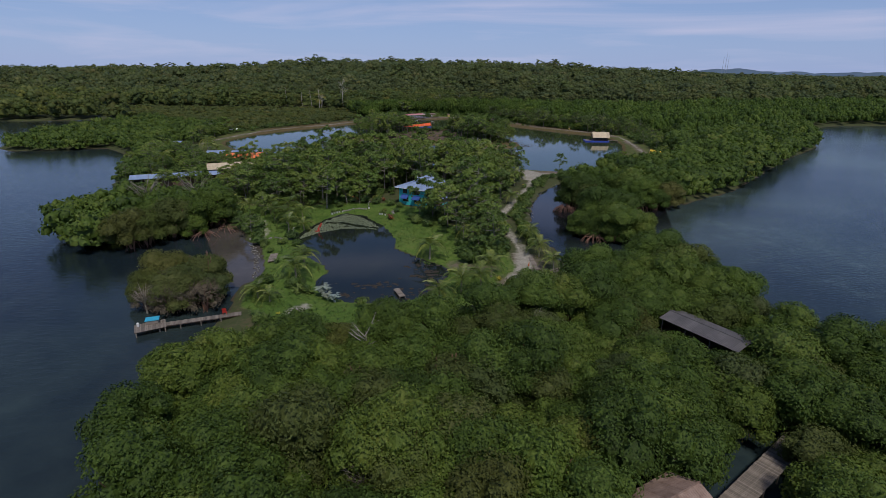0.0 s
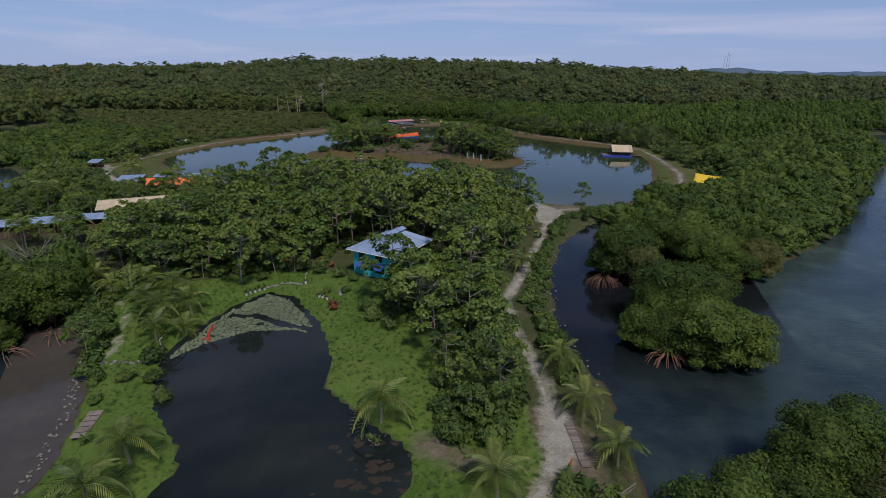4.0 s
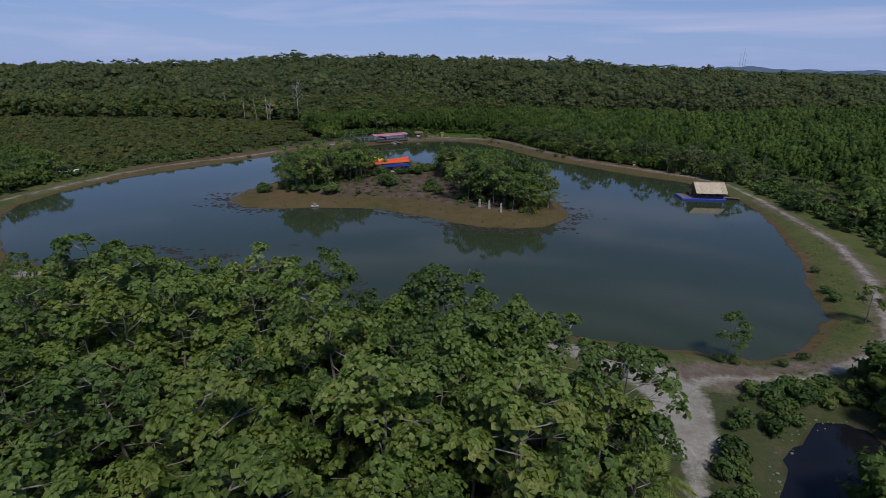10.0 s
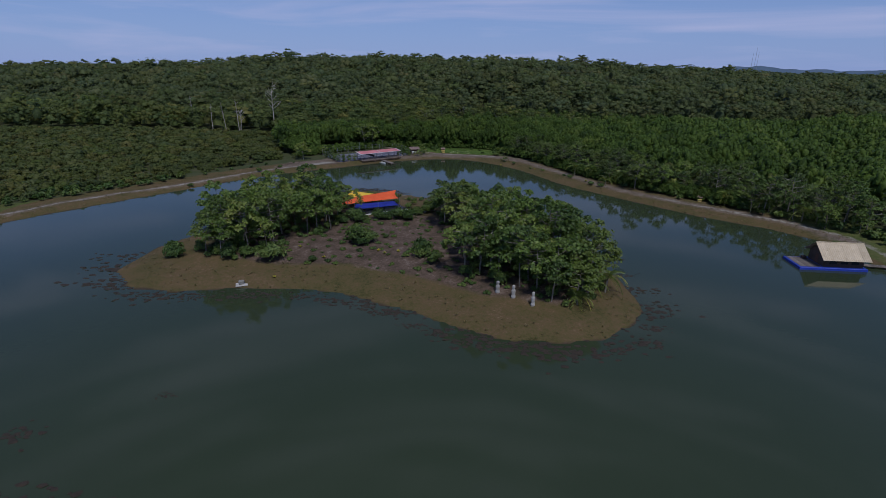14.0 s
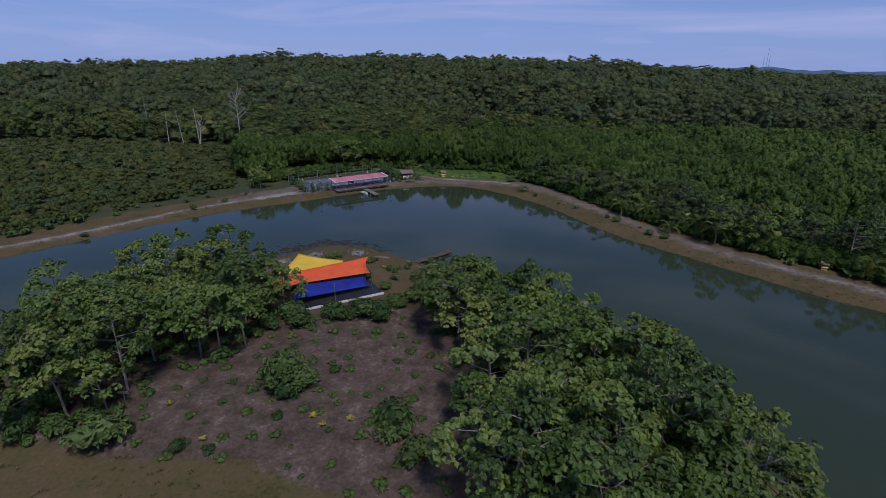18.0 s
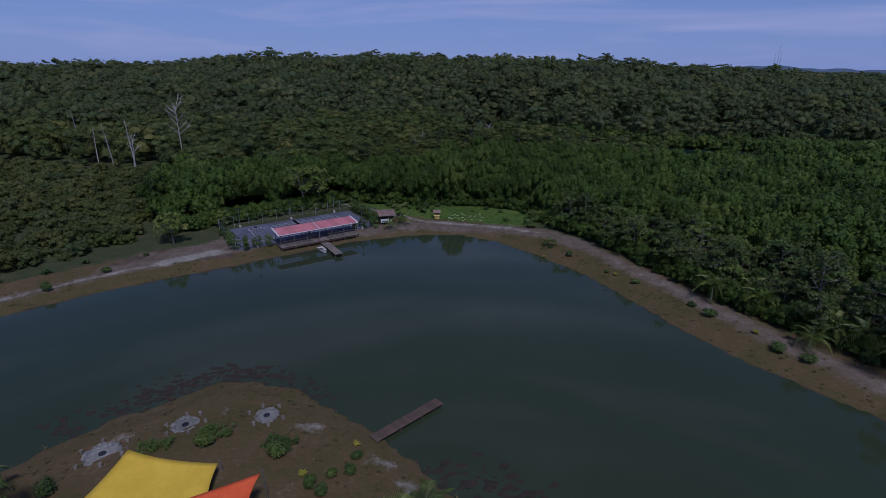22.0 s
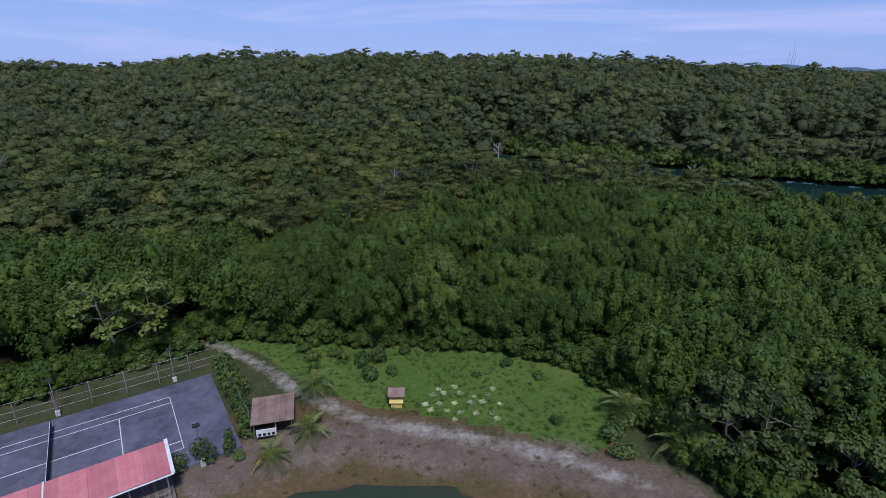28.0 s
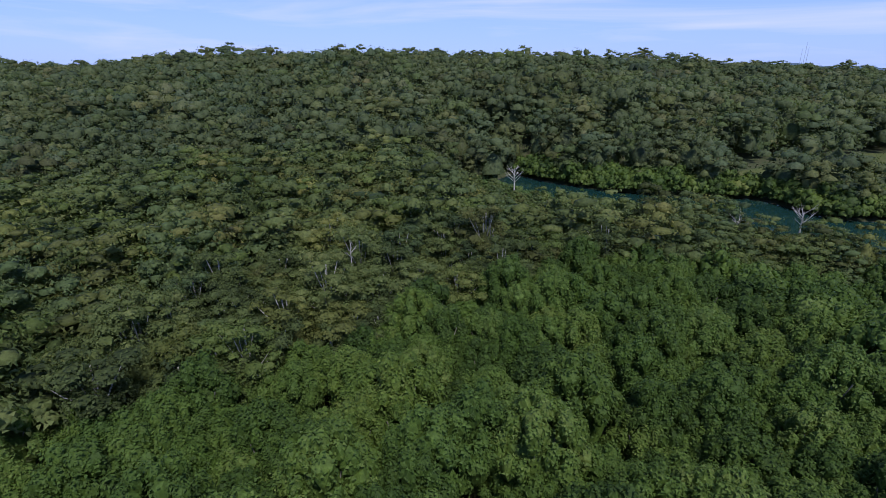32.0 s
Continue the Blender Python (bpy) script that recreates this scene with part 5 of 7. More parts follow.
for name, loop, rows, lo, hi in (("near", CREEK_EDGE[:10], (3.0, 7.0), 0.4, 0.62), ("far", CREEK_EDGE[9:], (1.6, 4.5, 8.0), 0.75, 1.2)):
    cx, cy = [], []
    for (ax, ay), (bx, by) in zip(loop, loop[1:]):
        d = math.hypot(bx - ax, by - ay)
        k = int(d / 2.2)
        for back in rows:
            cx += list(np.linspace(ax, bx, k, False) + r.uniform(-1, 1, k) + (by - ay) / d * back)
            cy += list(np.linspace(ay, by, k, False) + r.uniform(-1, 1, k) - (bx - ax) / d * back)
    cx, cy = np.array(cx), np.array(cy)
    dry = wet(cx, cy) < -0.4
    cx, cy = cx[dry], cy[dry]
    merged("mangrove_thicket", MANG_WOOD, cx, cy, height(cx, cy) - 0.4, 57, lo, hi, SHRUB if name == "near" else MANGROVE, "low green mangrove thicket along a creek", "mangrove thicket")
# leafy edge of the woods behind the lawn and along the east bank
EDGE = [(-62, 431), (-54, 439), (-46, 447), (-38, 454), (-32, 461), (-27, 464.5), (-14, 463.5), (0, 463), (12, 462), (22, 460.5), (29, 456.5), (32.5, 450), (34, 444), (38, 437), (45, 426), (51, 411), (59, 394), (69, 378), (80, 364), (94, 348)]
ex, ey = [], []
for (ax, ay), (bx, by) in zip(EDGE, EDGE[1:]):
    k = int(math.hypot(bx - ax, by - ay) / 1.3)
    ex += list(np.linspace(ax, bx, k, False) + r.uniform(-1.3, 1.3, k))
    ey += list(np.linspace(ay, by, k, False) + r.uniform(-0.6, 1.6, k))
ex, ey = np.array(ex), np.array(ey)
ex, ey = np.concatenate([ex, ex + 0.7]), np.concatenate([ey, ey + 2.3])
merged("undergrowth", [[mangrove(420 + k, 4.6, 2.3, 480, .32, blobs=6, fill=0.82, plain=True)[0] for k in range(4)]], ex, ey, height(ex, ey) - 0.5, 46, 0.5, 1.15, SWAMP, "leafy skirt of the wood beside the lawn", "undergrowth")

# ---- building helpers ----
def part(name, bm, mat, parent=None, label=""):
    """Links a bmesh as one mesh object under a thing or a part."""
    me = bpy.data.meshes.new(name)
    bm.to_mesh(me), bm.free()
    me.materials.append(mat)
    ob = new(name, me)
    ob.parent = parent
    if label:
        ob["label"] = label
    return ob


def thing(name, x, y, z, turn, label, category, group="", kind=""):
    ob = tagged(new(name), label, category, group, kind)
    ob.matrix_basis = pose(x, y, z, 0, 0, turn)
    return ob


def block(x0, x1, y0, y1, z0, z1, edge=0.015, bm=None):
    """A box with worn edges."""
    bm = bm or bmesh.new()
    made = bmesh.ops.create_cube(bm, size=1.0, matrix=Matrix.LocRotScale(((x0 + x1) / 2, (y0 + y1) / 2, (z0 + z1) / 2), None, (abs(x1 - x0), abs(y1 - y0), abs(z1 - z0))))
    if edge:
        es = list({e for v in made["verts"] for e in v.link_edges})
        bmesh.ops.bevel(bm, geom=es, offset=min(edge, 0.4 * min(abs(x1 - x0), abs(y1 - y0), abs(z1 - z0))), segments=1, affect="EDGES")
    return bm


def beam(a, b, w=0.06, sides=6, bm=None, w2=None):
    """A round bar between two points."""
    bm = bm or bmesh.new()
    v, f = tube([a, b], [w, w if w2 is None else w2], sides)
    vs = [bm.verts.new(p) for p in v]
    for t in f:
        bm.faces.new([vs[k] for k in t])
    bm.faces.new(vs[:sides][::-1]), bm.faces.new(vs[-sides:])
    return bm


def slab(corners, thick, bm=None):
    """A flat plate with four given upper corners."""
    bm = bm or bmesh.new()
    top = [bm.verts.new(c) for c in corners]
    low = [bm.verts.new((c[0], c[1], c[2] - thick)) for c in corners]
    n = len(corners)
    bm.faces.new(top), bm.faces.new(low[::-1])
    for k in range(n):
        bm.faces.new((top[k], low[k], low[(k + 1) % n], top[(k + 1) % n]))
    bmesh.ops.recalc_face_normals(bm, faces=bm.faces)
    return bm


def roof_sheets(parent, a, b, c, d, mat, width=0.95, name="roof_sheet", rib=0.035):
    """Corrugated sheets side by side from eave a-b up to ridge d-c; each sheet is a piece of its own, with ribs."""
    a, b, c, d = (Vector(p) for p in (a, b, c, d))
    n = max(1, round((b - a).length / width))
    up = (b - a).cross(d - a).normalized()
    if up.z < 0:
        up = -up
    for k in range(n):
        u0, u1 = k / n + 0.004 / n, (k + 1) / n - 0.004 / n
        bm = bmesh.new()
        m = 8
        rows = []
        for (lo, hi), s in (((a, b), 0), ((d, c), 1)):
            row = []
            for j in range(m + 1):
                u = u0 + (u1 - u0) * j / m
                row.append(bm.verts.new(lo.lerp(hi, u) + up * (rib * (j % 2) + 0.006 * (k % 2))))
            rows.append(row)
        for j in range(m):
            bm.faces.new((rows[0][j], rows[0][j + 1], rows[1][j + 1], rows[1][j]))
        got = bmesh.ops.extrude_face_region(bm, geom=list(bm.faces))
        for v in got["geom"]:
            if isinstance(v, bmesh.types.BMVert):
                v.co -= up * 0.02
        bmesh.ops.recalc_face_normals(bm, faces=bm.faces)
        part(name, bm, mat, parent)


def planks(parent, x0, x1, y0, y1, z, mat, along="x", width=0.2, thick=0.05, name="plank", seed=0):
    """A deck of single boards, laid across."""
    rr = random.Random(seed)
    span = (x1 - x0) if along == "x" else (y1 - y0)
    n = max(1, int(abs(span) / width))
    bm = block(-width * 0.46, width * 0.46, -0.5, 0.5, -thick, 0, 0.008)
    me = bpy.data.meshes.new(name)
    bm.to_mesh(me), bm.free()
    me.materials.append(mat)
    for k in range(n):
        ob = new(name, me)
        ob.parent = parent
        c = (k + 0.5) / n
        if along == "x":
            ob.matrix_basis = Matrix.LocRotScale((x0 + (x1 - x0) * c, (y0 + y1) / 2 + rr.uniform(-.03, .03), z + rr.uniform(0, 0.012)), Euler((0, 0, rr.uniform(-.01, .01))), (1, abs(y1 - y0), 1))
        else:
            ob.matrix_basis = Matrix.LocRotScale(((x0 + x1) / 2 + rr.uniform(-.03, .03), y0 + (y1 - y0) * c, z + rr.uniform(0, 0.012)), Euler((0, 0, math.pi / 2 + rr.uniform(-.01, .01))), (1, abs(x1 - x0), 1))


def posts(parent, places, z0, z1, mat, w=0.07, name="post"):
    for px, py in places:
        part(name, beam((px, py, z0), (px, py, z1), w, 7), mat, parent)


def dock(label, ax, ay, bx, by, wide, z, group="", mat=WOOD, low=-1.2):
    """A plank jetty on posts from a to b."""
    L = math.hypot(bx - ax, by - ay)
    root = thing("dock", ax, ay, 0, math.degrees(math.atan2(by - ay, bx - ax)), label, "dock", group)
    planks(root, 0, L, -wide / 2, wide / 2, z, mat, "x", 0.24)
    for s in (-1, 1):
        part("stringer", block(0, L, s * wide * 0.4 - 0.05, s * wide * 0.4 + 0.05, z - 0.22, z - 0.055), DARK_WOOD, root)
    n = max(2, int(L / 3) + 1)
    posts(root, [(0.2 + (L - 0.4) * k / (n - 1), s * wide * 0.46) for k in range(n) for s in (-1, 1)], low, z - 0.05, mat, 0.09)
    return root

# ---- the turquoise house ----
def turquoise_house():
    """Two storeys, hipped metal roof with a raised ridge; x along the front, y to the back; the front looks at the pond."""
    h = thing("house", -6.3, 151.3, ground_z(-6.3, 151.3) - 0.1, -29.2, "turquoise two-storey house with a blue-grey hipped metal roof", "house")
    W, D, E, T = 4.9, 5.7, 5.2, 0.14          # half width, half depth, eave height, wall thickness
    wins = [(-3.6, -2.1, 3.35, 4.75), (0.3, 2.0, 3.35, 4.75), (-3.7, -1.7, 1.0, 2.6), (0.2, 2.4, 1.0, 2.6)]

    def wall(name, mat, a, b, holes, flip):
        """A wall from boards of masonry round its openings; runs along one side."""
        bm = bmesh.new()
        xs = sorted({a, b, *[v for o in holes for v in o[:2]]})
        zs = sorted({0.0, E, *[v for o in holes for v in o[2:]]})
        for x0, x1 in zip(xs, xs[1:]):
            for z0, z1 in zip(zs, zs[1:]):
                if not any(o[0] <= (x0 + x1) / 2 <= o[1] and o[2] <= (z0 + z1) / 2 <= o[3] for o in holes):
                    block(x0, x1, 0, T, z0, z1, 0, bm)
        bmesh.ops.remove_doubles(bm, verts=bm.verts, dist=0.001)
        w = part(name, bm, mat, h)
        w.matrix_basis = flip
        return w

    front = wall("wall", TURQUOISE, -W, W, wins, pose(0, -D, 0))
    side_wins = [(1.2, 2.6, 3.2, 4.5), (-3.0, -1.2, 3.2, 4.5)]
    wall("wall", DARK_WOOD, -D + T + 0.01, D - T - 0.01, side_wins, pose(W, 0, 0, 0, 0, 90))
    wall("wall", DARK_WOOD, -W, W, [], pose(0, D, 0, 0, 0, 180))
    wall("wall", DARK_WOOD, -D + T + 0.01, D - T - 0.01, [(-2, 0, 3.2, 4.5)], pose(-W, 0, 0, 0, 0, -90))
    part("floor", block(-W + .2, W - .2, -D + .2, D - .2, 2.55, 2.7, 0), DARK_WOOD, h)
    for x0, x1, z0, z1 in wins:
        f = part("window", block(x0 + .02, x1 - .02, -D + .05, -D + .07, z0 + .02, z1 - .02, 0), GLASS_DARK, h, "dark window in a wooden frame")
        bm = bmesh.new()
        for q in (x0, (x0 + x1) / 2 - .03, x1 - .07):
            block(q, q + .07, -D - .02, -D + .045, z0, z1, 0.005, bm)
        for q in (z0, z1 - .07):
            block(x0 + .075, x1 - .075, -D - .015, -D + .045, q, q + .07, 0.005, bm)
        part("frame", bm, DARK_WOOD, f)
    for x0, x1 in ((-3.9, -1.5), (0.0, 2.6)):                       # propped blue shutters
        s = part("shutter", slab([(x0, -D - .03, 3.05), (x1, -D - .03, 3.05), (x1, -D - 1.35, 2.15), (x0, -D - 1.35, 2.15)], 0.05), BLUE_SHUTTER, h, "blue shutter propped open as an awning")
        for q in (x0 + .1, x1 - .1):
            part("prop", beam((q, -D - .02, 1.6), (q, -D - 1.3, 2.12), 0.02, 5), STEEL, s)
    for z0 in (3.3, 4.3):                                           # white crossed battens of the side gallery
        part("rail", block(W + .02, W + .08, -D + .1, D - .1, z0 - .65, z0 - .58), WOOD, h)
    for k in range(6):
        y0 = -D + .3 + k * 1.8
        part("brace", beam((W + .06, y0, 2.75), (W + .06, y0 + 1.5, 3.6), 0.04, 5), WHITE, h)
    # side porch with a low sheet roof
    p0, p1 = -D + .2, D - 3.2
    roof_sheets(h, (W + 2.3, p0, 1.75), (W + 2.3, p1, 1.75), (W + .1, p1, 2.55), (W + .1, p0, 2.55), METAL_ROOF)
    part("porch_floor", block(W + .16, W + 2.2, p0 + .1, p1 - .1, -0.2, 0.12), WOOD, h)
    part("porch_rail", block(W + 2.1, W + 2.2, p0 + .1, p1 - .1, 0.13, 0.42), TURQUOISE, h, "turquoise porch kerb")
    posts(h, [(W + 2.1, p0 + .2), (W + 2.1, p1 - .2), (W + 2.1, (p0 + p1) / 2)], 0.1, 1.74, DARK_WOOD, 0.06)
    for k in range(9):
        part("baluster", beam((W + 2.15, p0 + .4 + k * .8, 0.42), (W + 2.15, p0 + .7 + k * .8, 1.0), 0.025, 5), RED_WOOD, h)
    # roof
    w, d, top, o = W + 0.95, D + 0.95, E + 2.1, 0.05
    A, B, C, F = (-w, -d, E - .05), (w, -d, E - .05), (w, d, E - .05), (-w, d, E - .05)
    R0, R1 = (0, -d + 4.6, top), (0, d - 3.2, top)
    roof_sheets(h, B, C, R1, R0, METAL_ROOF)
    roof_sheets(h, F, A, R0, R1, METAL_ROOF)
    roof_sheets(h, A, B, R0, R0, METAL_ROOF)
    roof_sheets(h, C, F, R1, R1, METAL_ROOF)
    for a, b in ((A, B), (B, C), (C, F), (F, A)):
        part("fascia", beam((a[0], a[1], a[2] - .08), (b[0], b[1], b[2] - .08), 0.075, 4), WHITE, h)
    for a, b in ((A, R0), (B, R0), (C, R1), (F, R1)):
        part("hip_cap", beam((a[0], a[1], a[2] + .05), (b[0], b[1], b[2] + .05), 0.09, 6), METAL_ROOF, h)
    y0, y1 = R0[1] - .3, R1[1] + 1.0                                # raised ridge
    m = part("ridge_monitor", block(-.55, .55, y0 + .2, y1 - .2, top - .35, top + .12, 0), DARK_WOOD, h)
    roof_sheets(m, (-1.0, y0, top + .1), (-1.0, y1, top + .1), (0, y1, top + .48), (0, y0, top + .48), METAL_ROOF)
    roof_sheets(m, (1.0, y0, top + .1), (1.0, y1, top + .1), (0, y1, top + .48), (0, y0, top + .48), METAL_ROOF)
    part("aerial", beam((-.3, y0 - .4, top - .4), (-.3, y0 - .4, top + 3.4), 0.03, 5, None, 0.012), STEEL, h)
    part("aerial_box", block(-.45, -.15, y0 - .52, y0 - .28, top + .3, top + .8), WHITE, h)


turquoise_house()


def shed(name, x, y, turn, L, W, eave, rise, mat, label, group="", walls=0.0, wall_mat=DARK_WOOD, one=False, base=None, category="shed", over=0.4):
    """An open-sided shed: posts, a low wall and a sheet roof with one or two slopes; x along its length."""
    s = thing(name, x, y, ground_z(x, y) if base is None else base, turn, label, category, group)
    l, w = L / 2, W / 2
    if one:
        roof_sheets(s, (-l, -w, eave), (l, -w, eave), (l, w, eave + rise), (-l, w, eave + rise), mat)
    else:
        roof_sheets(s, (-l, -w, eave), (l, -w, eave), (l, 0, eave + rise), (-l, 0, eave + rise), mat)
        roof_sheets(s, (l, w, eave), (-l, w, eave), (-l, 0, eave + rise), (l, 0, eave + rise), mat)
        part("ridge_cap", beam((-l, 0, eave + rise + .03), (l, 0, eave + rise + .03), 0.09, 6), mat, s)
    n = max(2, int(L / 3.2) + 1)
    for q in (-1, 1):
        top = eave + (rise if one and q > 0 else 0) - 0.06 + (0.0 if not one else -0.03 * q)
        posts(s, [(-l + over + (L - 2 * over) * k / (n - 1), q * (w - over)) for k in range(n)], -0.6, top, WOOD, 0.07)
        part("eave_beam", block(-l + .1, l - .1, q * (w - over) - .05, q * (w - over) + .05, top - .16, top - .02), WOOD, s)
    if walls:
        for q in (-1, 1):
            part("wall", block(-l + over, l - over, q * (w - over) - .04, q * (w - over) + .04, -0.1, walls), wall_mat, s)
            part("end_wall", block(q * (l - over) - .04, q * (l - over) + .04, -w + over + .05, w - over - .05, -0.1, walls), wall_mat, s)
    return s


shed("shed", -97.5, 172.3, 21, 16.5, 6.5, 2.9, 0.9, METAL_ROOF, "long low shed with a blue-grey sheet roof", "waterside sheds", 1.6)
shed("shed", -84.5, 177.5, 14, 12, 6.0, 2.9, 0.8, METAL_ROOF, "low shed with a blue-grey sheet roof among palms", "waterside sheds", 1.6)
shed("shed", -79, 189, 24, 16.5, 11.0, 3.6, 1.3, TAN_ROOF, "wide shed with a tan fibre roof", "waterside sheds", 2.0)
shed("shed", -70.8, 186.5, 24, 4.2, 7.5, 3.0, 0.5, METAL_ROOF, "small lean-to with a blue-grey sheet roof", "waterside sheds", 1.5, one=True)
shed("shed", -99.5, 222.5, 14, 7.5, 9.5, 2.9, 0.6, METAL_ROOF, "flat shed with a pale blue sheet roof by the lake", "waterside sheds", 1.8, one=True)
shed("shed", -87.5, 229.6, 9, 14.5, 3.6, 2.9, 0.3, METAL_ROOF, "narrow shed with a blue-grey sheet roof behind an orange tarpaulin", "waterside sheds", 0, one=True)
shed("shed", -133.5, 257.5, 10, 4.5, 6.0, 2.5, 0.5, METAL_ROOF, "boat shelter with a grey sheet roof on the west shore", "waterside sheds", 0.9, one=True)
shed("shed", -133, 326, 15, 8.0, 3.6, 1.6, 0.5, WHITE, "row of white covered stalls behind the lake path", "waterside sheds", 1.0)
shed("shed", 126, 262, 12, 7.0, 6.0, 2.8, 0.9, GREY_ROOF, "grey-roofed shed behind the yellow sail", "waterside sheds", 1.8)
shed("boathouse", 36.4, 63.4, -57, 11.5, 5.0, 4.6, 0.5, GREY_ROOF, "long dark corrugated roof half hidden by mangroves", "mangrove houses", 2.5, base=1.0)
shed("boathouse", 19.0, 33.6, 30, 8.0, 6.0, 3.6, 1.3, RUST_ROOF, "weathered house with a rusted sheet roof in the mangroves", "mangrove houses", 2.5, base=0.6)

# orange tarpaulin beside the flat shed
tarp = thing("tarpaulin", -88.0, 227.0, ground_z(-88, 227), 9, "orange tarpaulin hung as a wall along a shed", "tarpaulin")
part("sheet", slab([(-8.2, -1.3, 0.3), (8.2, -1.3, 0.3), (8.2, 0.2, 2.6), (-8.2, 0.2, 2.6)], 0.03), ORANGE_TARP, tarp)
posts(tarp, [(-8.1 + 4.05 * k, 0.3) for k in range(5)], -0.3, 2.7, WOOD, 0.05)


# ---- floating hut on the lake ----
def floating_hut():
    h = thing("floating_hut", 89.0, 306.0, 0.06, -5, "floating timber hut with a tan thatch roof on a blue raft", "hut")
    part("raft", block(-7.0, 6.7, -3.9, 3.2, -0.25, 0.55, 0.06), BLUE_PAINT, h, "blue painted raft")
    planks(h, -6.6, -2.3, -3.4, 2.8, 0.61, WOOD, "x", 0.3)
    for q in (-3.1, 2.5):
        part("wall", block(-2.0, 6.0, q - .06, q + .06, 0.56, 2.7), DARK_WOOD, h)
    bm = bmesh.new()
    vs = [bm.verts.new(v) for v in ((6.0, -3.0, .56), (6.0, 2.4, .56), (6.0, 2.4, 2.7), (6.0, -.3, 5.0), (6.0, -3.0, 2.7))]
    bm.faces.new(vs)
    ex = bmesh.ops.extrude_face_region(bm, geom=list(bm.faces))
    for v in ex["geom"]:
        if isinstance(v, bmesh.types.BMVert):
            v.co.x -= 0.12
    bmesh.ops.recalc_face_normals(bm, faces=bm.faces)
    part("gable", bm, DARK_WOOD, h)
    bm = bmesh.new()
    vs = [bm.verts.new(v) for v in ((-1.9, -3.0, .56), (-1.9, 2.4, .56), (-1.9, 2.4, 2.7), (-1.9, -.3, 5.0), (-1.9, -3.0, 2.7))]
    bm.faces.new(vs)
    ex = bmesh.ops.extrude_face_region(bm, geom=list(bm.faces))
    for v in ex["geom"]:
        if isinstance(v, bmesh.types.BMVert):
            v.co.x -= 0.1
    bmesh.ops.recalc_face_normals(bm, faces=bm.faces)
    part("gable", bm, DARK_WOOD, h)
    for k in range(3):
        part("window", block(-.9 + k * 2.2, .6 + k * 2.2, -3.19, -3.16, 1.3, 2.1, 0), GLASS_DARK, h)
    part("door", block(-2.03, -2.01, -.9, .1, .62, 2.5, 0), RED_WOOD, h)
    for q, e in ((-4.3, -1), (3.7, 1)):
        roof_sheets(h, (-2.9, q, 2.35), (6.8, q, 2.35), (6.8, -.3, 5.2), (-2.9, -.3, 5.2), TAN_ROOF, 1.7, "thatch_panel", 0.05)
    part("ridge_cap", beam((-2.9, -.3, 5.23), (6.8, -.3, 5.23), 0.12, 6), TAN_ROOF, h)
    part("crate", block(-3.8, -3.0, 1.6, 2.2, 0.62, 1.25), DARK_WOOD, h)
    dock("short plank gangway from the hut to the bank", 95.5, 304.8, 100.8, 303.5, 1.6, 0.6)


floating_hut()


# ---- shade sails ----
def sail(name, corners, mat, label, dip=0.06, pull=0.10, n=14):
    """Stretched cloth with hollow edges, held by poles at its corners."""
    s = tagged(new(name), label, "shade sail", "shade sails")
    c = [Vector(p) for p in corners]
    mid = sum(c, Vector()) / 4
    s.matrix_basis = pose(mid.x, mid.y, ground_z(mid.x, mid.y))
    base = Vector((mid.x, mid.y, ground_z(mid.x, mid.y)))
    bm = bmesh.new()
    grid = []
    for i in range(n + 1):
        row = []
        for j in range(n + 1):
            u, v = i / n, j / n
            u2 = 0.5 + (u - 0.5) * (1 - pull * 4 * v * (1 - v))
            v2 = 0.5 + (v - 0.5) * (1 - pull * 4 * u * (1 - u))
            p = (c[0] * (1 - u2) + c[1] * u2) * (1 - v2) + (c[3] * (1 - u2) + c[2] * u2) * v2
            p.z -= dip * 16 * u * (1 - u) * v * (1 - v)
            row.append(bm.verts.new(p - base))
        grid.append(row)
    for i in range(n):
        for j in range(n):
            bm.faces.new((grid[i][j], grid[i + 1][j], grid[i + 1][j + 1], grid[i][j + 1]))
    ex = bmesh.ops.extrude_face_region(bm, geom=list(bm.faces))
    for v in ex["geom"]:
        if isinstance(v, bmesh.types.BMVert):
            v.co.z -= 0.03
    bmesh.ops.recalc_face_normals(bm, faces=bm.faces)
    cloth = part("cloth", bm, mat, s)
    for f in cloth.data.polygons:
        f.use_smooth = True
    for p in c:
        out = (p - mid)
        out.z = 0
        out = out.normalized() * 0.35
        foot = Vector((p.x + out.x, p.y + out.y, ground_z(p.x, p.y) - 0.4))
        part("pole", beam(foot - base, p + out * 0.6 + Vector((0, 0, 0.25)) - base, 0.06, 7), STEEL, s)
    return s


sail("shade_sail", [(-26.6, 342.5, 3.8), (-24.2, 352.2, 4.9), (-15.2, 351.9, 3.7), (-12.5, 344.0, 3.4)], SAIL_YELLOW, "yellow shade sail stretched on steel poles")
sail("shade_sail", [(-27.6, 335.2, 4.0), (-26.8, 340.8, 4.4), (-9.4, 348.4, 5.9), (-8.3, 343.1, 4.7)], SAIL_ORANGE, "orange-red shade sail stretched on steel poles", pull=0.07)
sail("shade_sail", [(-19.6, 331.8, 4.2), (-20.0, 338.6, 4.0), (-9.5, 343.2, 3.9), (-7.8, 340.0, 3.5)], SAIL_BLUE, "deep blue shade sail stretched on steel poles", dip=-0.35, pull=0.04)
sail("shade_sail", [(85.8, 221.5, 2.9), (96.7, 219.8, 3.1), (100.7, 226.0, 5.6), (91.0, 229.2, 6.5)], SAIL_YELLOW, "large yellow shade sail over a clearing by the mangroves", pull=0.09)
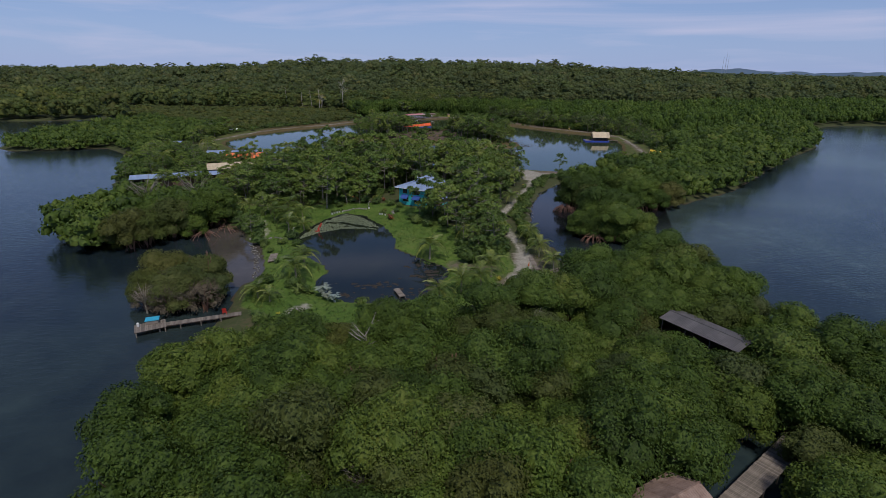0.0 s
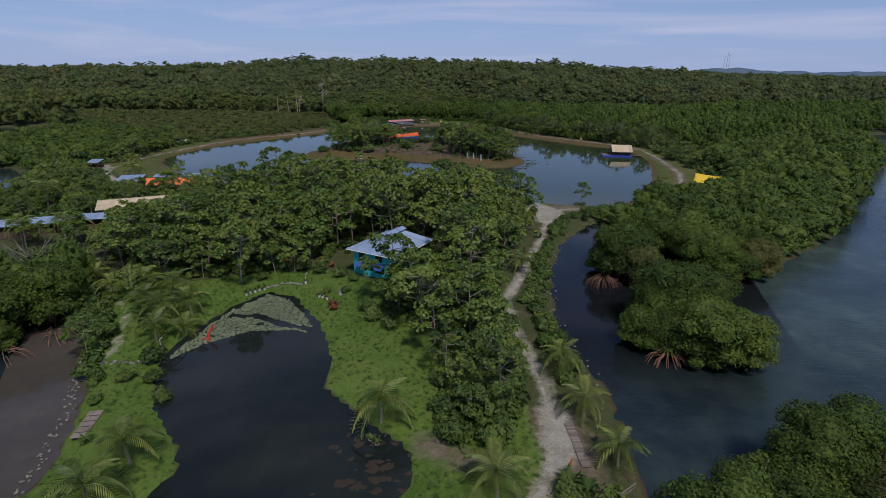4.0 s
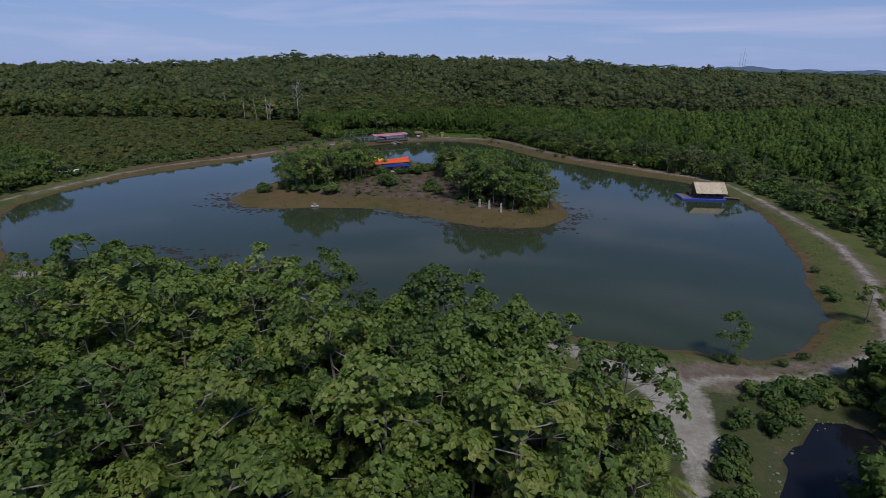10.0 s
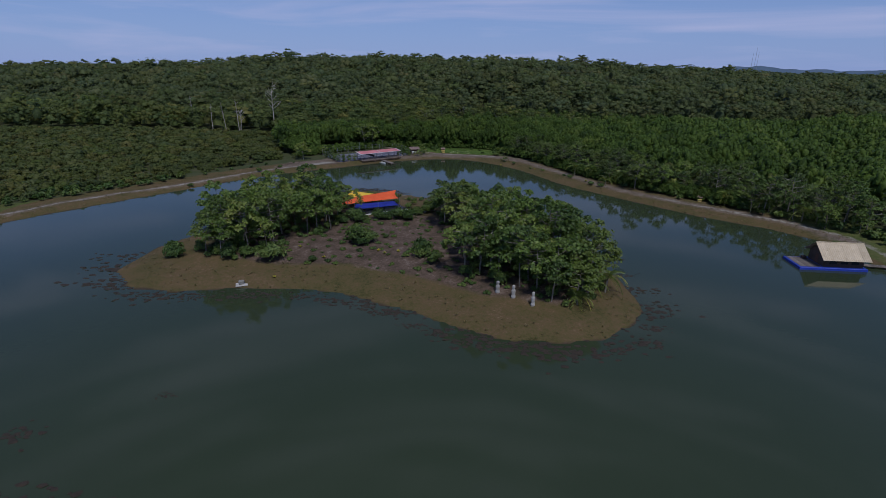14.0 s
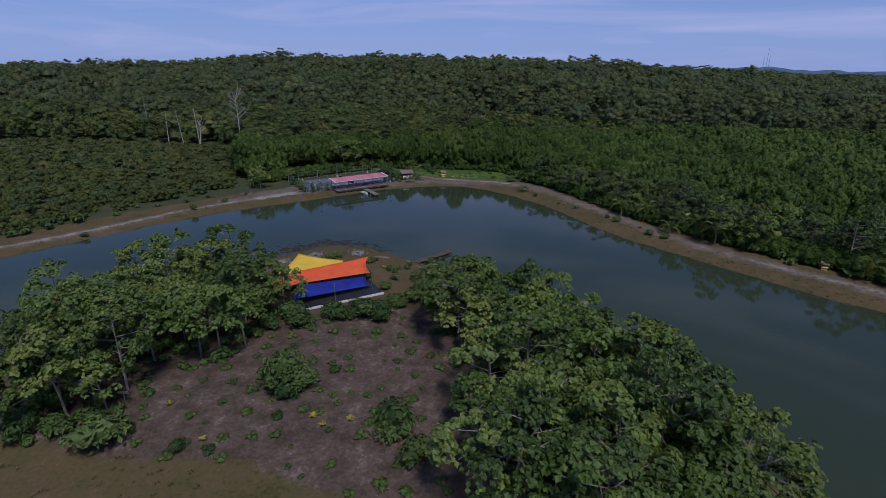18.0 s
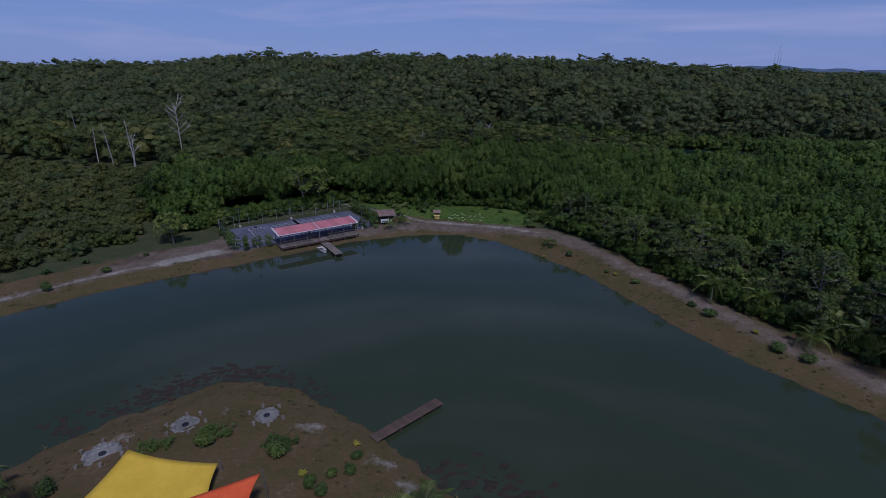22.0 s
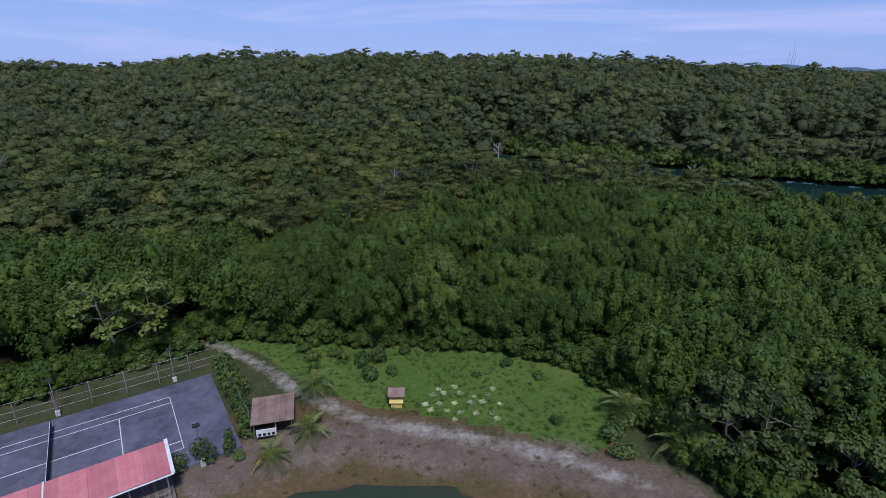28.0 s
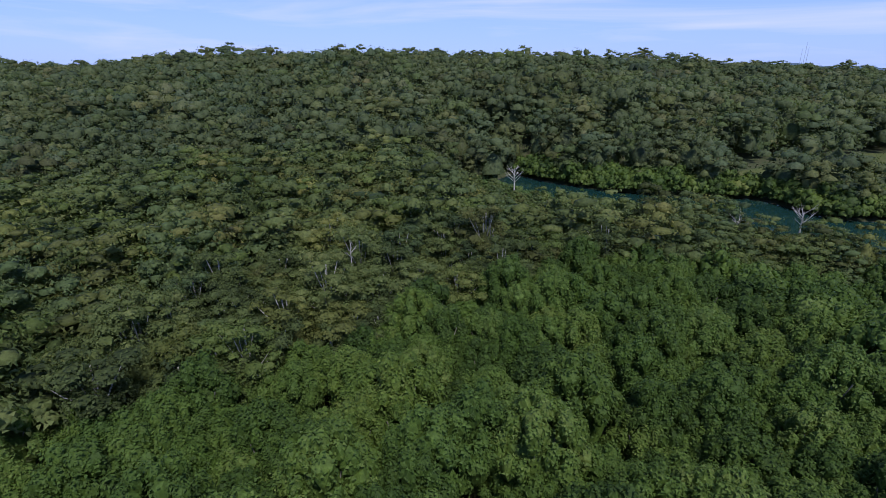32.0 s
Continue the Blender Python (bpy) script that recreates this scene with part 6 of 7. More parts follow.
deck = thing("terrace", -13.5, 338.6, ground_z(-13.5, 338.6), 30.5, "dark timber terrace under the shade sails", "terrace")
planks(deck, -7.5, 7.0, -4.2, 4.0, 0.35, BLACK, "x", 0.5)
part("edge_board", block(-7.6, 7.1, -4.36, -4.24, 0.02, 0.42), WHITE, deck, "white edge board")
posts(deck, [(-1.5, -3.4)], 0.3, 3.6, STEEL, 0.05)

# ---- tennis court, its fence and pavilion ----
CZ = 1.5
court = thing("tennis_court", -31.9, 437.9, CZ, 35.6, "blue-grey hard tennis court with white lines", "tennis court")
part("surface", block(-17.6, 17.2, -8.6, 8.2, -0.5, 0.0, 0.03), COURT, court)
for x0, x1, y0, y1 in ((-11.885, 11.885, 5.435, 5.485), (-11.885, 11.885, -5.485, -5.435), (-11.885, 11.885, 4.065, 4.115), (-11.885, 11.885, -4.115, -4.065),
                       (-11.93, -11.885, -5.485, 5.485), (11.885, 11.93, -5.485, 5.485), (-6.43, -6.37, -4.06, 4.06), (6.37, 6.43, -4.06, 4.06), (-6.36, 6.36, -0.03, 0.03)):
    part("line", block(x0 - .02, x1 + .02, y0 - .02, y1 + .02, 0.001, 0.008, 0), LINE, court)
net = thing("tennis_net", -31.9, 437.9, CZ, 35.6, "black tennis net between two posts", "net")
posts(net, [(0, -6.3), (0, 6.3)], 0.0, 1.1, BLACK, 0.05)
part("band", block(-.02, .02, -6.2, 6.2, 0.96, 1.04, 0), LINE, net)
for k in range(63):
    part("cord", block(-.008, .008, -6.2 + k * .2 - .012, -6.2 + k * .2 + .012, 0.06, 0.958, 0), BLACK, net)
for k in range(8):
    part("cord", block(-.016, -.009, -6.2, 6.2, 0.06 + k * .12, 0.08 + k * .12, 0), BLACK, net)
part("net_skirt", block(.010, .014, -6.2, 6.2, 0.02, 0.95, 0), BLACK, net)


def fence(label, line, n, z, tall=3.2):
    f = tagged(new("fence"), label, "fence", "court fences")
    f.matrix_basis = pose(line[0][0], line[0][1], z)
    pts = []
    for (ax, ay), (bx, by) in zip(line, line[1:]):
        k = max(1, int(math.hypot(bx - ax, by - ay) / n))
        pts += [(ax + (bx - ax) * j / k - line[0][0], ay + (by - ay) * j / k - line[0][1]) for j in range(k)]
    pts.append((line[-1][0] - line[0][0], line[-1][1] - line[0][1]))
    for p in pts:
        part("post", beam((*p, -0.6), (*p, tall), 0.05, 6), STEEL, f)
    for p, q in zip(pts, pts[1:]):
        for h in (0.9, 1.9, tall - .1):
            part("wire", beam((*p, h), (*q, h), 0.018, 3), STEEL, f)
    return f


ca, sa = math.cos(radians(35.6)), math.sin(radians(35.6))


def on_court(u, v):
    return (-31.9 + u * ca - v * sa, 437.9 + u * sa + v * ca)


fence("tall wire fence on steel posts behind the tennis court", [on_court(-18, 9.5), on_court(18.6, 9.5), on_court(18.6, -7)], 3.6, CZ - .2)
fence("wire fence with climbing plants at the end of the court", [on_court(-18, 9.2), on_court(-18.2, -8.8), on_court(-10.5, -9.0)], 3.0, CZ - .2, 2.6)
VINE = mesh_of("vine_leaves", *clumped_crown(rnd(71), [((0, 0, .8), (.9, .5, .9)), ((.6, .2, 1.6), (.7, .4, .8)), ((-.6, 0, 1.5), (.6, .4, .7)), ((.1, 0, 2.3), (.7, .4, .6))], 240, .32, .6, .45), SHRUB)
for n_, (u, v, s) in enumerate([(18.7, 8.3, 1.15), (18.7, 6.5, 1.3), (18.7, 5.0, 1.2), (18.7, 3.5, 1.35), (18.7, 2.0, 1.2), (18.8, 0.5, 1.3), (18.7, -1.2, 1.15), (18.6, -2.6, 1.1), (18.5, -4.2, 1.0), (18.4, -5.6, 1.1), (18.2, -7.4, 1.0), (16, -8.6, 1.0), (13.5, -8.8, 1.1), (11.0, -9.0, 0.9), (-11, -9.2, 1.1), (-13.5, -9.0, 1.1), (-16, -9.0, 1.2), (-18.2, -7.5, 1.3), (-18.2, -4, 1.3), (-18.2, 0, 1.1), (-18.3, 4, 1.0)]):
    px, py = on_court(u, v)
    ob = tagged(new("climbing_plant", VINE), "leafy green climber on the court fence", "climbing plant", "fence climbers")
    ob.matrix_basis = Matrix.LocRotScale((px, py, CZ - .3), Euler((0, 0, n_ * 1.3)), (s, s, s))


def floodlight(u, v, tall=4.6):
    px, py = on_court(u, v)
    l = thing("floodlight", px, py, CZ - .1, 35.6, "floodlight on a thin steel mast", "floodlight", "court floodlights")
    part("mast", beam((0, 0, -.5), (0, 0, tall), 0.05, 6), STEEL, l)
    part("lamp", block(-.35, .35, -.22, .22, tall, tall + .25, 0.04), BLACK, l)
    part("bracket", block(-.06, .06, -.05, .05, tall - .12, tall, 0.01), STEEL, l)
    part("foot", block(-.25, .25, -.25, .25, -.5, .55, 0.04), CONCRETE, l)


for u, v in ((13.2, -8.9), (-13.5, -8.9), (0.5, 9.1), (13, 9.1), (-13, 9.1)):
    floodlight(u, v)


def pavilion():
    p = thing("pavilion", -25.7, 430.0, CZ, 35.9, "long open pavilion with a faded red sheet roof by the lake", "pavilion")
    roof_sheets(p, (-9.9, -2.3, 2.75), (9.9, -2.3, 2.75), (9.9, 2.3, 3.25), (-9.9, 2.3, 3.25), PINK_ROOF, 2.2)
    for q in (-9.95, 9.95):
        part("barge_board", slab([(q - .16, -2.4, 2.86), (q + .16, -2.4, 2.86), (q + .16, 2.4, 3.38), (q - .16, 2.4, 3.38)], 0.14), WHITE, p)
    part("gutter", beam((-10, -2.42, 2.7), (10, -2.42, 2.7), 0.08, 6), WHITE, p)
    part("roof_joint", slab([(-.07, -2.3, 2.86), (.07, -2.3, 2.86), (.07, 2.3, 3.36), (-.07, 2.3, 3.36)], 0.03), WHITE, p)
    posts(p, [(-9.4 + k * 3.13, -2.0) for k in range(7)], -0.4, 2.72, WOOD, 0.07)
    posts(p, [(-9.4 + k * 3.13, 2.0) for k in range(7)], -0.4, 3.15, WOOD, 0.07)
    planks(p, -9.8, 9.8, -3.3, 2.0, -0.02, WOOD, "x", 0.35)
    part("bearer", block(-9.7, 9.7, -3.2, -3.05, -.45, -.09), DARK_WOOD, p)
    posts(p, [(-9.5 + k * 3.1, -3.15) for k in range(7)], -1.6, -.1, WOOD, 0.08)
    for a, b in ((-9.4, -1.2), (2.2, 9.4)):
        for z in (.45, .95):
            part("rail", block(a, b, -2.05, -1.97, z, z + .09), WOOD, p)
        k = a
    for k in range(3):
        bench = thing("bench", 0, 0, 0, 0, "low timber bench inside the pavilion", "bench", "pavilion benches")
        bench.matrix_basis = pose(-25.7, 430.0, CZ, 0, 0, 35.9) @ pose(-6 + 5.4 * k, 1.2, 0)
        part("seat", block(-1.3, 1.3, -.2, .2, .4, .46), WOOD, bench)
        for q in (-1.1, 1.1):
            part("leg", block(q - .05, q + .05, -.17, .17, 0, .4), WOOD, bench)


pavilion()
dock("plank jetty from the pavilion into the lake", -24.0, 429.0, -18.0, 419.9, 1.9, 0.9, low=-1.5)


def rowing_boat():
    b = thing("rowing_boat", -22.9, 424.2, 0.02, -56, "white rowing boat moored beside the jetty", "boat")
    bm = bmesh.new()
    rings = []
    for k in range(9):
        u = k / 8
        x = -2.1 + 4.2 * u
        w = 0.78 * (1 - max(0, (u - 0.45) / 0.55) ** 2.2) * (0.9 + 0.1 * u) + 0.02
        top, keel = 0.42 + 0.18 * u * u, -0.12 + 0.2 * u ** 3
        rings.append([(x, -w, top), (x, -w * .8, .1), (x, 0, keel), (x, w * .8, .1), (x, w, top)])
    vs = [[bm.verts.new(p) for p in ring] for ring in rings]
    for a, c in zip(vs, vs[1:]):
        for j in range(4):
            bm.faces.new((a[j], a[j + 1], c[j + 1], c[j]))
    bm.faces.new(vs[0])
    bmesh.ops.recalc_face_normals(bm, faces=bm.faces)
    bmesh.ops.solidify(bm, geom=list(bm.faces), thickness=0.05)
    part("hull", bm, WHITE, b)
    for x in (-1.4, -.4, .6):
        part("thwart", block(x - .14, x + .14, -.62, .62, .26, .31), WOOD, b)
    part("floor_board", block(-1.8, 1.0, -.3, .3, .0, .04), CONCRETE, b)


rowing_boat()


def cabin():
    c = thing("cabin", -10.4, 444.2, ground_z(-10.4, 444.2), 16, "small timber cabin with a rusted red-brown sheet roof", "cabin")
    roof_sheets(c, (-2.3, -2.1, 2.35), (2.3, -2.1, 2.35), (2.3, 2.1, 3.0), (-2.3, 2.1, 3.0), RUST_ROOF, 0.8)
    posts(c, [(-2, -1.8), (2, -1.8), (0.3, -1.8)], -.4, 2.33, WOOD, .07)
    posts(c, [(-2, 1.8), (2, 1.8)], -.4, 2.9, WOOD, .07)
    part("wall", block(-2.0, 2.0, 1.72, 1.8, 0, 2.6), DARK_WOOD, c)
    part("wall", block(-2.04, -1.96, -1.7, 1.7, 0, 2.3), DARK_WOOD, c)
    board = part("counter_front", block(-1.8, .3, -1.9, -1.84, .55, 1.5), WHITE, c, "white board with dark drawings")
    for k in range(4):
        part("mark", block(-1.6 + k * .48, -1.3 + k * .48, -1.915, -1.903, .65, 1.0, 0), BLACK, board)
    part("table", block(-1.8, .3, -1.8, -.8, 1.0, 1.06), WOOD, c)


cabin()


def little_shelter(x, y, z, turn, label):
    s = thing("display_box", x, y, z, turn, label, "display box", "display boxes")
    part("front_panel", slab([(-.62, -.75, .62), (.62, -.75, .62), (.62, -.25, .95), (-.62, -.25, .95)], .06), YELLOW_PAINT, s, "yellow sloping panel")
    part("body", block(-.55, .55, -.22, .5, 0, 1.35, .03), RED_WOOD, s)
    part("stand", block(-.5, .5, -.6, -.26, 0, .5, .02), YELLOW_PAINT, s)
    for e in (-1, 1):
        part("roof", slab([(-.75, e * .75, 1.3), (.75, e * .75, 1.3), (.75, 0, 1.75), (-.75, 0, 1.75)], .06), RUST_ROOF, s)
    return s


a = little_shelter(3.0, 449.2, ground_z(3, 449.2), 3, "red-brown display box with a yellow panel on the lawn")
a.scale = (1.35, 1.35, 1.35)
b = little_shelter(84.9, 357.2, ground_z(84.9, 357.2), -35, "orange-brown display box with a pale panel on the bank")

# ---- docks and walkways ----
dock("old plank walkway between mangroves", 25.0, 35.8, 38.5, 46.2, 2.3, 1.2, "old walkways", low=-0.6)
dock("weathered plank jetty on the west shore", -33.5, 76.6, -45.0, 72.2, 1.3, 0.9, "old walkways", low=-1.6)
dock("jetty head platform on the west shore", -44.2, 73.0, -48.0, 70.8, 3.0, 0.9, "old walkways", low=-1.6)
dock("plank footbridge leading into the mangroves", 18.6, 103.5, 18.9, 96.5, 1.0, 1.25, "old walkways", low=0)
dock("plank footbridge leading into the mangroves", 19.6, 93.5, 26.5, 83.0, 1.4, 1.15, "old walkways", low=-0.8)
dock("small grey plank jetty in the garden pond", -7.4, 84.6, -8.9, 88.2, 1.1, 0.5, "old walkways", low=-1.0)
dock("dark plank jetty on the island", -1.0, 359.6, 6.4, 367.0, 1.5, 0.6, "old walkways", DARK_WOOD, low=-1.6)
gate = thing("gate_frame", 21.2, 91.6, ground_z(21.2, 91.6), 35, "weathered timber gate frame on the footbridge", "gate frame")
posts(gate, [(-.9, 0), (.9, 0)], 0, 2.6, WOOD, .07)
part("crossbeam", block(-1.2, 1.2, -.06, .06, 2.55, 2.7), WOOD, gate)
part("crossbeam", block(-1.2, 1.2, -.06, .06, 2.1, 2.2), WOOD, gate)
cover = thing("covered_box", -46.2, 72.9, 0.97, 20, "cyan tarpaulin over a box on the jetty", "covered box")
part("box", block(-.9, .9, -.55, .55, 0, .6), WOOD, cover)
part("tarpaulin", slab([(-1.0, -.65, .68), (1.0, -.65, .68), (1.0, .65, .74), (-1.0, .65, .74)], .1), BLUE_PLASTIC, cover)
for k, (px, py) in enumerate(((-47.8, 71.6), (-47.2, 73.4))):
    f = thing("float_buoy", px, py, 0.97, 30 * k, "white plastic mooring float", "float", "mooring floats")
    part("body", beam((0, 0, 0), (0, 0, .5), .2, 10), WHITE, f)
    part("neck", beam((0, 0, .5), (0, 0, .62), .08, 8), WHITE, f)
bed = thing("slatted_platform", -36.8, 103.4, ground_z(-36.8, 103.4), 100, "low slatted timber platform on the lawn", "platform")
for k in range(5):
    part("board", block(-2.4 + k, -1.55 + k, -.8, .8, .25, .32), WOOD, bed)
for q in (-.6, .6):
    part("bearer", block(-2.4, 2.45, q - .06, q + .06, 0.0, .245), DARK_WOOD, bed)

# ---- stones ----
def boulder(seed, s=0.3):
    rr = rnd(seed)
    v, f = lump((0, 0, s * .35), (s, s * rr.uniform(.7, 1.0), s * rr.uniform(.5, .75)), rr, .25, False)
    return mesh_of("stone", v, f, STONE)


STONES = [boulder(800 + k, [.25, .32, .2, .4, .28, .36][k]) for k in range(6)]
rr = random.Random(8)


def stone_line(label, line, gap, group, spread=0.15, size=(0.7, 1.2)):
    """A row of laid stones; one thing with its stones as pieces."""
    t = tagged(new("stone_edging"), label, "stone edging", group)
    t.matrix_basis = pose(line[0][0], line[0][1], 0)
    for (ax, ay), (bx, by) in zip(line, line[1:]):
        n = max(1, int(math.hypot(bx - ax, by - ay) / gap))
        for k in range(n):
            u = (k + rr.random() * .5) / n
            px, py = ax + (bx - ax) * u + rr.uniform(-spread, spread), ay + (by - ay) * u + rr.uniform(-spread, spread)
            ob = new("stone", STONES[rr.randrange(6)])
            ob.parent = t
            q = rr.uniform(*size)
            ob.matrix_basis = Matrix.LocRotScale((px - line[0][0], py - line[0][1], max(ground_z(px, py), 0.1) - .05), Euler((rr.uniform(-.3, .3), rr.uniform(-.3, .3), rr.uniform(0, 6))), (q, q, q))


stone_line("pale stones of a small weir between creek and pond", [(-46.7, 117.3), (-43, 116.4), (-39.5, 116.0), (-36.2, 117.6)], .3, "stone rows", .35)
stone_line("line of grey stones along the creek beach", [(-45.5, 114), (-42, 108), (-39, 99.5), (-37.5, 94)], .3, "stone rows", .6, (.3, .7))
stone_line("pale stone edging along the north side of the pond", [(-29, 143.6), (-25.5, 144.4), (-22.2, 143.6)], .3, "stone rows", .1)
stone_line("stepping stones across the lawn", [(-14.6, 141), (-14.0, 137.5)], .55, "stone rows", .2, (1.1, 1.5))
stone_line("rough stones along the canal bank", [(25.2, 113), (23.4, 121), (23.2, 134), (26.3, 153), (32, 170.5), (41, 185), (47, 191.5), (54, 192)], .6, "stone rows", 1.0, (.25, .65))
stone_line("pale stones beside the gravel track", [(5, 79.5), (8, 83.5), (11, 88)], .3, "stone rows", .2)

for k, (px, py) in enumerate([(-29.6, 355.3), (-23.0, 360.2), (-14.2, 362.3)]):
    ring = thing("fire_ring", px, py, ground_z(px, py), k * 40, "round stone fire ring with ash and stools round it", "fire ring", "fire rings")
    big = (1.7, 1.35, 1.25)[k]
    for j in range(22):
        ob = new("stone", STONES[rr.randrange(6)])
        ob.parent = ring
        a = j * math.tau / 22
        ob.matrix_basis = Matrix.LocRotScale((big * math.cos(a), big * math.sin(a), 0), Euler((0, 0, rr.uniform(0, 6))), (.9, .9, .8))
    part("ash_bed", beam((0, 0, -.1), (0, 0, .12), big - .12, 18), STONE, ring, "pale ash bed")
    part("embers", beam((0, 0, .121), (0, 0, .16), .4, 10), BLACK, ring, "black burnt wood")
    for j in range(6):
        a = j * math.tau / 6 + rr.uniform(-.2, .2)
        st = thing("log_stool", px + (big + .9) * math.cos(a), py + (big + .9) * math.sin(a), ground_z(px + (big + .9) * math.cos(a), py + (big + .9) * math.sin(a)), 0, "sawn log stool beside a fire ring", "stool", "log stools")
        part("log", beam((0, 0, -.1), (0, 0, .42), .2, 9), BARK, st)
        part("cut_face", beam((0, 0, .42), (0, 0, .435), .17, 9), WOOD, st)


def carved_stone(px, py, turn, tall):
    """A standing figure-like stone, plain."""
    bm = bmesh.new()
    prof = [(.42, 0), (.45, .25), (.34, .5), (.38, .9), (.40, 1.2), (.27, 1.42), (.25, 1.55), (.31, 1.75), (.28, 1.98), (.12, 2.1)]
    rings = []
    for rad, z in prof:
        rings.append([bm.verts.new((rad * math.cos(a * math.tau / 10) * 1.0, rad * .8 * math.sin(a * math.tau / 10), z * tall / 2.1)) for a in range(10)])
    for a, b2 in zip(rings, rings[1:]):
        for j in range(10):
            bm.faces.new((a[j], a[(j + 1) % 10], b2[(j + 1) % 10], b2[j]))
    bm.faces.new(rings[-1]), bm.faces.new(rings[0][::-1])
    me = bpy.data.meshes.new("statue")
    bm.to_mesh(me), bm.free()
    me.materials.append(CONCRETE)
    ob = tagged(new("statue", me), "pale carved standing stone figure under island trees", "statue", "stone figures")
    ob.matrix_basis = pose(px, py, ground_z(px, py) - .05, 0, 0, turn)


for k, (px, py) in enumerate([(15.3, 284.3), (17.9, 282.3), (21.0, 279.8)]):
    carved_stone(px, py, 20 * k, 2.3 + .15 * k)
plinth = thing("stone_block", -33.7, 290.2, ground_z(-33.7, 290.2), 20, "grey stone block on a pad by the water", "stone block")
part("pad", block(-1.1, 1.1, -.8, .8, -.1, .12, .04), CONCRETE, plinth)
part("block", block(-.55, .55, -.4, .4, .13, .85, .12), STONE, plinth)
sign = thing("signpost", -32.1, 306.4, ground_z(-32.1, 306.4), 0, "small timber sign board on a post", "sign")
part("post", beam((0, 0, -.3), (0, 0, 1.5), .06, 6), WOOD, sign)
part("board", block(-.7, .7, -.1, -.05, 1.2, 1.6), WOOD, sign)


# ---- red sculpture, pots and pond plants ----
def red_sculpture():
    """A red crayfish shape on the pond edge, one plain mesh."""
    parts = []
    parts.append(tube([(0, 0, .2), (.1, .1, .9), (.35, .2, 1.35), (.8, .25, 1.2)], [.16, .24, .22, .1], 8))
    parts.append(tube([(0, 0, .2), (-.5, -.1, .1), (-.9, -.2, .35)], [.16, .15, .05], 6))
    for q in (-1, 1):
        parts.append(tube([(.4, .2 + q * .2, 1.3), (.7, .2 + q * .5, 1.75), (.95, .2 + q * .4, 2.0)], [.07, .09, .14], 6))
        for j in range(3):
            parts.append(tube([(.1 * j, q * .2, .6 + .15 * j), (.1 * j + .1, q * .6, .5), (.15 * j, q * .75, 0)], [.04, .035, .02], 4))
    me = mesh_of("sculpture", *joined(parts), RED_PAINT, True)
    ob = tagged(new("sculpture", me), "bright red crayfish sculpture at the pond edge", "sculpture")
    ob.matrix_basis = pose(-32.0, 124.5, 0.1, 0, 0, 20)


red_sculpture()
chair = thing("garden_chair", -36.0, 76.0, .97, 200, "bright red slatted garden chair on the jetty", "chair")
part("seat", block(-.3, .3, -.3, .3, .4, .45), RED_PAINT, chair)
part("backrest", slab([(-.3, .28, .46), (.3, .28, .46), (.34, .5, 1.3), (-.34, .5, 1.3)], .05), RED_PAINT, chair)
for a in (-.27, .27):
    for c in (-.27, .27):
        part("leg", block(a - .03, a + .03, c - .03, c + .03, 0, .4), RED_PAINT, chair)
POT_LEAF = [mesh_of("pot_leaves", *rosette(900 + k, 16, .7, .1, .9), SHRUB) for k in range(3)]


def pot(px, py, tall=.5, leafs=None, label="white pot with a leafy plant beside the pond"):
    p = thing("flower_pot", px, py, ground_z(px, py), 0, label, "flower pot", "white pots")
    part("pot", beam((0, 0, -.05), (0, 0, tall), .2, 10, None, .28), WHITE, p)
    part("soil", beam((0, 0, tall), (0, 0, tall + .02), .24, 10), DARK_WOOD, p)
    ob = new("foliage", leafs or POT_LEAF[rr.randrange(3)])
    ob.parent = p
    ob.matrix_basis = Matrix.LocRotScale((0, 0, tall), Euler((0, 0, rr.uniform(0, 6))), (1, 1, 1))
    return p


for px, py in [(-31.7, 139.9), (-31.2, 140.8), (-30.6, 141.4), (-30.1, 142.2), (-29.3, 142.8), (-18.0, 138.3), (-17.3, 137.8), (-16.3, 136.9), (-4.0, 101.9), (-3.2, 101.2)]:
    pot(px, py)
for px, py in [(-21.8, 143.9), (-37.2, 120.6)]:
    p = pot(px, py, .6, None, "white pot holding a bent white lamp stalk")
    part("stalk", beam((0, 0, .6), (0, 0, 1.9), .04, 6), WHITE, p)
    part("stalk_arm", beam((0, 0, 1.9), (.45, 0, 2.25), .04, 6), WHITE, p)
FAN = mesh_of("fan_leaves", *rosette(930, 40, 1.4, .34, .8), FAN_LEAF)
for px, py, s in [(-21.8, 84.9, 1.2), (-20.6, 83.0, .8), (-19.2, 82.2, .85)]:
    p = pot(px, py, .55, FAN, "silvery fan palm in a white pot")
    p.scale = (s, s, s)

# lily pads drift over the north of the pond in two bands
lx, ly = scattered([(-36.6, 117.8), (-33.5, 134), (-28.6, 141.2), (-23, 139), (-18.5, 131.5), (-15, 126), (-20, 127.4), (-26.3, 127.0), (-32, 122.8), (-35.2, 118.2)], .31, 81, .45)
gap_line = [(-31.2, 132.2), (-28.1, 132.4), (-20.5, 128.9), (-15.2, 126.8)]
keep = (off_line(lx, ly, gap_line) > .75 + .5 * plan_noise(lx, ly, 1.1)) & (within(lx, ly, POND_EDGE) > .9 + .5 * plan_noise(lx, ly, .9, 2)) & (plan_noise(lx, ly, 1.7, 4) > -.75)
lx, ly = lx[keep], ly[keep]
pr = rnd(82)
a = np.arange(7) * 2 * np.pi / 7
disc = np.stack([np.cos(a), np.sin(a), 0.05 * np.cos(3 * a)], 1)
k = len(lx)
rad = pr.uniform(.13, .26, k)
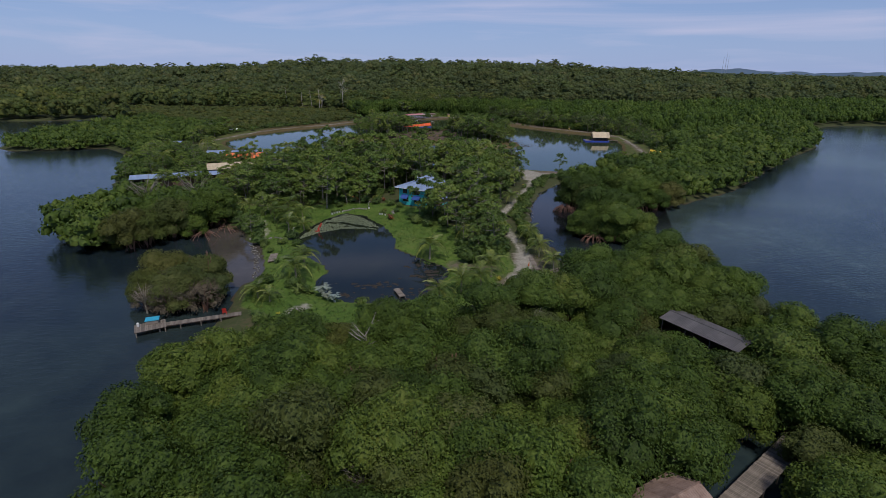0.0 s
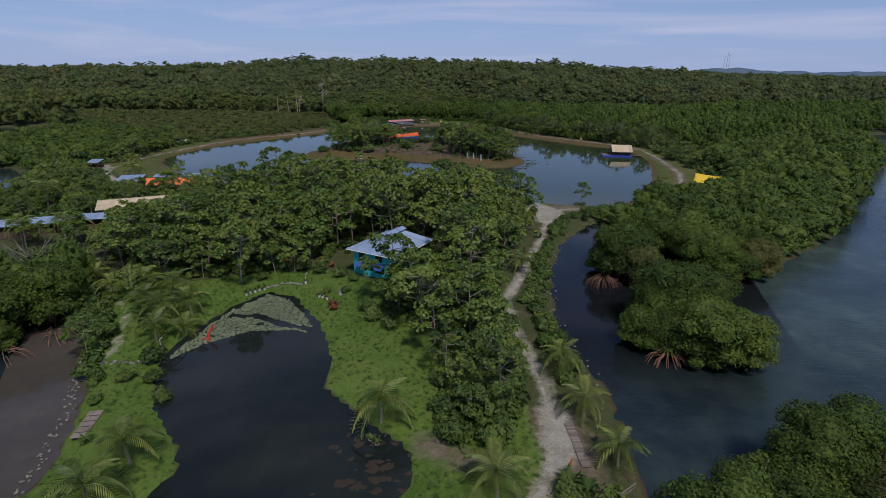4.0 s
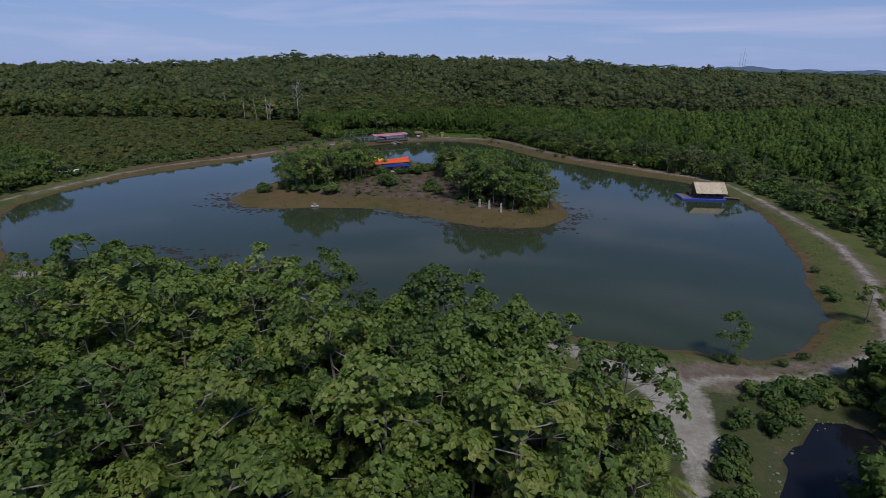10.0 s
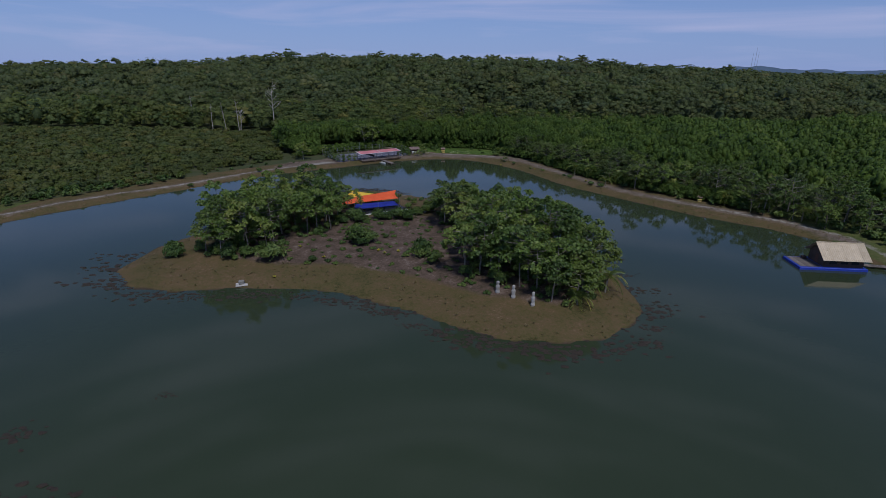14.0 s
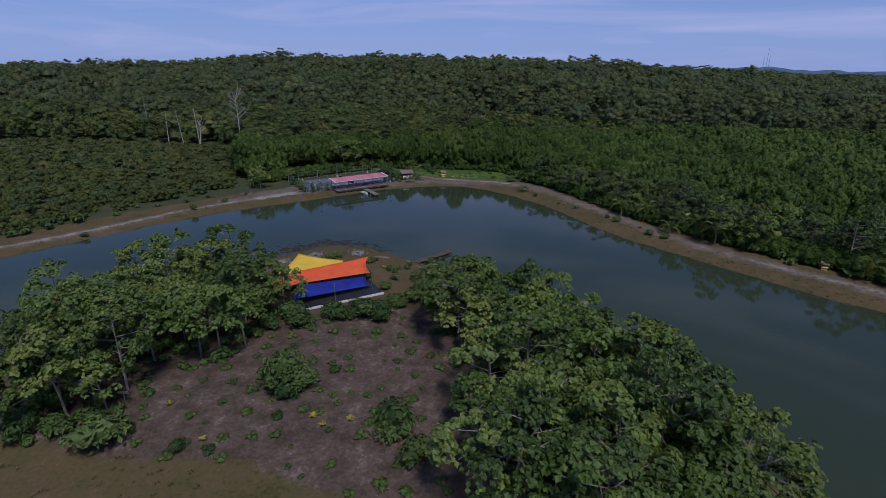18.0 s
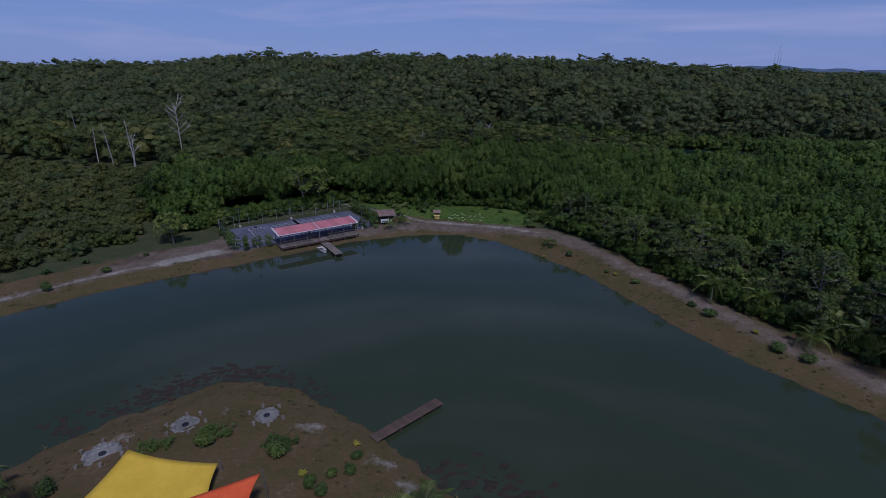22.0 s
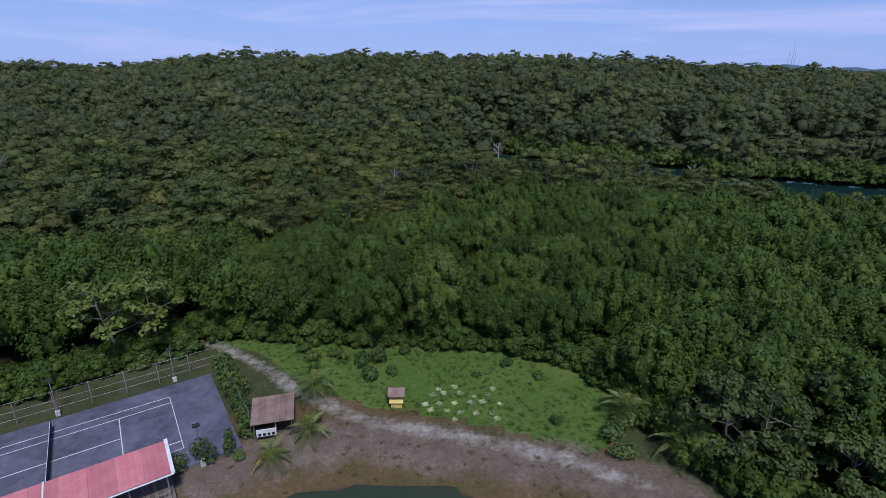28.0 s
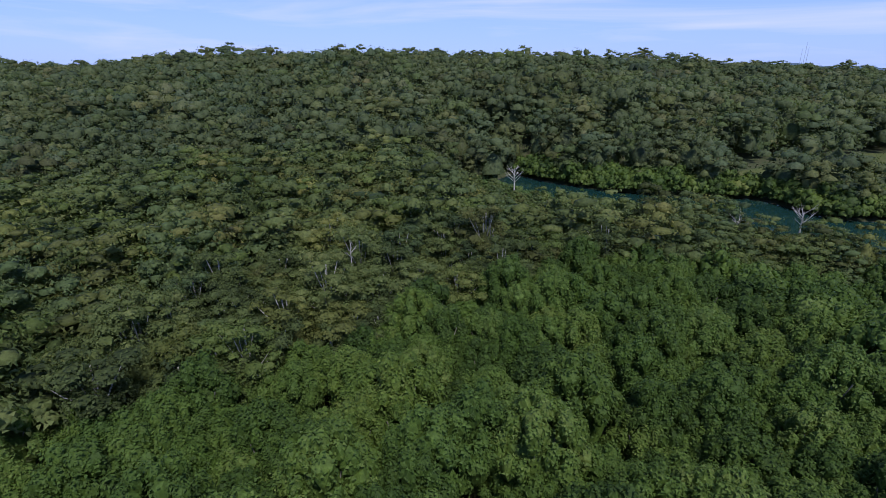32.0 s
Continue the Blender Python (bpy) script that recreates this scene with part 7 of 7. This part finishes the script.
v = np.concatenate([np.zeros((k, 1, 3)), disc[None] * rad[:, None, None]], 1)
v += np.stack([lx, ly, np.full(k, .11) + pr.uniform(0, .035, k)], 1)[:, None]
i = np.arange(k)[:, None] * 8
tagged(new("lily_pads", mesh_of("lily_pads", v.reshape(-1, 3), np.concatenate([i + [0, 1 + j, 1 + (j + 1) % 7] for j in range(6)], 0), LILY)), "grey-green lily pads covering the north end of the pond", "lily pads", kind="stuff")

# brown weed in the shallows
def weed(name, centres, seed, label, z, spread=1.6, n=26):
    rw = rnd(seed)
    parts = []
    for cx, cy, s in centres:
        for j in range(n):
            q = rw.normal(size=2) * spread * s * [1.3, .6]
            v, f = lump((cx + q[0], cy + q[1], z), np.array([.5, .35, .05]) * s * rw.uniform(.4, 1.3), rw, .5)
            parts.append((v, f))
    tagged(new(name, mesh_of(name, *joined(parts), ALGAE)), label, "water weed", kind="stuff")


weed("water_weed", [(-58, 250, 1.4), (-49.6, 244.4, 1.3), (-44, 247, .9), (-34.8, 238, 1.2), (-29.4, 235.9, 1.0), (-23.9, 233, 1.1), (-16, 229.6, 1.2), (-11.2, 228, .9), (-11.5, 233.3, .5), (-26.8, 230.6, .6), (-65, 252, 1.0),
                    (-2, 280, 1.1), (-8, 284, 1.0), (14, 268.6, 1.2), (22, 267.4, 1.3), (8, 272.5, 1.0), (43.5, 280, 1.0), (-62, 291, 1.3), (-66, 298, 1.4), (-66, 305, 1.2), (-38, 361, 1.0), (-34, 364.5, 1.0), (-31, 367.5, 1.1), (-28, 370, 1.1), (-25, 372, 1.1), (-22, 373, 1.1), (-18, 373, 1.0), (-14, 371, .9), (-10, 368.5, .7),
                    *[(cx + rr.uniform(-1, 1), cy + rr.uniform(-1.6, .4), rr.uniform(.5, 1.1)) for cx, cy in [(-58, 289), (-52, 285.5), (-46, 284.5), (-40, 286), (-33, 286.6), (-27, 287), (-20, 286), (-14, 285), (-9, 282.5), (-5, 280), (1, 276.5), (5, 273.5), (11, 270), (17, 267.8), (25, 267), (31, 269), (36, 272), (40, 276), (43, 283), (43, 290), (42, 298), (40, 306)]], (9, 355, 1.2), (14, 352, 1.2), (18, 350, .9), (20, 327, .4), (30, 334, 1.0), (40, 404, .6), (46, 392, .5), (-30, 255, .3)], 91, "brown water weed drifting in the lake shallows", .075, 1.9, 34)
weed("water_weed", [(-3, 95, 1.4), (-2, 90, 1.2), (-5, 87, 1.0), (-13, 90, 1.2), (-18, 86, .9), (-9, 86, .7), (-11.5, 91, 1.0), (-22, 91, .5), (-5, 101.5, 1.0), (-3, 98, 1.0)], 92, "brown water weed in the garden pond", .07, 1.3, 20)

# ---- palms ----
FRONDS = [mesh_of("frond", *frond(950 + k, [3.4, 3.8, 3.1][k], [1.3, 2.0, 2.6][k]), PALM) for k in range(3)]
PALM_STEMS = [mesh_of("palm_trunk", *tube([(0, 0, -.4), (.1 * k, .05, h * .5), (.25 * k, .1, h)], [.22, .15, .12], 8), BARK) for k, h in ((0, 1.6), (1, 2.8), (2, 4.2))]


def palm(px, py, s=1.0, kind=1, label="coconut palm with arching feathered fronds", z=None):
    root = tagged(new("palm_tree"), label, "palm", "palms")
    root.matrix_basis = Matrix.LocRotScale((px, py, ground_z(px, py) if z is None else z), Euler((0, 0, rr.uniform(0, 6.3))), (s, s, s))
    new("trunk", PALM_STEMS[kind]).parent = root
    h, off = (1.6, 2.8, 4.2)[kind], .25 * kind
    for j in range(13):
        ob = new("frond", FRONDS[0 if j < 5 else rr.choice((1, 1, 2))])
        ob.parent = root
        tilt = (-50 + 7 * j) if j < 5 else rr.uniform(-18, 14)
        ob.matrix_basis = Matrix.Translation((off, .1, h)) @ pose(0, 0, 0, 0, 0, j * 137.5 + rr.uniform(-12, 12)) @ pose(0, 0, 0, 0, tilt, 0)
    return root


for px, py, s, k in [(-42.5, 135.5, 1.15, 1), (-48, 137, 1.1, 1), (-3.1, 104.6, 1.15, 1), (-38.8, 122.4, .95, 1), (-37.5, 131.2, 1.0, 1), (-28.2, 97.1, 1.0, 1), (-28.4, 91.2, 1.05, 1), (-.7, 79.9, 1.0, 1), (3.2, 84.3, 1.05, 1), (6.8, 86.2, 1.0, 1), (9.3, 92.5, 1.0, 1),
                     (19.8, 113.9, .95, 1), (20.6, 104.5, .9, 1), (22.4, 97.4, .85, 1), (-32.6, 82.2, .85, 0), (-59.4, 141.5, .9, 1), (-30, 80.5, .7, 0), (-63, 146, .8, 1), (-80, 168, 1.0, 2), (-90, 164, 1.0, 2),
                     (-48, 350.4, .9, 1), (-44.8, 352.3, .8, 1), (2.7, 344.5, .9, 1), (5.7, 346.4, .9, 1), (-46.1, 346.8, .95, 1), (-41.9, 347.9, .9, 1), (-37.4, 348.9, .8, 1), (4.1, 340.2, .95, 1), (10.9, 343.0, .9, 1), (34.4, 296.5, 1.0, 1), (28.8, 280.5, .9, 0), (-31.8, 342.1, 1.0, 1), (-50, 336, .9, 1), (28.5, 333, .9, 1),
                     (33, 306, 1.0, 1), (62.2, 381.5, .85, 0), (77.7, 389.5, 1.0, 1), (70.4, 374.5, 1.0, 1), (57.5, 402.5, .9, 0), (62, 398, .9, 1), (30.4, 427.0, .6, 0), (66, 383, .95, 1), (73, 378, 1.0, 1), (80, 366, 1.0, 1), (52, 412, .9, 1), (86, 360, .9, 1),
                     (-8.8, 439.0, .65, 0), (-7.2, 449.2, .8, 1), (-6.1, 442.9, .7, 0), (24.3, 176.2, 1.0, 2), (16.4, 177, 1.0, 2), (-30, 223.5, 1.0, 2), (12.0, 206.5, 1.0, 1), (-110, 243, 1.1, 1), (-106, 240, 1.0, 1), (-62, 428, .8, 0),
                     (108, 238, 1.0, 1), (112, 246, 1.0, 1), (105, 248, .9, 1), (118, 255, 1.0, 2), (30, 447, .9, 0), (34, 441, .9, 0), (20, 150, .9, 1), (5, 118, .9, 0), (15, 90, .6, 0), (-41, 128.5, 1.05, 1), (-45, 131, 1.0, 1), (-50, 141, 1.0, 1), (-109.5, 198, 1.3, 2), (-93, 168, 1.0, 2), (-86, 171, 1.0, 2), (-115, 250, 1.2, 2), (-54, 137, .9, 1), (-36, 126, .8, 0), (36.5, 301, 1.0, 1), (35.5, 287, 1.0, 1), (31.5, 284, .9, 1), (27, 311, .9, 2), (55, 398, 1.0, 1), (60, 392, 1.0, 1), (68, 379.5, 1.1, 1), (76, 371, 1.1, 1), (90, 352, 1.1, 1), (96, 345, 1.0, 1), (103, 336, 1.0, 1)]:
    palm(px, py, s, k)

# ---- shrubs, agaves and flower clumps ----
SHRUBS = [mesh_of("shrub_leaves", *bush(1000 + k, 1.3, 1.3, 200, .28), SHRUB) for k in range(3)]
STRAPS = [mesh_of("strap_leaves", *rosette(1010 + k, 26, 1.2, .14, .75), SHRUB) for k in range(2)]
AGAVE = mesh_of("agave_leaves", *rosette(1020, 20, .55, .09, .45), PALE_LEAF)
YELLOW_TUFT = mesh_of("yellow_leaves", *rosette(1021, 22, .8, .12, .9), YELLOW_LEAF)
RED_TUFT = mesh_of("red_leaves", *rosette(1022, 26, .9, .13, .9), RED_LEAF)


def low_plant(name, me, px, py, s, label, category, group):
    ob = tagged(new(name, me), label, category, group)
    ob.matrix_basis = Matrix.LocRotScale((px, py, ground_z(px, py) - .03), Euler((0, 0, rr.uniform(0, 6.3))), (s, s, s * rr.uniform(.85, 1.15)))


ax_, ay_ = scattered([(5.6, 446.2), (15.6, 446.4), (16.2, 452.6), (6.0, 452.4)], 1.75, 83, .25)
for px, py in zip(ax_, ay_):
    low_plant("agave", AGAVE, px, py, rr.uniform(.8, 1.1), "pale striped agave in the lawn bed", "agave", "lawn agaves")
for px, py, s in [(-20, 328.5, 2.4), (-16, 327, 2.6), (-12, 328.5, 2.4), (-8, 329.5, 2.3), (-5, 329, 2.5), (-9, 333.5, 1.4), (-7, 332.5, 1.5), (-4.5, 332, 1.6), (-2, 333, 1.6), (-.8, 335.6, 2.0), (1, 338, 2.2), (-4, 346, 1.0), (-1, 347, 1.2), (1.5, 346, 1.4), (3, 344.5, 1.8), (-4.4, 350.3, .8), (-2.3, 353.8, .8), (-33, 88.4, 1.5), (-33.5, 84.3, 1.4), (-36.4, 117.4, 1.8), (-29, 73.2, 1.2), (-50.2, 126, 1.7), (-38.6, 107.9, 1.0), (-37.2, 112, 1.1), (-13.3, 75, 1.2), (-8.8, 76, 1.4), (-20.2, 73, 1.3), (-30.8, 146, 1.3), (-39, 149, 1.6), (-13.7, 140, 1.0), (-6.8, 129, 1.4), (-10, 458, 1.3), (-7, 460, 1.2), (-3, 457.5, 1.4), (0, 459, 1.5), (-12, 461, 1.2), (3, 460.5, 1.0), (-1, 454.5, 1.3), (1.5, 455.5, 1.0), (17, 458, .9), (21, 455, .9), (27, 444, 1.6), (29.5, 446, 1.8), (31, 449.5, 1.7), (28, 441, 1.5), (22, 446, .8), (26, 457.5, 1.2),
                  (-12.5, 439.5, .8), (-6, 445.5, .9), (30.5, 425.7, .6), (34, 420.5, .9), (43.6, 405.6, .9), (51.5, 391.5, 1.2), (50.2, 395, .8), (56.9, 380.1, 1.3), (59.5, 377, 1.2), (39.8, 411, .6), (-63, 407, 1.0), (-68, 398, 1.2), (-84, 374, 1.0),
                  (-15.3, 311, 3.2), (-31, 300, 3.0), (-.2, 302, 2.6), (-54.5, 303.4, 2.6), (-53.6, 301.7, 2.0), (-51.5, 300.3, 1.8), (-39.1, 300.5, 2.2), (-36.5, 301.5, 2.0), (-14, 308.6, 2.4), (-12.2, 310, 2.2), (1.1, 300.2, 2.2), (3, 298, 2.0), (-22, 299.4, 1.0), (-24, 352.5, 1.2), (-31, 350, 1.2), (-18.5, 356, 1.1), (-10.5, 355.5, 1.2), (-9, 346, 1.0), (-6, 351, .8), (-4, 353, .7), (-2, 356, .7), (-5, 341, 1.3), (-3, 334, 1.8), (-10, 329, 1.6), (-16, 327, 1.6), (-21, 325, 1.7), (9, 341, 2.2),
                  (47, 204, 1.1), (44.8, 204.6, 1.0), (53, 203.5, .8), (57, 205, .9), (75.5, 226, 1.4), (77, 229, 1.2), (82, 240, 1.0), (50.5, 195.5, 1.8), (49.5, 197, 1.5),
                  (-26, 88.5, 1.2), (-27.5, 86.8, 1.4), (-25, 86, 1.2), (-31, 110, 1.5), (-34, 113, 1.4), (-37, 112.5, 1.1), (-33, 88.5, 1.3), (-34.5, 86, 1.1), (5.5, 101, 2.2), (8, 104, 2.4), (10.5, 100, 2.2), (4.5, 106, 2.0), (9, 109, 2.4), (6, 112, 2.0), (12, 105.5, 2.2), (13.5, 110, 2.0),
                  (16.2, 92.6, 1.6), (17.4, 90.5, 1.4), (-2.5, 82.5, 1.2), (1.5, 80.5, 1.2), (5, 82.5, 1.0), (-10, 80.5, 1.0), (-14, 79.3, 1.3), (-17, 139.5, .9), (-12.8, 145.5, 1.4), (-16.5, 147.5, 1.6), (-19.5, 149.5, 1.8), (-24, 150.5, 1.6), (-29, 151, 1.5), (-34, 149, 1.5), (-8.5, 133, 1.6), (-6.5, 130, 1.8), (-5, 136, 2.2), (-3.5, 127, 1.8)]:
    low_plant("shrub", SHRUBS[rr.randrange(3)], px, py, s, "rounded leafy green shrub", "shrub", "garden shrubs")
for px, py, s in [(-26.2, 84.5, 1.3), (-24.5, 85.6, 1.2), (16.6, 94.3, 1.4), (18.2, 93.6, 1.3), (-30.5, 75.5, 1.1), (-28.5, 73.8, 1.2), (-25.5, 73.5, 1.0), (-46, 120, 1.2), (-49, 124, 1.2), (-9, 456, 1.0), (-5.5, 458.5, 1.1), (13, 455.5, .8), (-35, 100.5, .9), (-70, 411, 1.0), (-74, 405, 1.1), (-86, 390, 1.2), (-80, 400, 1.2), (-85, 398, 1.0), (-60, 416, .8), (22, 163, 1.2), (24.5, 160, 1.2), (23, 157, 1.1), (21, 145, 1.2), (20.3, 140, 1.2), (27.5, 173, 1.2)]:
    low_plant("strap_plant", STRAPS[rr.randrange(2)], px, py, s, "clump of long green strap leaves", "plant", "strap-leaved clumps")
for px, py, s in [(10.5, 90.3, 1.0), (12.0, 88.2, 1.0), (8.2, 83.8, .9), (6.8, 81.6, 1.0), (41, 409.3, .7), (56.2, 385.2, .9), (-27, 75.5, .7), (-26.5, 306, .7), (-28, 292.5, .6), (28.6, 421.8, .6), (-20, 300.5, .7), (9.8, 172.5, 1.9), (10.4, 173.8, 1.8), (-7.5, 303, .7), (-9, 304.5, .7), (-4.6, 304, .7), (-7, 352.5, .7), (-2.6, 358, .7), (27.5, 177, .8)]:
    low_plant("croton", YELLOW_TUFT, px, py, s, "bright yellow-leaved ornamental plant", "plant", "yellow ornamentals")
for px, py, s in [(-14.7, 134.2, 1.3), (-14.3, 133.2, 1.1), (-24, 152.5, 1.2), (-26, 153.2, 1.2), (-28, 153.5, 1.1), (-18.5, 152.2, 1.0), (-48, 153, 1.0), (-25, 176, 1.6), (-23, 177, 1.5)]:
    low_plant("ti_plant", RED_TUFT, px, py, s, "dark red-leaved ornamental plant", "plant", "red ornamentals")
flower = thing("heliconia", 16.9, 95.6, ground_z(16.9, 95.6), 0, "orange-red heliconia flower spike among leaves", "flower")
part("stalk", beam((0, 0, 0), (0, 0, 1.3), .03, 5), SHRUB, flower)
part("bloom", beam((0, 0, 1.3), (.1, 0, 2.1), .16, 6, None, .04), TERRACOTTA, flower)

# planted beds of strap leaves on the island's tip
for px, py, turn in ((-18.4, 358.3, 10), (-10.8, 357.1, -6), (-24, 355.8, 15)):
    rb = rnd(1090 + turn)
    bits = []
    for j in range(60):
        v, f = rosette(1040 + j % 5, 9, .42, .05, 1.3)
        bits.append((v + [rb.uniform(-1.7, 1.7), rb.uniform(-.95, .95), 0], f))
    ob = tagged(new("plant_bed", mesh_of("plant_bed", *joined(bits), SHRUB)), "low bed of dense green strap-leaved plants", "plant bed", "island plant beds", "stuff")
    ob.matrix_basis = pose(px, py, ground_z(px, py) - .02, 0, 0, turn)

# ---- dead trees and bare roots ----
SNAGS = [mesh_of("snag", *bare_tree(1100 + k, [26, 14, 9, 20][k], [7, 3.5, 4, 2][k], [14, 10, 12, 5][k]), DEAD) for k in range(4)]
SNAGS.append(mesh_of("snag", *bare_tree(1120, 7.5, 4.2, 26), BARK))
for px, py, k, s in [(-98, 509, 0, 1.0), (-128, 512, 3, .9), (-122, 516, 3, 1.0), (-119, 510, 1, 1.0), (-140, 520, 3, .8), (-160, 540, 3, 1.0), (221, 752, 1, 1.1), (300, 800, 1, 1.2), (70, 560, 2, .8), (92, 574, 2, .85), (27, 612, 2, .9), (-5, 522, 3, .75), (15, 540, 3, .7), (-40, 545, 1, .8),
                     (-50, 78, 4, .55), (-53, 84, 4, .5), (-43, 79, 4, .55), (-44, 84, 4, .6), (30, 88, 4, .7), (34, 85, 4, .65), (-10, 60, 2, .75), (14, 67.5, 1, .4), (-8, 38, 4, .55), (-14, 38, 4, .5), (-70, 140, 4, 1.1), (-82, 138, 4, 1.15)]:
    ob = tagged(new("dead_tree", SNAGS[k]), "bare bleached dead tree with forked limbs", "dead tree", "dead trees")
    ob.matrix_basis = Matrix.LocRotScale((px, py, max(ground_z(px, py), -.2)), Euler((rr.uniform(-.1, .1), rr.uniform(-.1, .1), rr.uniform(0, 6))), (s, s, s))
roots = []
rw = rnd(1150)
for cx, cy, n, q in [(35.6, 147.0, 60, 4.2), (36.5, 119, 40, 4.0), (60, 149, 24, 4.0), (56, 175, 24, 3.5), (-58, 118, 24, 4.0), (-55, 124, 20, 3.5)]:
    some = []
    for j in range(n):
        a = rw.uniform(0, 6.28)
        e = rw.uniform(.55, 1.05) * q
        some.append(tube([(e * .25 * np.cos(a), e * .2 * np.sin(a), rw.uniform(1.0, 2.2)), (e * .65 * np.cos(a), e * .5 * np.sin(a), rw.uniform(.7, 1.3)), (e * np.cos(a + .1), e * .75 * np.sin(a + .1), -.5)], [.05, .05, .035], 4))
    ob = tagged(new("root_tangle", mesh_of("root_tangle", *joined(some), ROOT)), "tangle of reddish arching mangrove prop roots", "roots", "prop root tangles")
    ob.matrix_basis = pose(cx, cy, 0)

# ---- far mast and hazy distance ----
mast = thing("radio_mast", 1380, 2690, 20, 0, "thin lattice radio mast far off", "mast")
for a, b in ((0, 0), (14, 6), (-9, 8)):
    part("pole", beam((a, b, 0), (a, b, 110 - 3 * b), 0.9, 4, None, .4), STEEL, mast)


def far_ridge(name, x0, x1, y, tall, seed, label):
    """Low hills on the horizon, too far off to show trees; haze is painted into their colour."""
    n = 90
    x = np.linspace(x0, x1, n)
    z = tall * (0.45 + 0.3 * plan_noise(x, x * 0 + seed, 260.0, seed) + 0.12 * plan_noise(x, x * 0, 60.0, seed)) * np.sin(np.linspace(0.05, np.pi - 0.05, n)) ** 0.6 + 6
    v = np.concatenate([np.stack([x, np.full(n, y), np.full(n, -2.0)], 1), np.stack([x, np.full(n, y + 60.0), z], 1), np.stack([x, np.full(n, y + 160.0), np.full(n, -2.0)], 1)])
    i = np.arange(n - 1)
    f = np.concatenate([np.stack([a + i, a + i + 1, a + n + i + 1], 1) for a in (0, n)] + [np.stack([a + i, a + n + i + 1, a + n + i], 1) for a in (0, n)])
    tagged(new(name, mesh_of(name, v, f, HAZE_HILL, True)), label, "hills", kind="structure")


# blue of the air in between, painted as the hills' base colour
HAZE_HILL = surface("haze_tinted_hills", (0.060, 0.100, 0.155), (0.085, 0.130, 0.190), 0.004, 0.95, bumps=0.0, vary=0.02)
far_ridge("backdrop_hills", 900, 4300, 4300, 82, 2.0, "low hills on the far side of the bay, tinted blue with painted haze")
